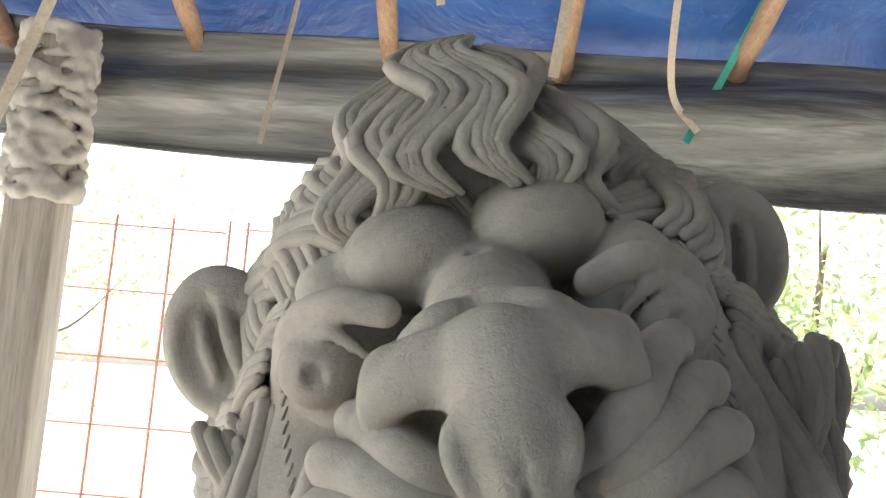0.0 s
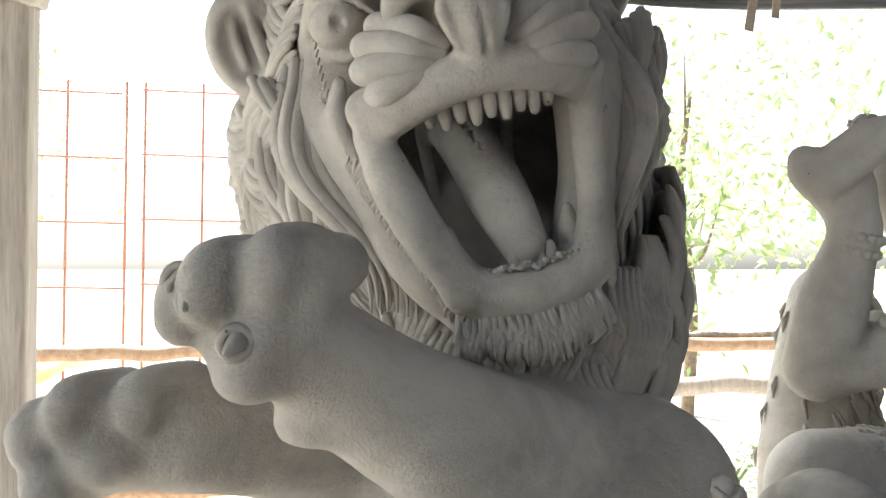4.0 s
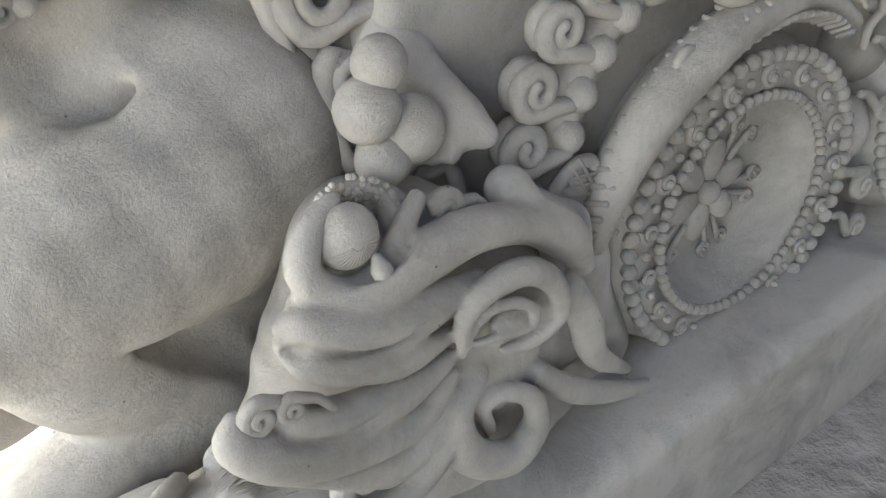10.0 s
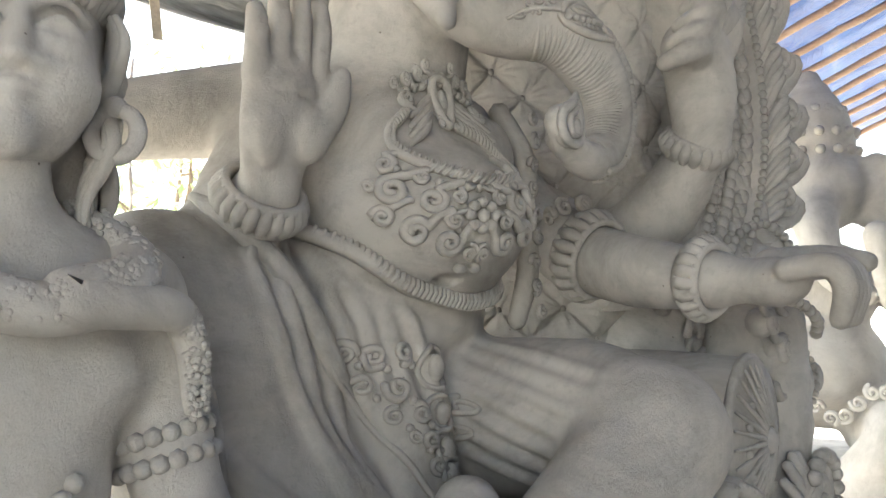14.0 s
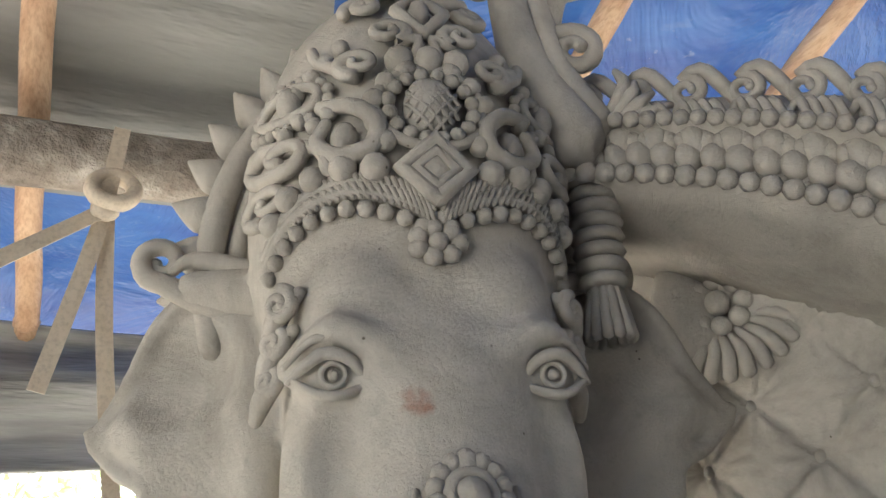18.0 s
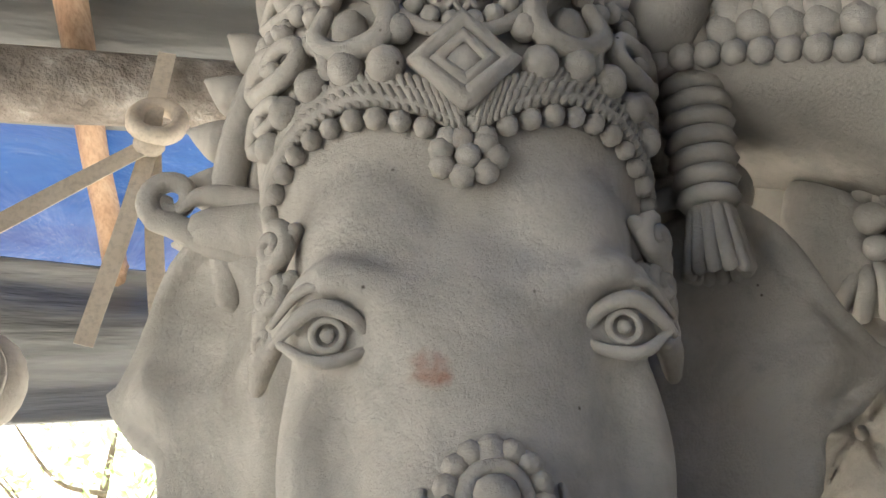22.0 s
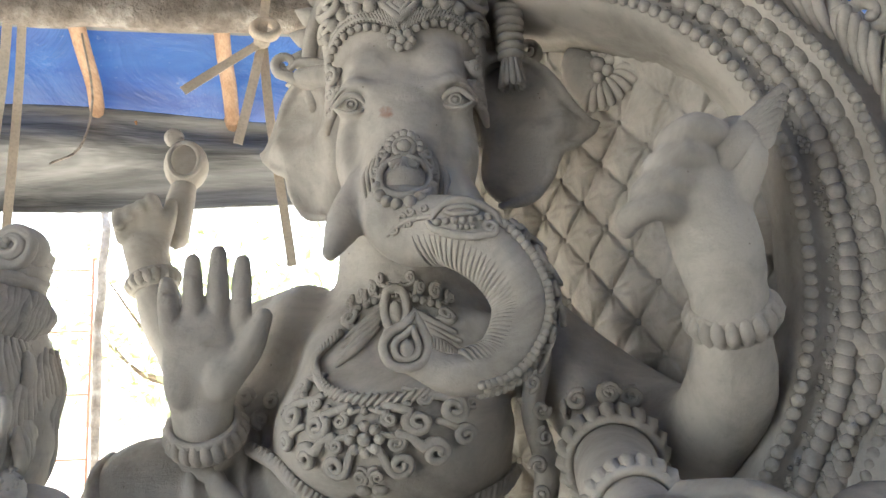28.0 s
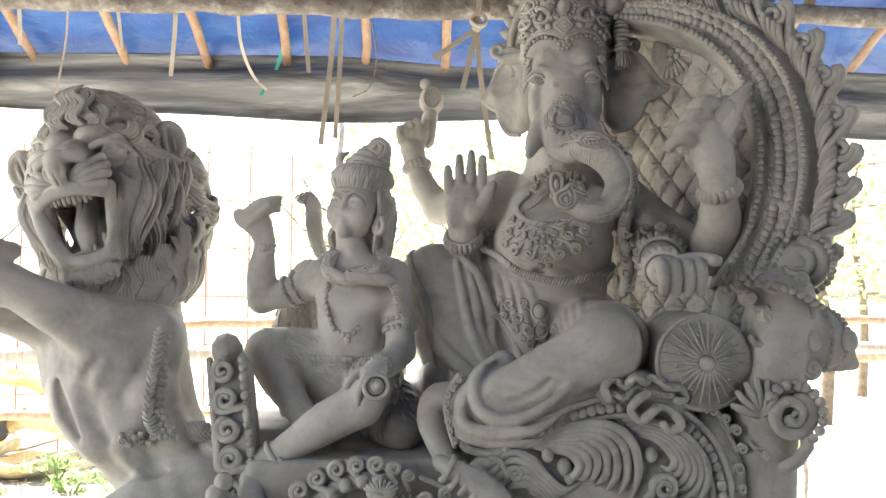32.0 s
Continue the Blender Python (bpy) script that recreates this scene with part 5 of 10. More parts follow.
def elephant_clay():
    c = Clay((1.0, 0.03, 0.82), (2.36, 1.42, 2.72), 0.0062)
    # belly, chest, hips
    c.ball((1.645, 0.775, 1.575), (0.212, 0.222, 0.150), 0.03)
    c.ball((1.65, 0.80, 1.50), (0.205, 0.165, 0.115), 0.03)
    c.limb([(1.50, 0.74, 1.415), (1.65, 0.69, 1.405), (1.80, 0.74, 1.42)], [0.03, 0.03, 0.03], 0.03, smooth=3, cut=False)
    c.ball((1.68, 0.82, 1.71), (0.20, 0.14, 0.14), 0.06)
    for s in (-1, 1):
        c.ball((1.675 + 0.1 * s, 0.71 - 0.02 * s, 1.70), (0.085, 0.05, 0.075), 0.04)
    c.ball((1.67, 0.88, 1.30), (0.25, 0.19, 0.15), 0.05)
    c.limb([(1.58, 0.765, 1.37), (1.57, 0.735, 1.22), (1.56, 0.70, 1.10)], [0.085, 0.075, 0.06], 0.04, smooth=3)
    c.ball((1.572, 0.630, 1.475), (0.022, 0.03, 0.009), 0.010, None, True)
    # leg that hangs down in front, with heavy cloth
    c.limb([(1.76, 0.74, 1.235), (1.765, 0.52, 1.245), (1.725, 0.37, 1.235)], [0.14, 0.13, 0.105], 0.05, smooth=3)
    c.limb([(1.72, 0.365, 1.225), (1.575, 0.38, 1.15), (1.43, 0.41, 1.08), (1.33, 0.44, 1.05)], [0.105, 0.10, 0.085, 0.06], 0.04, smooth=3)
    c.limb([(1.33, 0.45, 1.06)] + [(1.220, 0.460, 1.070), (1.195, 0.460, 1.009), (1.218, 0.450, 0.942), (1.241, 0.420, 0.888)], [0.055, 0.048, 0.046, 0.044, 0.034], 0.02, smooth=3)
    for k in range(5):
        o = np.array((1.241, 0.420, 0.888)) + (0.016 * k - 0.032, 0.006 * k - 0.012, 0.002 * k)
        c.limb([o + (0.0, 0.02, 0.012), o + (0.004, -0.012, -0.010), o + (0.004, -0.022, -0.022)], [0.015, 0.0145, 0.011], 0.005, smooth=3)
    # folded leg: high knee beside the youth
    c.limb([(1.52, 0.90, 1.30), (1.36, 0.90, 1.41), (1.235, 0.895, 1.455)], [0.17, 0.155, 0.125], 0.06, smooth=3)
    c.limb([(1.23, 0.88, 1.42), (1.32, 0.84, 1.20), (1.45, 0.76, 1.05)], [0.13, 0.15, 0.13], 0.06, smooth=3)
    # arms
    c.limb([(1.50, 0.88, 1.76), (1.40, 0.90, 1.62), (1.345, 0.86, 1.57)], [0.085, 0.07, 0.06], 0.04, smooth=3)
    c.limb([(1.355, 0.88, 1.565), (1.335, 0.81, 1.575), (1.319, 0.755, 1.605)], [0.06, 0.054, 0.046], 0.03, smooth=3)
    c.limb([(1.318, 0.75, 1.61), (1.317, 0.732, 1.68), (1.320, 0.725, 1.742)], [0.046, 0.062, 0.064], 0.015, smooth=3, flat=((0, 1, 0), 2.0))
    for k, (x, top) in enumerate(((1.269, 1.836), (1.306, 1.874), (1.344, 1.888), (1.380, 1.872))):
        e = 0.004 * (k - 1.5)
        c.limb([(x, 0.722, 1.752), (x + e * 0.5, 0.714, 1.752 + (top - 1.752) * 0.36), (x + e * 0.8, 0.710, 1.752 + (top - 1.752) * 0.7), (x + e, 0.712, top)], [0.0185, 0.0178, 0.0172, 0.0135], 0.003, smooth=3)
        for q in (0.1, 0.46, 0.78):
            z = 1.752 + (top - 1.752) * q
            c.limb([(x - 0.012, 0.700, z), (x + 0.012, 0.700, z + 0.001)], [0.0022, 0.0022], 0.003, True)
    c.limb([(1.352, 0.712, 1.672), (1.396, 0.702, 1.722), (1.420, 0.704, 1.776)], [0.030, 0.024, 0.016], 0.010, smooth=3)
    c.ball((1.352, 0.705, 1.682), (0.030, 0.020, 0.042), 0.010)
    c.ball((1.283, 0.712, 1.672), (0.024, 0.016, 0.044), 0.012)
    for rows in ([(1.268, 0.698, 1.725), (1.31, 0.70, 1.735), (1.355, 0.70, 1.728)], [(1.378, 0.694, 1.716), (1.34, 0.696, 1.716), (1.322, 0.696, 1.672), (1.328, 0.70, 1.635)]):
        c.limb(rows, [0.0022] * len(rows), 0.003, True, smooth=4)
    c.limb([(1.50, 0.95, 1.78), (1.36, 1.06, 1.76), (1.26, 1.16, 1.74)], [0.085, 0.07, 0.06], 0.04, smooth=3)
    c.limb([(1.26, 1.16, 1.74), (1.20, 1.20, 1.83), (1.165, 1.215, 1.93)], [0.06, 0.055, 0.04], 0.03, smooth=3)
    c.limb([(1.165, 1.215, 1.93), (1.15, 1.22, 2.0)], [0.045, 0.05], 0.02)
    for k in range(4):
        c.limb([(1.105 + 0.026 * k, 1.20, 2.02), (1.098 + 0.024 * k, 1.18, 2.065 + 0.008 * k), (1.10 + 0.022 * k, 1.165, 2.04 + 0.02 * k)], [0.018, 0.018, 0.014], 0.006, smooth=3)
    c.limb([(1.18, 1.205, 1.99), (1.20, 1.20, 2.06), (1.205, 1.21, 2.10)], [0.02, 0.019, 0.014], 0.008, smooth=3)
    c.limb([(1.88, 0.82, 1.76), (1.965, 0.74, 1.64), (1.985, 0.62, 1.54)], [0.09, 0.075, 0.062], 0.04, smooth=3)
    c.limb([(1.985, 0.62, 1.53), (1.935, 0.46, 1.485), (1.892, 0.31, 1.465)], [0.066, 0.064, 0.047], 0.03, smooth=3)
    c.limb([(1.892, 0.31, 1.465), (1.884, 0.22, 1.458)], [0.044, 0.056], 0.02, flat=((0, 0, 1), 1.4))
    for k in range(4):
        x = 1.828 + 0.0355 * k
        c.limb([(x + 0.004, 0.19, 1.476), (x, 0.128, 1.478), (x - 0.001, 0.108, 1.446), (x, 0.118, 1.400)], [0.0185, 0.0200, 0.0190, 0.0155], 0.003, smooth=4)
    c.limb([(1.925, 0.235, 1.488), (1.962, 0.165, 1.496), (1.974, 0.10, 1.486)], [0.025, 0.021, 0.017], 0.008, smooth=3)
    c.limb([(1.90, 0.86, 1.76), (2.05, 0.75, 1.62), (2.145, 0.61, 1.535)], [0.09, 0.078, 0.07], 0.04, smooth=3)
    c.limb([(2.145, 0.60, 1.535), (2.135, 0.48, 1.62), (2.10, 0.395, 1.73)], [0.073, 0.07, 0.05], 0.03, smooth=3)
    c.limb([(2.10, 0.39, 1.73), (2.082, 0.38, 1.82), (2.062, 0.385, 1.905)], [0.050, 0.064, 0.062], 0.02, smooth=3)
    for k in range(4):
        o = np.array([2.040 - 0.020 * k, 0.348 + 0.008 * k, 1.978 - 0.036 * k])
        c.limb([o + (0.045, 0.0, 0.004), o + (-0.004, -0.026, 0.010), o + (-0.036, -0.006, -0.004), o + (-0.030, 0.03, -0.012)], [0.024, 0.0225, 0.020, 0.016], 0.004, smooth=3)
    c.limb([(2.105, 0.345, 1.90), (2.125, 0.33, 1.95), (2.11, 0.335, 1.985)], [0.026, 0.022, 0.016], 0.01, smooth=3)
    # neck and head
    c.limb([(1.68, 0.82, 1.78), (1.69, 0.80, 1.95)], [0.13, 0.13], 0.04)
    c.ball(gh(0, -0.005, 0.03), (0.126, 0.115, 0.15), 0.03, GT)
    for s in (-1, 1):
        c.ball(gh(s * 0.058, 0.045, 0.085), (0.064, 0.072, 0.074), 0.012, GT)
        c.ball(gh(s * 0.075, 0.06, -0.065), (0.055, 0.06, 0.10), 0.04, GT)
        c.limb([gh(s * 0.05, 0.125, 0.035), gh(s * 0.09, 0.118, 0.05), gh(s * 0.125, 0.075, 0.03)], [0.010, 0.013, 0.010], 0.025, smooth=3)
        c.ball(gh(s * 0.086, 0.138, -0.055), (0.033, 0.036, 0.080), 0.018, GT, True)
        c.ball(gh(s * 0.092, 0.135, 0.014), (0.032, 0.028, 0.021), 0.01, GT, True)
        c.ball(gh(s * 0.092, 0.092, 0.013), (0.028, 0.026, 0.020), 0.002, GT)
    # trunk, curling to its left
    c.limb([gh(0, 0.06, 0.0), gh(0, 0.085, -0.09), (1.647, 0.63, 1.950), (1.658, 0.565, 1.895), (1.715, 0.50, 1.875), (1.775, 0.465, 1.82), (1.80, 0.455, 1.75), (1.765, 0.45, 1.68), (1.695, 0.445, 1.655), (1.632, 0.455, 1.683)],
           [0.088, 0.08, 0.072, 0.060, 0.054, 0.050, 0.045, 0.038, 0.03, 0.024], 0.025, smooth=4)
    c.ball((1.617, 0.447, 1.70), (0.034, 0.022, 0.03), 0.012)
    # ears: thin cupped shells
    for s in (-1, 1):
        tx, ty = (0.367, -0.083) if s > 0 else (0.304, -0.173)
        along = unit(np.array([tx - 0.11, ty + 0.03]))
        axis_a = GR * s * along[0] + GF * along[1]
        axis_b = unit(np.cross(axis_a, (0, 0, 1))) * (-1)
        axis_b = axis_b if axis_b @ GF > 0 else -axis_b
        tilt = np.column_stack([axis_a, axis_b, (0, 0, 1)])

        def ear(q, out, z):
            return gh(s * (0.11 + (tx - 0.11) * q), -0.03 + (ty + 0.03) * q, z) + axis_b * out
        c.ball(ear(0.45, 0.0, 0.060), (0.092, 0.028, 0.090), 0.02, tilt)
        c.ball(ear(0.44, 0.0, -0.015), (0.084, 0.028, 0.085), 0.03, tilt)
        c.ball(ear(0.34, 0.0, -0.085), (0.062, 0.024, 0.062), 0.03, tilt)
        c.limb([ear(0.72, 0.0, 0.02), ear(0.92, 0.0, 0.012), ear(1.02, 0.010, 0.022)], [0.034, 0.022, 0.008], 0.02, smooth=3)
        c.ball(ear(0.48, 0.042, 0.065), (0.070, 0.040, 0.066), 0.012, tilt, True)
        c.ball(ear(0.40, 0.038, -0.045), (0.060, 0.026, 0.085), 0.012, tilt, True)
        c.limb([ear(0.10, 0.012, 0.135), ear(0.32, 0.022, 0.154), ear(0.62, 0.02, 0.124), ear(0.82, 0.014, 0.062), ear(1.0, 0.012, 0.016)], [0.008, 0.011, 0.011, 0.009, 0.006], 0.006, smooth=4)
        c.limb([ear(0.99, 0.012, 0.006), ear(0.82, 0.014, -0.024), ear(0.68, 0.014, -0.040), ear(0.62, 0.016, -0.085), ear(0.45, 0.018, -0.135), ear(0.22, 0.02, -0.150)], [0.006, 0.009, 0.010, 0.010, 0.010, 0.008], 0.006, smooth=4)
        # tusks
        c.limb([gh(s * 0.07, 0.10, -0.14), gh(s * 0.10, 0.165, -0.205), gh(s * 0.122, 0.215, -0.268)], [0.042, 0.034, 0.014], 0.010, smooth=3)
    # crown core and the disc behind it
    c.ball(gh(0, -0.10, 0.20), (0.205, 0.028, 0.265), 0.01, GT)
    c.limb([gh(0, -0.02, 0.155), gh(0, -0.02, 0.23), gh(0, -0.02, 0.32), gh(0, -0.02, 0.41), gh(0, -0.02, 0.46)], [0.158, 0.162, 0.143, 0.086, 0.05], 0.01, smooth=4, flat=(GF, 1.2))
    return c


def cloth_folds(c, tree):
    """Soft folds of the garment, blended into the skin of both legs."""
    def fold(rows, r, k=0.009):
        r = np.array(r, dtype=float)
        n = len(rows)
        rows = spline(np.column_stack([np.array(rows, dtype=float), np.interp(np.arange(n), np.linspace(0, n - 1, len(r)), r)]), 4)
        pts = [vec(tree.find_nearest(Vector(q[:3]))[0]) for q in rows]
        c.limb(pts, rows[:, 3], k)
    for k in range(7):
        q = k / 6
        fold([(1.30 + 0.24 * q, 0.86, 1.62 - 0.09 * q), (1.30 + 0.26 * q, 0.74, 1.52 - 0.08 * q), (1.33 + 0.25 * q, 0.70, 1.36 - 0.06 * q), (1.38 + 0.20 * q, 0.64, 1.22 - 0.04 * q), (1.44 + 0.14 * q, 0.60, 1.08)], [0.004, 0.010, 0.017, 0.020, 0.012])
    for k in range(4):
        q = k / 3
        fold([(1.17 + 0.02 * q, 0.80, 1.36 - 0.09 * q), (1.24 + 0.02 * q, 0.70, 1.23 - 0.06 * q), (1.34, 0.64, 1.13 - 0.03 * q), (1.44, 0.60, 1.05)], [0.004, 0.012, 0.016, 0.008])
    # hanging leg: deep swags slung under the calf
    c.limb([(1.70, 0.40, 1.10), (1.56, 0.41, 1.03), (1.42, 0.43, 1.01), (1.32, 0.46, 1.04)], [0.07, 0.085, 0.085, 0.06], 0.03, smooth=3)
    c.limb([(1.452, 0.370, 1.255), (1.384, 0.370, 1.212), (1.350, 0.355, 1.150), (1.355, 0.335, 1.097), (1.413, 0.315, 1.067), (1.479, 0.295, 1.092), (1.541, 0.290, 1.141)], [0.005, 0.012, 0.015, 0.017, 0.018, 0.016, 0.006], 0.010, True, smooth=4)
    c.limb([(1.33, 0.47, 1.06), (1.375, 0.485, 1.12), (1.43, 0.51, 1.17)], [0.06, 0.058, 0.045], 0.03, smooth=3)
    for rows, thick in (([(1.392, 0.455, 1.185), (1.355, 0.425, 1.160), (1.322, 0.380, 1.106), (1.340, 0.350, 1.044), (1.399, 0.315, 1.021), (1.485, 0.290, 1.041), (1.561, 0.275, 1.095), (1.630, 0.290, 1.168)], 0.020), ([(1.354, 0.420, 1.173), (1.299, 0.400, 1.095), (1.289, 0.380, 1.018), (1.326, 0.350, 0.985), (1.412, 0.315, 0.981), (1.501, 0.290, 0.999), (1.586, 0.280, 1.059)], 0.021), ([(1.316, 0.420, 1.124), (1.276, 0.410, 1.051), (1.279, 0.390, 0.984), (1.328, 0.360, 0.954), (1.410, 0.330, 0.950), (1.510, 0.310, 0.963)], 0.018), ([(1.301, 0.430, 1.112), (1.265, 0.420, 1.052), (1.267, 0.410, 0.984), (1.299, 0.390, 0.929), (1.374, 0.370, 0.912), (1.454, 0.330, 0.945)], 0.015)):
        n = len(rows)
        c.limb(rows, [thick * (0.12 + 0.88 * math.sin(math.pi * (k + 0.35) / (n - 0.3)) ** 0.8) for k in range(n)], 0.014, smooth=5)
    # pleats round the thigh, from the lap towards the back of the knee
    for k in range(7):
        rows = []
        for i in range(6):
            q = i / 5
            turn = math.radians(14 + 13 * k + (30 + 5 * k) * q)
            r = 0.137 - 0.020 * q
            rows.append((1.762 - 0.012 * q - r * math.sin(turn), 0.70 - 0.29 * q, 1.238 + r * math.cos(turn)))
        c.limb(rows, [0.003, 0.009, 0.012, 0.012, 0.010, 0.003], 0.012, smooth=3)
    for k in range(4):
        fold([(1.80 + 0.012 * k, 0.50, 1.42), (1.83 + 0.014 * k, 0.42, 1.33), (1.82 + 0.012 * k, 0.40, 1.22), (1.80, 0.42, 1.14)], [0.003, 0.010, 0.013, 0.006])



def elephant_figure():
    c = elephant_clay()
    tree = Form().clay(c).tree()
    cloth_folds(c, tree)
    f = Form().clay(c)
    tree = f.tree()

    # ---- crown, drawn on its front in metres from the middle of the brow
    def brow(a, b, d=0.0):
        x, z = a * 1.13, 0.142 + 0.83 * b
        hit = tree.ray_cast(Vector(gh(x, 0.4, z)), Vector(-GF), 0.46)[0]
        if hit is None:
            hit = tree.find_nearest(Vector(gh(x, 0.0, z)))[0]
        return vec(hit) + GF * d

    def turned(cx, cy, deg=0.0):
        k, q = math.cos(math.radians(deg)), math.sin(math.radians(deg))
        return lambda a, b, d=0.0: brow(cx + a * k - b * q, cy + a * q + b * k, d)
    for off, r, kind in ((0.0, 0.0085, "beads"), (0.017, 0.007, "tube"), (0.030, 0.0065, "tube")):
        for s in (-1, 1):
            rows = [brow(s * a, b + off, 0.006) for a, b in ((0.004, 0.0), (0.03, 0.018), (0.065, 0.03), (0.096, 0.022), (0.116, 0.0), (0.127, -0.03))]
            if kind == "beads":
                f.line_beads(rows, r, 2.0)
            else:
                f.tube(rows, r, sides=6)
                p = spline(rows, 6)
                for k in range(len(p) - 1):
                    f.tube([p[k] + (0, -0.004, -0.006), p[k + 1] + (0, -0.006, 0.006)], 0.003, sides=4, step=1)
    for s in (-1, 1):
        f.line_beads([brow(s * a, b, 0.01) for a, b in ((0.035, 0.065), (0.06, 0.075), (0.09, 0.07), (0.115, 0.05), (0.128, 0.02))], 0.0135, 2.05, 3)
        f.line_beads([brow(s * a, b, 0.01) for a, b in ((0.035, 0.09), (0.045, 0.125), (0.046, 0.16), (0.03, 0.19), (0.01, 0.205))], 0.011, 2.1, 3)
        # paisley with its seed
        pl = turned(s * 0.07, 0.115, -18 * s)
        f.tube([pl(0.004 * s, 0.045, 0.012), pl(-0.018 * s, 0.03, 0.014), pl(-0.026 * s, 0.0, 0.014), pl(-0.012 * s, -0.025, 0.014), pl(0.014 * s, -0.024, 0.014), pl(0.022 * s, 0.0, 0.014), pl(0.008 * s, 0.02, 0.016)], [0.007, 0.0085, 0.009, 0.009, 0.009, 0.008, 0.006], sides=7)
        f.bead(pl(0.0, -0.004, 0.004), (0.014, 0.012, 0.02), 3)
        # side scrolls and flames
        f.scroll(turned(s * 0.118, 0.105), 0, 0, 0.034, 60 if s > 0 else 120, 1.35, 0.28, -s, stem=[(-0.035 * s, -0.03), (-0.028 * s, 0.0)], lift=0.012)
        f.scroll(turned(s * 0.128, 0.06), 0, 0, 0.026, 250, 1.3, 0.3, s, lift=0.01)
        f.scroll(turned(s * 0.058, 0.21), 0, 0, 0.026, 270, 1.3, 0.3, s, stem=[(0.035 * s, 0.04), (0.03 * s, 0.015)], lift=0.012)
        f.scroll(turned(s * 0.032, 0.255), 0, 0, 0.026, 250 if s > 0 else 290, 1.3, 0.3, -s, stem=[(-0.022 * s, -0.04), (-0.026 * s, -0.01)], lift=0.014)
        f.scroll(turned(s * 0.05, 0.315), 0, 0, 0.024, 200, 1.3, 0.32, s, lift=0.012)
        f.scroll(turned(s * 0.03, 0.35), 0, 0, 0.026, 0, 1.2, 0.34, -s, lift=0.012)
        # bud in a ring of pearls
        pl = turned(s * 0.112, 0.178)
        f.bead(pl(0, 0, 0.012), (0.013, 0.012, 0.019), 3)
        f.tube(ring_pts(pl, 0.022, 0.012), 0.0055, sides=6, step=2)
        f.line_beads(ring_pts(pl, 0.032, 0.008), 0.0065, 2.0)
        for k in range(4):
            f.bead(brow(s * (0.082 + 0.011 * k), 0.148 - 0.012 * (k % 2), 0.01), 0.009)
            f.bead(brow(s * (0.07 + 0.012 * k), 0.245 - 0.018 * k, 0.008), 0.0095)
        # hair curls at the temples
        for k in range(3):
            a, b = 0.128 + 0.004 * k, -0.030 - 0.030 * k
            f.scroll(basis(gh(s * (a + 0.004), 0.075 - 0.012 * k, 0.115 + b), GR * 0.6 - GF * 0.5 * s, (0, 0, 1)), 0, 0, 0.022 - 0.0015 * k, 90, 1.3, 0.33, s)
            f.tube([gh(s * (a - 0.012), 0.085 - 0.012 * k, 0.125 + b), gh(s * (a + 0.006), 0.07 - 0.012 * k, 0.105 + b), gh(s * (a + 0.014), 0.05 - 0.012 * k, 0.085 + b)], [0.006, 0.010, 0.006], sides=6)
        # corded tassel beside the face
        if s > 0:
            for k in range(10):
                f.tube(ring_pts(lambda a, b, d=0.0, k=k: gh(0.205, 0.0 + b, 0.29 - 0.0165 * k + d) + GR * a, 0.018 + 0.004 * math.sin(k * 0.35), 0.0), 0.0085, sides=6, step=1)
            f.tube([gh(0.205, 0.0, 0.30), gh(0.205, 0.0, 0.13)], 0.018, sides=8)
            for k in range(12):
                t = 6.283 * k / 12
                f.tube([gh(0.205 + 0.014 * math.cos(t), 0.014 * math.sin(t), 0.13), gh(0.205 + 0.023 * math.cos(t), 0.023 * math.sin(t), 0.08)], [0.006, 0.0065], sides=5, step=2)
    pl = turned(0, 0.068)
    for r, th in ((0.036, 0.0085), (0.021, 0.006)):
        f.tube([pl(*q, 0.014) for q in ((0, -r), (r * 0.78, 0), (0, r), (-r * 0.78, 0), (0, -r))], th, sides=6, step=1)
    f.bead(pl(0, 0, 0.006), (0.016, 0.012, 0.02), 2)
    pl = turned(0, 0.148)
    f.bead(pl(0, 0, 0.002), (0.026, 0.02, 0.035), 5)
    f.line_beads(ring_pts(pl, 0.036, 0.012, 1.0, 1.2), 0.0075, 2.0)
    f.tube(ring_pts(pl, 0.046, 0.01, 1.0, 1.15), 0.006, sides=6, step=2)
    for k in (-0.022, -0.011, 0.0, 0.011, 0.022):
        for d in (-1, 1):
            row = [(k + d * 0.6 * t, t) for t in np.linspace(-0.036, 0.036, 19)]
            row = [q for q in row if (q[0] / 0.024) ** 2 + (q[1] / 0.037) ** 2 < 1]
            if len(row) > 2:
                f.tube([pl(q[0], q[1], 0.021 - 14 * q[0] ** 2 - 5 * q[1] ** 2) for q in row[::3] + [row[-1]]], 0.0025, sides=4, step=1)
    pl = turned(0, 0.30)
    f.tube([pl(*q, 0.014) for q in ((0, -0.045), (0.022, 0), (0, 0.04), (-0.022, 0), (0, -0.045))], 0.0075, sides=6, step=1)
    f.bead(pl(0, 0, 0.008), (0.012, 0.01, 0.02), 2)
    for k in range(3):
        f.bead(brow(0.024 * (k - 1), 0.213, 0.012), 0.0145, 3)
    f.bead(brow(0, 0.375, 0.01), 0.022, 3)
    pl = turned(0, -0.012)
    for k in range(7):
        t = 6.283 * k / 7
        f.bead(pl(0.017 * math.cos(t), 0.015 * math.sin(t), 0.006), 0.0095, 2)
    f.bead(pl(0, 0, 0.008), 0.0095, 2)
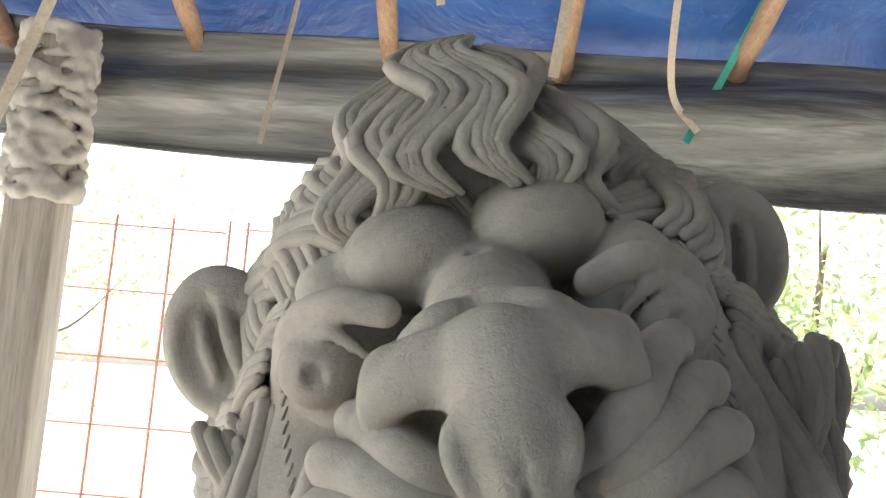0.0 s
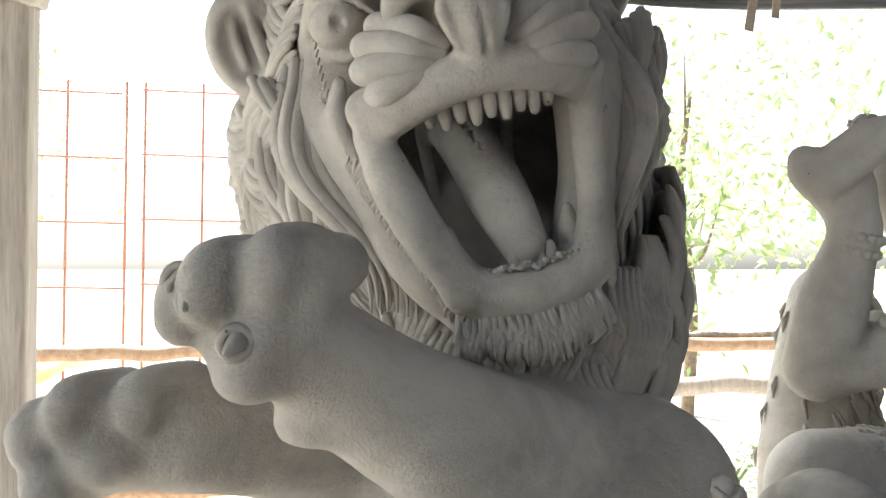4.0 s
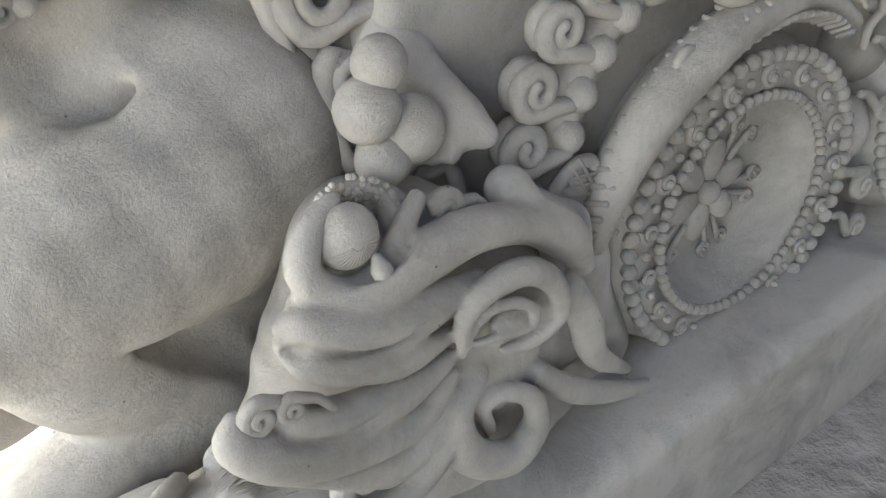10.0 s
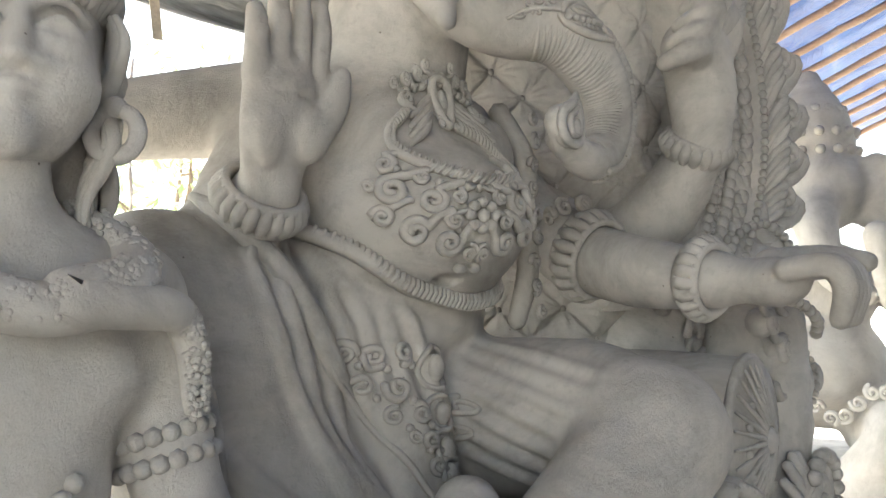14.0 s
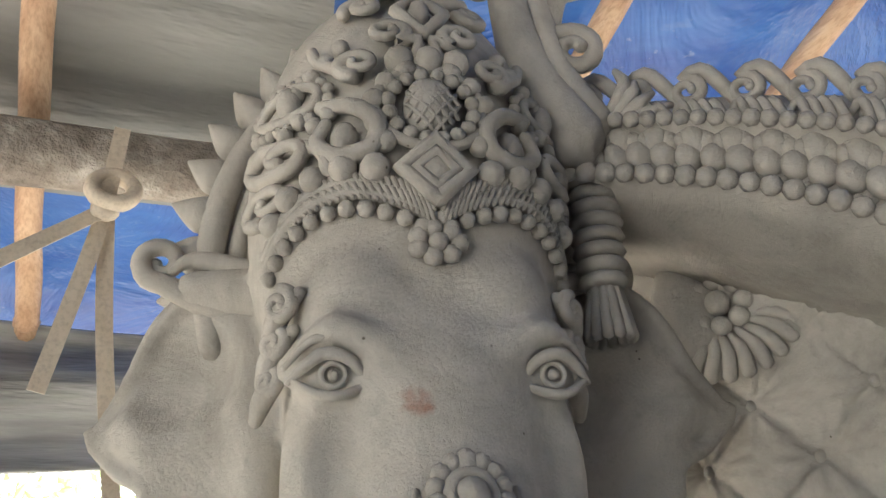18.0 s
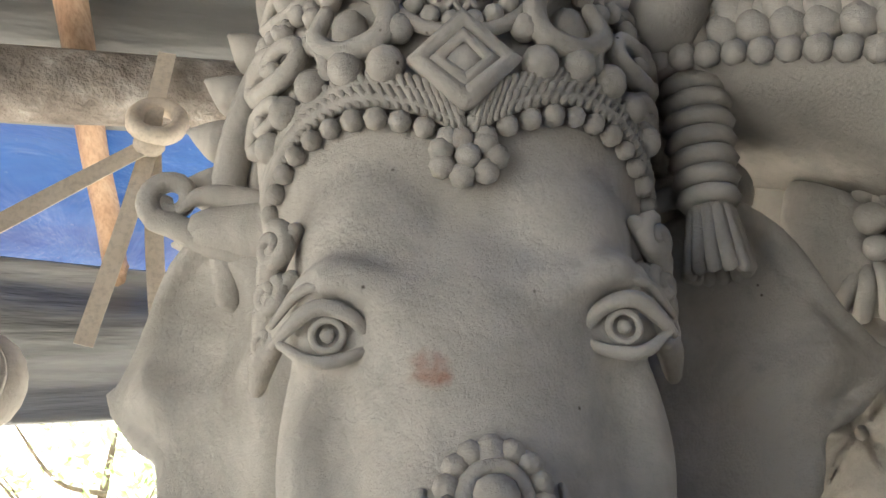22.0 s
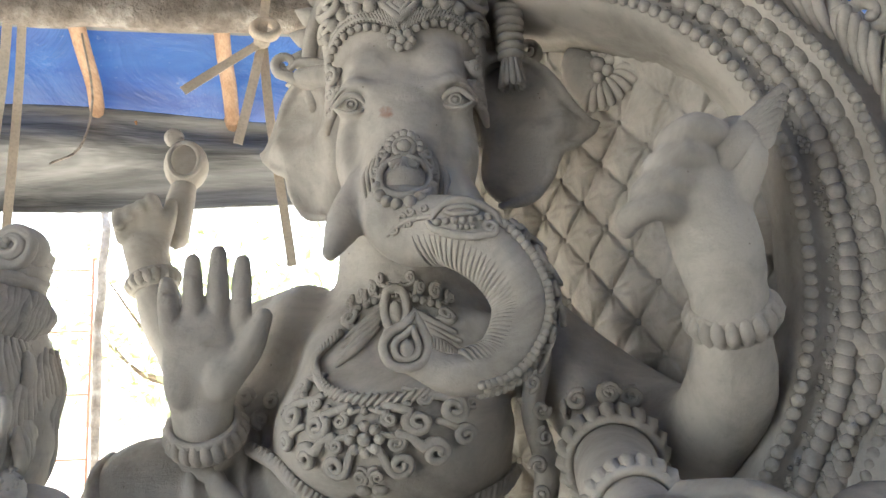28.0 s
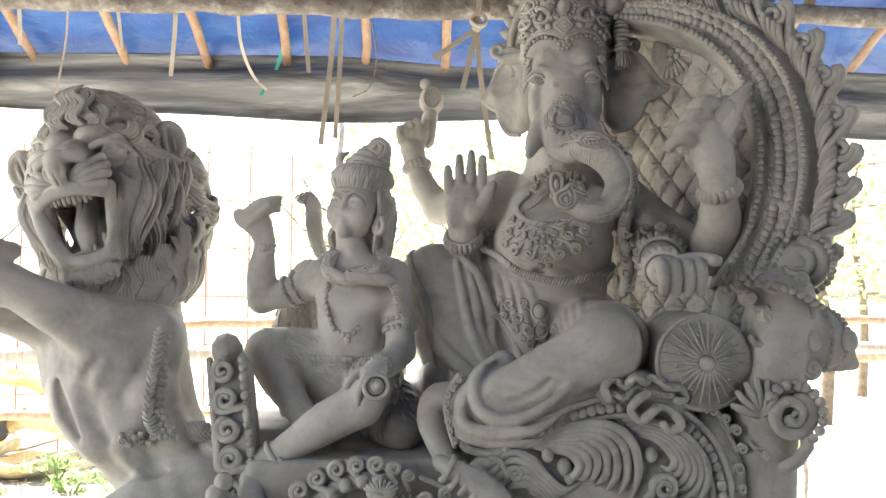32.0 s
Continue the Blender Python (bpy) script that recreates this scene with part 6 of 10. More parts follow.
    # halo behind the crown, ringed with pointed buds, and its side scrolls
    for s in (-1, 1):
        for k in range(11):
            t = math.radians(-4 + 9.5 * k)
            p = gh(s * 0.200 * math.cos(t), -0.10, 0.17 + 0.275 * math.sin(t))
            q = gh(s * 0.250 * math.cos(t), -0.10, 0.17 + 0.340 * math.sin(t))
            f.tube([p, p * 0.62 + q * 0.38, p * 0.3 + q * 0.7, q], [0.018, 0.022, 0.014, 0.003], sides=8, step=3)
        for r0, r1, th in ((0.200, 0.265, 0.016), (0.172, 0.230, 0.010)):
            f.tube([gh(s * r0 * math.cos(t), -0.085, 0.17 + r1 * math.sin(t)) for t in np.linspace(-0.3, 1.8, 14)], th, sides=8, step=3)
        f.tube([gh(s * 0.12, -0.05, 0.135), gh(s * 0.17, -0.065, 0.145), gh(s * 0.215, -0.072, 0.150)], [0.032, 0.028, 0.02], sides=8)
        f.scroll(basis(gh(s * 0.246, -0.072, 0.180), GR * s, (0, 0, 1)), 0, 0, 0.036, 265, 1.25, 0.32, 1, stem=[(-0.12, -0.055, 1.2), (-0.075, -0.050, 1.5), (-0.035, -0.040, 1.2)], sides=9)
        f.tube([gh(s * 0.13, -0.05, 0.16), gh(s * 0.18, -0.06, 0.172), gh(s * 0.215, -0.062, 0.178), gh(s * 0.235, -0.06, 0.165)], [0.008, 0.012, 0.009, 0.004], sides=7)

    # ---- eyes
    for s in (-1, 1):
        o = gh(s * 0.092, 0.119, 0.014)
        pl = lambda a, b, d=0.0, o=o: o + GR * a * 0.84 + np.array([0, 0, b * 0.84]) + GF * (d - 4.5 * a * a)
        f.tube([pl(-0.034 * s, -0.006), pl(-0.016 * s, 0.014, 0.004), pl(0.008 * s, 0.02, 0.004), pl(0.028 * s, 0.008, 0.0), pl(0.042 * s, -0.004, -0.004)], [0.0035, 0.0055, 0.006, 0.005, 0.003], sides=6)
        f.tube([pl(-0.034 * s, -0.006), pl(-0.012 * s, -0.018, 0.002), pl(0.012 * s, -0.019, 0.002), pl(0.036 * s, -0.004, -0.002)], [0.003, 0.0045, 0.0045, 0.003], sides=6)
        f.tube(ring_pts(lambda a, b, d=0.0, pl=pl: pl(a, b, d), 0.0115, 0.001), 0.0026, sides=5, step=2)
        f.bead(pl(0, 0, 0.0), 0.005, 2)
        f.tube([pl(-0.036 * s, 0.014, 0.0), pl(-0.01 * s, 0.034, 0.004), pl(0.02 * s, 0.034, 0.0), pl(0.045 * s, 0.012, -0.008)], [0.0025, 0.004, 0.004, 0.0025], sides=5)

    # ---- brow cloth and jewel on the trunk
    def trunk(a, b, d=0.0):
        p = gh(a * 0.76, 0.5, -0.053 + (b + 0.02) * 0.8)
        return surface(tree, p, -GF, d)
    for r, cz, th in ((0.0, -0.035, 0.012), (0.021, -0.062, 0.006)):
        if r == 0:
            f.bead(trunk(0, cz, 0.002), (0.010, 0.008, 0.014), 3)
        else:
            f.tube([trunk(r * math.cos(t), cz + r * math.sin(t), 0.004) for t in np.linspace(0, 6.283, 15)], th, sides=6, step=2)
    f.bead(trunk(0, -0.062, 0.002), 0.014, 3)
    for k in range(9):
        t = math.radians(-10 + 200 * k / 8)
        f.bead(trunk(0.034 * math.cos(t), -0.062 + 0.033 * math.sin(t), 0.003), 0.0085, 2)
    for s in (-1, 1):
        f.scroll(lambda a, b, d=0.0, s=s: trunk(s * 0.047 + a, -0.078 + b, 0.004 + d), 0, 0, 0.016, 200, 1.2, 0.34, s)
        f.scroll(lambda a, b, d=0.0, s=s: trunk(s * 0.064 + a, -0.125 + b, 0.004 + d), 0, 0, 0.016, 90, 1.2, 0.34, s, stem=[(-0.03 * s, 0.045), (-0.012 * s, 0.02)])
        f.tube([trunk(s * a, b, 0.003) for a, b in ((0.01, -0.088), (0.035, -0.10), (0.052, -0.13), (0.045, -0.165), (0.02, -0.185), (0.0, -0.19))], 0.007, sides=6)
        f.line_beads([trunk(s * a, b, 0.004) for a, b in ((0.058, -0.15), (0.052, -0.18), (0.028, -0.205), (0.002, -0.212))], 0.0105, 2.0, 3)
        for k in range(4):
            f.tube([trunk(s * (0.05 + 0.011 * k), -0.055 - 0.014 * k, 0.001), trunk(s * (0.058 + 0.011 * k), -0.10 - 0.012 * k, 0.003), trunk(s * (0.06 + 0.008 * k), -0.145 - 0.01 * k, 0.001)], [0.003, 0.006, 0.003], sides=5)
    for k in range(9):
        t = math.radians(200 + 140 * k / 8)
        f.tube([trunk(0.0 + 0.004 * math.cos(t), -0.09, 0.004), trunk(0.03 * math.cos(t), -0.098 + 0.03 * math.sin(t) * 0.9, 0.006)], [0.003, 0.0055], sides=5, step=2)
    f.bead(trunk(0, -0.148, -0.004), (0.03, 0.012, 0.026), 5)
    # ---- ridges and jewels along the trunk
    line = spline([(1.647, 0.63, 1.950), (1.658, 0.565, 1.895), (1.715, 0.50, 1.875), (1.775, 0.465, 1.82), (1.80, 0.455, 1.75), (1.765, 0.45, 1.68), (1.695, 0.445, 1.655)], 10)
    rad = np.interp(np.linspace(0, 1, len(line)), [0, 0.17, 0.33, 0.5, 0.67, 0.83, 1], [0.072, 0.060, 0.054, 0.050, 0.045, 0.038, 0.03])
    tan = np.gradient(line, axis=0)
    for i in range(15, len(line) - 3):
        w = unit(tan[i])
        u = unit(np.cross(w, (0, -1, 0)))
        v = np.cross(u, w)
        if v[1] > 0:
            v = -v
        # u points away from the outer curve on one side, v towards the viewer
        for a0, a1 in ((25, 108),):
            f.tube([line[i] + (rad[i] - 0.001) * (math.cos(math.radians(a)) * v + math.sin(math.radians(a)) * u) + w * 0.010 * math.sin(math.radians(a)) for a in np.linspace(a0, a1, 7)], [0.001, 0.0028, 0.0038, 0.0042, 0.0042, 0.0036, 0.002], sides=5, step=2)
        for a, r in ((-40, 0.0095), (-62, 0.0075), (-85, 0.0095)):
            if i > 26 and (i % 2 == 0 or r > 0.009):
                q = math.radians(a)
                f.bead(line[i] + (rad[i] + 0.002) * (math.cos(q) * v + math.sin(q) * u), r * (0.65 + 0.35 * rad[i] / 0.058), 2)
    for i in (28, 33, 38, 44):
        w = unit(tan[i])
        u = unit(np.cross(w, (0, -1, 0)))
        v = np.cross(u, w)
        v = -v if v[1] > 0 else v
        q = math.radians(-62)
        n = math.cos(q) * v + math.sin(q) * u
        side = np.cross(w, n)
        o = line[i] + rad[i] * n
        f.scroll(lambda a, b, d=0.0, o=o, w=w, side=side, n=n: o + a * w + b * side + d * n, 0, 0, 0.024, 20, 1.3, 0.3, 1 if i % 2 else -1, stem=[(0.05, -0.012), (0.025, -0.018)], lift=0.004)
    # a large rolled leaf with a row of pearls where the trunk bends, and a spray towards the brow jewel
    def bend(x, z, d=0.0):
        return surface(tree, (x, 0.30, z), (0, 1, 0), d)
    f.scroll(lambda a, b, d=0.0: bend(1.749 + a, 1.866 + b, 0.004 + d), 0, 0, 0.018, 235, 1.3, 0.3, 1, stem=[(-0.083, 0.018, 0.7), (-0.075, 0.006, 1.1), (-0.05, -0.006, 1.3), (-0.025, -0.012, 1.2)], sides=8)
    f.tube([bend(x, z, 0.004) for x, z in ((1.672, 1.89), (1.682, 1.904), (1.70, 1.914), (1.722, 1.914), (1.745, 1.906), (1.763, 1.89), (1.768, 1.872))], [0.004, 0.006, 0.008, 0.009, 0.008, 0.007, 0.005], sides=7)
    f.tube([bend(x, z, 0.003) for x, z in ((1.69, 1.898), (1.70, 1.904), (1.716, 1.905), (1.732, 1.90), (1.736, 1.893), (1.716, 1.892), (1.697, 1.893), (1.69, 1.898))], 0.0042, sides=6)
    f.line_beads([bend(x, z, 0.003) for x, z in ((1.674, 1.882), (1.695, 1.882), (1.72, 1.881), (1.742, 1.884), (1.757, 1.886))], 0.0062, 2.0, 2)
    f.line_beads([bend(x, z, 0.002) for x, z in ((1.70, 1.872), (1.716, 1.870), (1.73, 1.870))], 0.0045, 2.0, 2)
    for x, z, r, st, w in ((1.622, 1.882, 0.009, 180, 1), (1.632, 1.899, 0.009, 90, -1), (1.645, 1.906, 0.010, 90, 1), (1.640, 1.886, 0.008, 200, -1), (1.655, 1.896, 0.009, 150, 1), (1.662, 1.908, 0.008, 60, -1)):
        f.scroll(lambda a, b, d=0.0, x=x, z=z: bend(x + a, z + b, 0.003 + d), 0, 0, r, st, 1.2, 0.34, w, sides=6)
    f.tube([bend(x, z, 0.002) for x, z in ((1.612, 1.877), (1.628, 1.888), (1.648, 1.894), (1.67, 1.893))], [0.003, 0.005, 0.005, 0.004], sides=6)
    bud = [(0.014, 0.046), (0.0, 0.030), (-0.024, 0.016), (-0.032, -0.004), (-0.022, -0.026), (0.0, -0.032), (0.022, -0.024), (0.030, 0.0), (0.024, 0.022), (0.014, 0.046)]
    f.bead((1.620, 0.442, 1.698), (0.032, 0.016, 0.034), 5)
    f.tube([(1.62 + a, 0.428 + 3.0 * a * a, 1.70 + b) for a, b in bud], [0.004] + [0.0075] * 8 + [0.004], sides=8, step=3)
    f.tube([(1.62 + 0.55 * a, 0.424, 1.698 + 0.55 * b) for a, b in bud], 0.0048, sides=7, step=3)
    f.bead((1.62, 0.424, 1.694), (0.010, 0.008, 0.014), 3)

    # ---- necklace, pendant and flower piece on chest and belly
    def chest(a, b, d=0.0):
        """Metres from the navel, to the figure's left and up."""
        t = (a - 0.025) / 0.21
        far = 0.285 if b < 0.25 else 0.225 if b < 0.30 else 0.19
        way = np.array((-math.sin(t), math.cos(t), 0))
        return surface(tree, np.array((1.65, 0.80, 1.50 + b)) - way * far, way, d)
    # twisted rope in an oval over the belly
    oval = [chest(a * 0.80 - 0.035, b + 0.008, 0.007) for a, b in ((-0.115, 0.235), (-0.158, 0.20), (-0.145, 0.166), (-0.08, 0.136), (0.01, 0.120), (0.115, 0.132), (0.185, 0.168), (0.165, 0.203), (0.10, 0.225))]
    f.tube(oval, 0.0085, sides=8, step=5)
    p = spline(oval, 7)
    for k in range(len(p) - 1):
        f.tube([p[k] + (-0.003, -0.007, -0.008), (p[k] + p[k + 1]) / 2 + (0, -0.0105, 0), p[k + 1] + (0.003, -0.007, 0.008)], 0.0032, sides=5, step=1)
    # broad collar of rolled leaves under the rope, with a flower in its middle
    mid = -0.042
    for side in (-1, 1):
        for k, (a, b, r, st, w) in enumerate(((0.128, 0.150, 0.022, 80, 1), (0.118, 0.108, 0.028, 60, -1), (0.068, 0.092, 0.026, 120, 1), (0.132, 0.068, 0.022, 0, 1), (0.090, 0.045, 0.028, 150, -1), (0.045, 0.030, 0.024, 210, 1), (0.040, 0.062, 0.016, 40, -1), (0.032, 0.098, 0.015, 90, 1), (0.078, 0.128, 0.015, 30, -1), (0.012, 0.012, 0.014, 250, -1), (0.150, 0.115, 0.014, 10, 1))):
            start = st if side > 0 else 180 - st
            f.scroll(lambda x, y, d=0.0, a=a, b=b: chest(mid + side * a + x, b + y, 0.008 + d), 0, 0, r, start, 1.45, 0.33, w * side, stem=[(-r * 1.7 * side, r * 1.1), (-r * 1.1 * side, r * 0.9)], sides=8)
        f.bead(chest(mid + side * 0.013, -0.008, 0.002), (0.014, 0.010, 0.010), 3)
    for k in range(8):
        t = 6.283 * k / 8
        f.bead(chest(mid + 0.019 * math.cos(t), 0.070 + 0.020 * math.sin(t), 0.010), 0.0092, 2)
    f.bead(chest(mid, 0.070, 0.010), (0.011, 0.010, 0.011), 3)
    for k in range(13):
        f.bead(chest(mid + 0.0185 * (k - 6), 0.112 + 0.0016 * (k - 6) ** 2 * 0.5, 0.008), 0.007, 2)
    # pendant under the throat: a drop in a frame, with feathered wings and curls
    for s in (-1, 1):
        f.tube([chest(0.01 + s * a, b, 0.008) for a, b in ((0.0, 0.318), (0.026, 0.308), (0.033, 0.275), (0.018, 0.245), (0.0, 0.232))], 0.0085, sides=7)
        f.scroll(lambda x, y, d=0.0, s=s: chest(0.01 + s * 0.03 + x, 0.235 + y, 0.008 + d), 0, 0, 0.014, 90, 1.2, 0.34, s)
        for k in range(4):
            f.tube([chest(0.01 + s * (0.034 + 0.006 * k), 0.285 - 0.012 * k, 0.004), chest(0.01 + s * (0.078 + 0.006 * k), 0.262 - 0.016 * k, 0.008), chest(0.01 + s * (0.125 + 0.002 * k), 0.235 - 0.016 * k, 0.003)], [0.005, 0.0085, 0.004], sides=7)
        for cx, cz, r, st in ((0.125, 0.268, 0.022, 200), (0.115, 0.31, 0.02, 30), (0.075, 0.318, 0.018, 120), (0.045, 0.335, 0.016, 300), (0.155, 0.30, 0.015, 90)):
            f.scroll(lambda x, y, d=0.0, s=s, cx=cx, cz=cz: chest(0.01 + s * cx + x, cz + y, 0.006 + d), 0, 0, r, st, 1.35, 0.3, s, stem=[(-r * 1.8 * s, -r * 0.6), (-r * 1.1 * s, -r * 0.9)])
        f.line_beads([chest(0.01 + s * a, b, 0.006) for a, b in ((0.05, 0.30), (0.09, 0.292), (0.13, 0.285))], 0.0075, 2.0)
    f.bead(chest(0.01, 0.272, 0.006), (0.012, 0.01, 0.024), 3)
    for k in range(10):
        t = 6.283 * k / 10
        f.bead(chest(0.01 + 0.02 * math.cos(t), 0.272 + 0.034 * math.sin(t), 0.007), 0.004, 2)
    # belt rope with its apron of scrolls
    belt = []
    for q in [(1.399, 0.780, 1.560), (1.431, 0.730, 1.529), (1.457, 0.690, 1.501), (1.492, 0.660, 1.464), (1.531, 0.640, 1.441), (1.577, 0.630, 1.429), (1.633, 0.630, 1.426), (1.697, 0.635, 1.434), (1.769, 0.650, 1.448), (1.829, 0.690, 1.468), (1.872, 0.740, 1.492)]:
        near = tree.find_nearest(Vector(q))
        belt.append(vec(near[0]) + vec(near[1]) * 0.006)
    f.tube(belt, 0.0135, sides=8, step=3)
    p = spline(belt, 5)
    for k in range(0, len(p) - 1):
        f.tube([p[k] + (0, -0.010, -0.011), p[k] * 0.5 + p[k + 1] * 0.5 + (0, -0.014, 0.0), p[k + 1] + (0, -0.010, 0.011)], 0.0045, sides=5, step=1)

    # folds of the cloth: a fall from the hip, and loops hung below the raised knee
    fold_way = np.array((0.785, 0.611, -0.103))
    falls = (((1.254, 0.982, 1.59), (1.312, 0.895, 1.517), (1.349, 0.83, 1.416), (1.366, 0.788, 1.297), (1.371, 0.762, 1.179), (1.356, 0.761, 1.062)),
             ((1.285, 0.944, 1.601), (1.34, 0.862, 1.534), (1.378, 0.797, 1.434), (1.398, 0.75, 1.314), (1.409, 0.719, 1.215), (1.407, 0.706, 1.117)),
             ((1.316, 0.905, 1.605), (1.368, 0.826, 1.532), (1.401, 0.769, 1.448), (1.418, 0.733, 1.362), (1.431, 0.703, 1.282)),
             ((1.233, 1.005, 1.562), (1.284, 0.925, 1.48), (1.315, 0.868, 1.379), (1.326, 0.834, 1.26), (1.323, 0.814, 1.123)))
    for rows, thick, sunk in [(q, 0.020, -0.005) for q in falls]:
        run = [surface(tree, np.array(q) - fold_way * 0.45, fold_way, sunk) for q in spline(np.array(rows), 4)]
        # keep only the stretch that stays on one skin
        keep = [run[0]]
        for q in run[1:]:
            if np.linalg.norm(q - keep[-1]) > 0.12:
                break
            keep.append(q)
        if len(keep) > 3:
            n = len(keep)
            f.tube(keep, [thick * (0.25 + 0.75 * math.sin(math.pi * (k + 0.4) / n) ** 0.6) for k in range(n)], sides=9, step=2)

    def apron(a, b, d=0.0):
        return surface(tree, (1.565 + a, 0.56, 1.40 + b), (0.12, 1, -0.05), d)
    for s in (-1, 1):
        for k, (a, b, r) in enumerate(((0.15, -0.022, 0.026), (0.105, -0.03, 0.026), (0.06, -0.028, 0.024), (0.125, -0.072, 0.022), (0.075, -0.08, 0.026), (0.045, -0.12, 0.022), (0.085, -0.12, 0.018), (0.035, -0.16, 0.02), (0.06, -0.155, 0.014), (0.03, -0.20, 0.018), (0.028, -0.235, 0.016))):
            if s > 0 and a > 0.055:
                continue
            w = s if k % 2 else -s
            f.scroll(lambda x, y, d=0.0, a=a, b=b: apron(s * a + x, b + y, 0.004 + d), 0, 0, r, 90 + 90 * s + 50 * k * s, 1.4, 0.29, w, sides=7)
            f.bead(apron(s * (a - 0.02), b - 0.02, 0.004), 0.007, 2)
        if s < 0:
            f.tube([apron(s * a, b, 0.005) for a, b in ((0.19, 0.0), (0.175, -0.05), (0.13, -0.095), (0.10, -0.14), (0.075, -0.19), (0.05, -0.24), (0.0, -0.262))], 0.006, sides=6)
    for b, r in ((-0.055, 0.022), (-0.125, 0.018), (-0.18, 0.02), (-0.215, 0.016)):
        f.bead(apron(0, b, 0.002), (r * 0.8, 0.012, r), 3)
        f.tube([apron(1.35 * r * math.cos(t), b + 1.5 * r * math.sin(t), 0.005) for t in np.linspace(0, 6.283, 13)], 0.005, sides=6, step=2)

    # embroidered hem above the foot
    hem = spline(np.array([(1.278, 0.430, 1.143), (1.241, 0.420, 1.084), (1.244, 0.410, 1.011), (1.264, 0.390, 0.933)]), 8)
    inner = spline(np.array([(1.312, 0.425, 1.131), (1.261, 0.410, 1.074), (1.262, 0.400, 1.001), (1.290, 0.380, 0.934)]), 8)
    f.tube(hem[::4], 0.010, sides=7)
    f.tube(inner[::4], 0.008, sides=7)
    for k in range(1, len(hem) - 1, 3):
        o, e = (hem[k] + inner[k]) / 2, inner[k] - hem[k]
        f.bead(o + (0, 0.012, 0), (0.020, 0.018, 0.020), 3)
        f.scroll(basis(o + (-0.008, -0.010, 0), unit(e), (0, 0, 1)), 0, 0, 0.015, 80 * k, 1.3, 0.32, 1 if k % 2 else -1)

    # ---- bracelets and arm bands
    def cuff(a, b, r, lobes=18, size=0.012, rim=0.008):
        a, b = vec(a), vec(b)
        w = unit(b - a)
        u = unit(np.cross(w, (0.3, 0.5, 0.81)))
        v = np.cross(w, u)
        for o in (a, b):
            f.tube([o + r * (u * math.cos(t) + v * math.sin(t)) for t in np.linspace(0, 6.283, 25)], rim, sides=6, step=1)
        for k in range(lobes):
            t = 6.283 * k / lobes
            d = u * math.cos(t) + v * math.sin(t)
            f.tube([a + d * r, (a + b) / 2 + d * (r + size * 0.5), b + d * r], [size * 0.7, size, size * 0.7], sides=6, step=2)
    cuff((1.324, 0.785, 1.578), (1.319, 0.760, 1.606), 0.057, 22)
    cuff((1.172, 1.21, 1.905), (1.165, 1.215, 1.932), 0.047, 18)
    cuff((2.113, 0.412, 1.712), (2.10, 0.395, 1.742), 0.056, 20, 0.013)
    cuff((1.903, 0.350, 1.470), (1.894, 0.318, 1.466), 0.057, 20, 0.013)
    cuff((1.975, 0.595, 1.527), (1.962, 0.55, 1.512), 0.073, 20, 0.014)
    for k in range(10):
        t = 0.9 * k
        f.scroll(basis(vec((1.975, 0.635, 1.60)) + 0.068 * np.array([math.sin(t) * 0.9, -abs(math.cos(t)) * 0.75, 0.3 * math.cos(t)]), (math.cos(t), -0.3, 0.1), (0, 0.3, 1)), 0, 0, 0.024, 70 * k, 1.3, 0.3)
        f.scroll(basis(vec((1.385, 0.86, 1.625)) + 0.068 * np.array([-math.sin(t) * 0.9, -abs(math.cos(t)) * 0.9, 0.3 * math.cos(t)]), (math.cos(t), -0.3, 0.1), (0, 0.3, 1)), 0, 0, 0.022, 70 * k, 1.3, 0.3)
    # long scarf hanging from the shoulder
    f.tube([(1.86, 0.70, 1.80), (1.885, 0.66, 1.70), (1.865, 0.655, 1.60), (1.885, 0.66, 1.50), (1.87, 0.68, 1.40)], [0.02, 0.022, 0.02, 0.022, 0.018], sides=8)
    for k in range(9):
        f.scroll(basis((1.868 + 0.01 * math.sin(k * 1.7), 0.632, 1.78 - 0.045 * k), (1, 0, 0), (0, 0, 1)), 0, 0, 0.02, 90 * k, 1.3, 0.3, 1 if k % 2 else -1)
    # what the raised hands hold: a budded mace and a knot of leaves
    f.tube([(1.215, 1.235, 2.02), (1.22, 1.245, 2.10), (1.228, 1.255, 2.15)], [0.028, 0.034, 0.03], sides=9)
    f.bead((1.232, 1.262, 2.205), (0.052, 0.045, 0.062), 5)
    f.tube([vec((1.232, 1.212, 2.205)) + np.array([0.034 * math.cos(t), 0.0, 0.042 * math.sin(t)]) for t in np.linspace(0, 6.283, 17)], 0.006, sides=6, step=2)
    f.bead((1.205, 1.25, 2.27), 0.024, 3)
    f.tube([(2.08, 0.36, 1.93), (2.11, 0.355, 1.97), (2.15, 0.36, 1.99)], [0.03, 0.045, 0.03], sides=9)
    for k in range(8):
        f.tube([(2.11, 0.33, 1.955 + 0.006 * k), (2.14 + 0.006 * k, 0.32, 1.965 + 0.012 * k), (2.165, 0.33, 1.99 + 0.014 * (k % 4))], [0.008, 0.011, 0.005], sides=6)
    ob = f.make("elephant_headed_statue", stained_clay(), (1.65, 0.75, 0.95))
    return tagged(ob, "large unpainted clay statue of a crowned elephant-headed figure seated", "statue")


def ring_pts(place, r, d=0.0, sx=1.0, sz=1.0, n=17):
    return [place(r * sx * math.cos(t), r * sz * math.sin(t), d) for t in np.linspace(0, 2 * math.pi, n)]


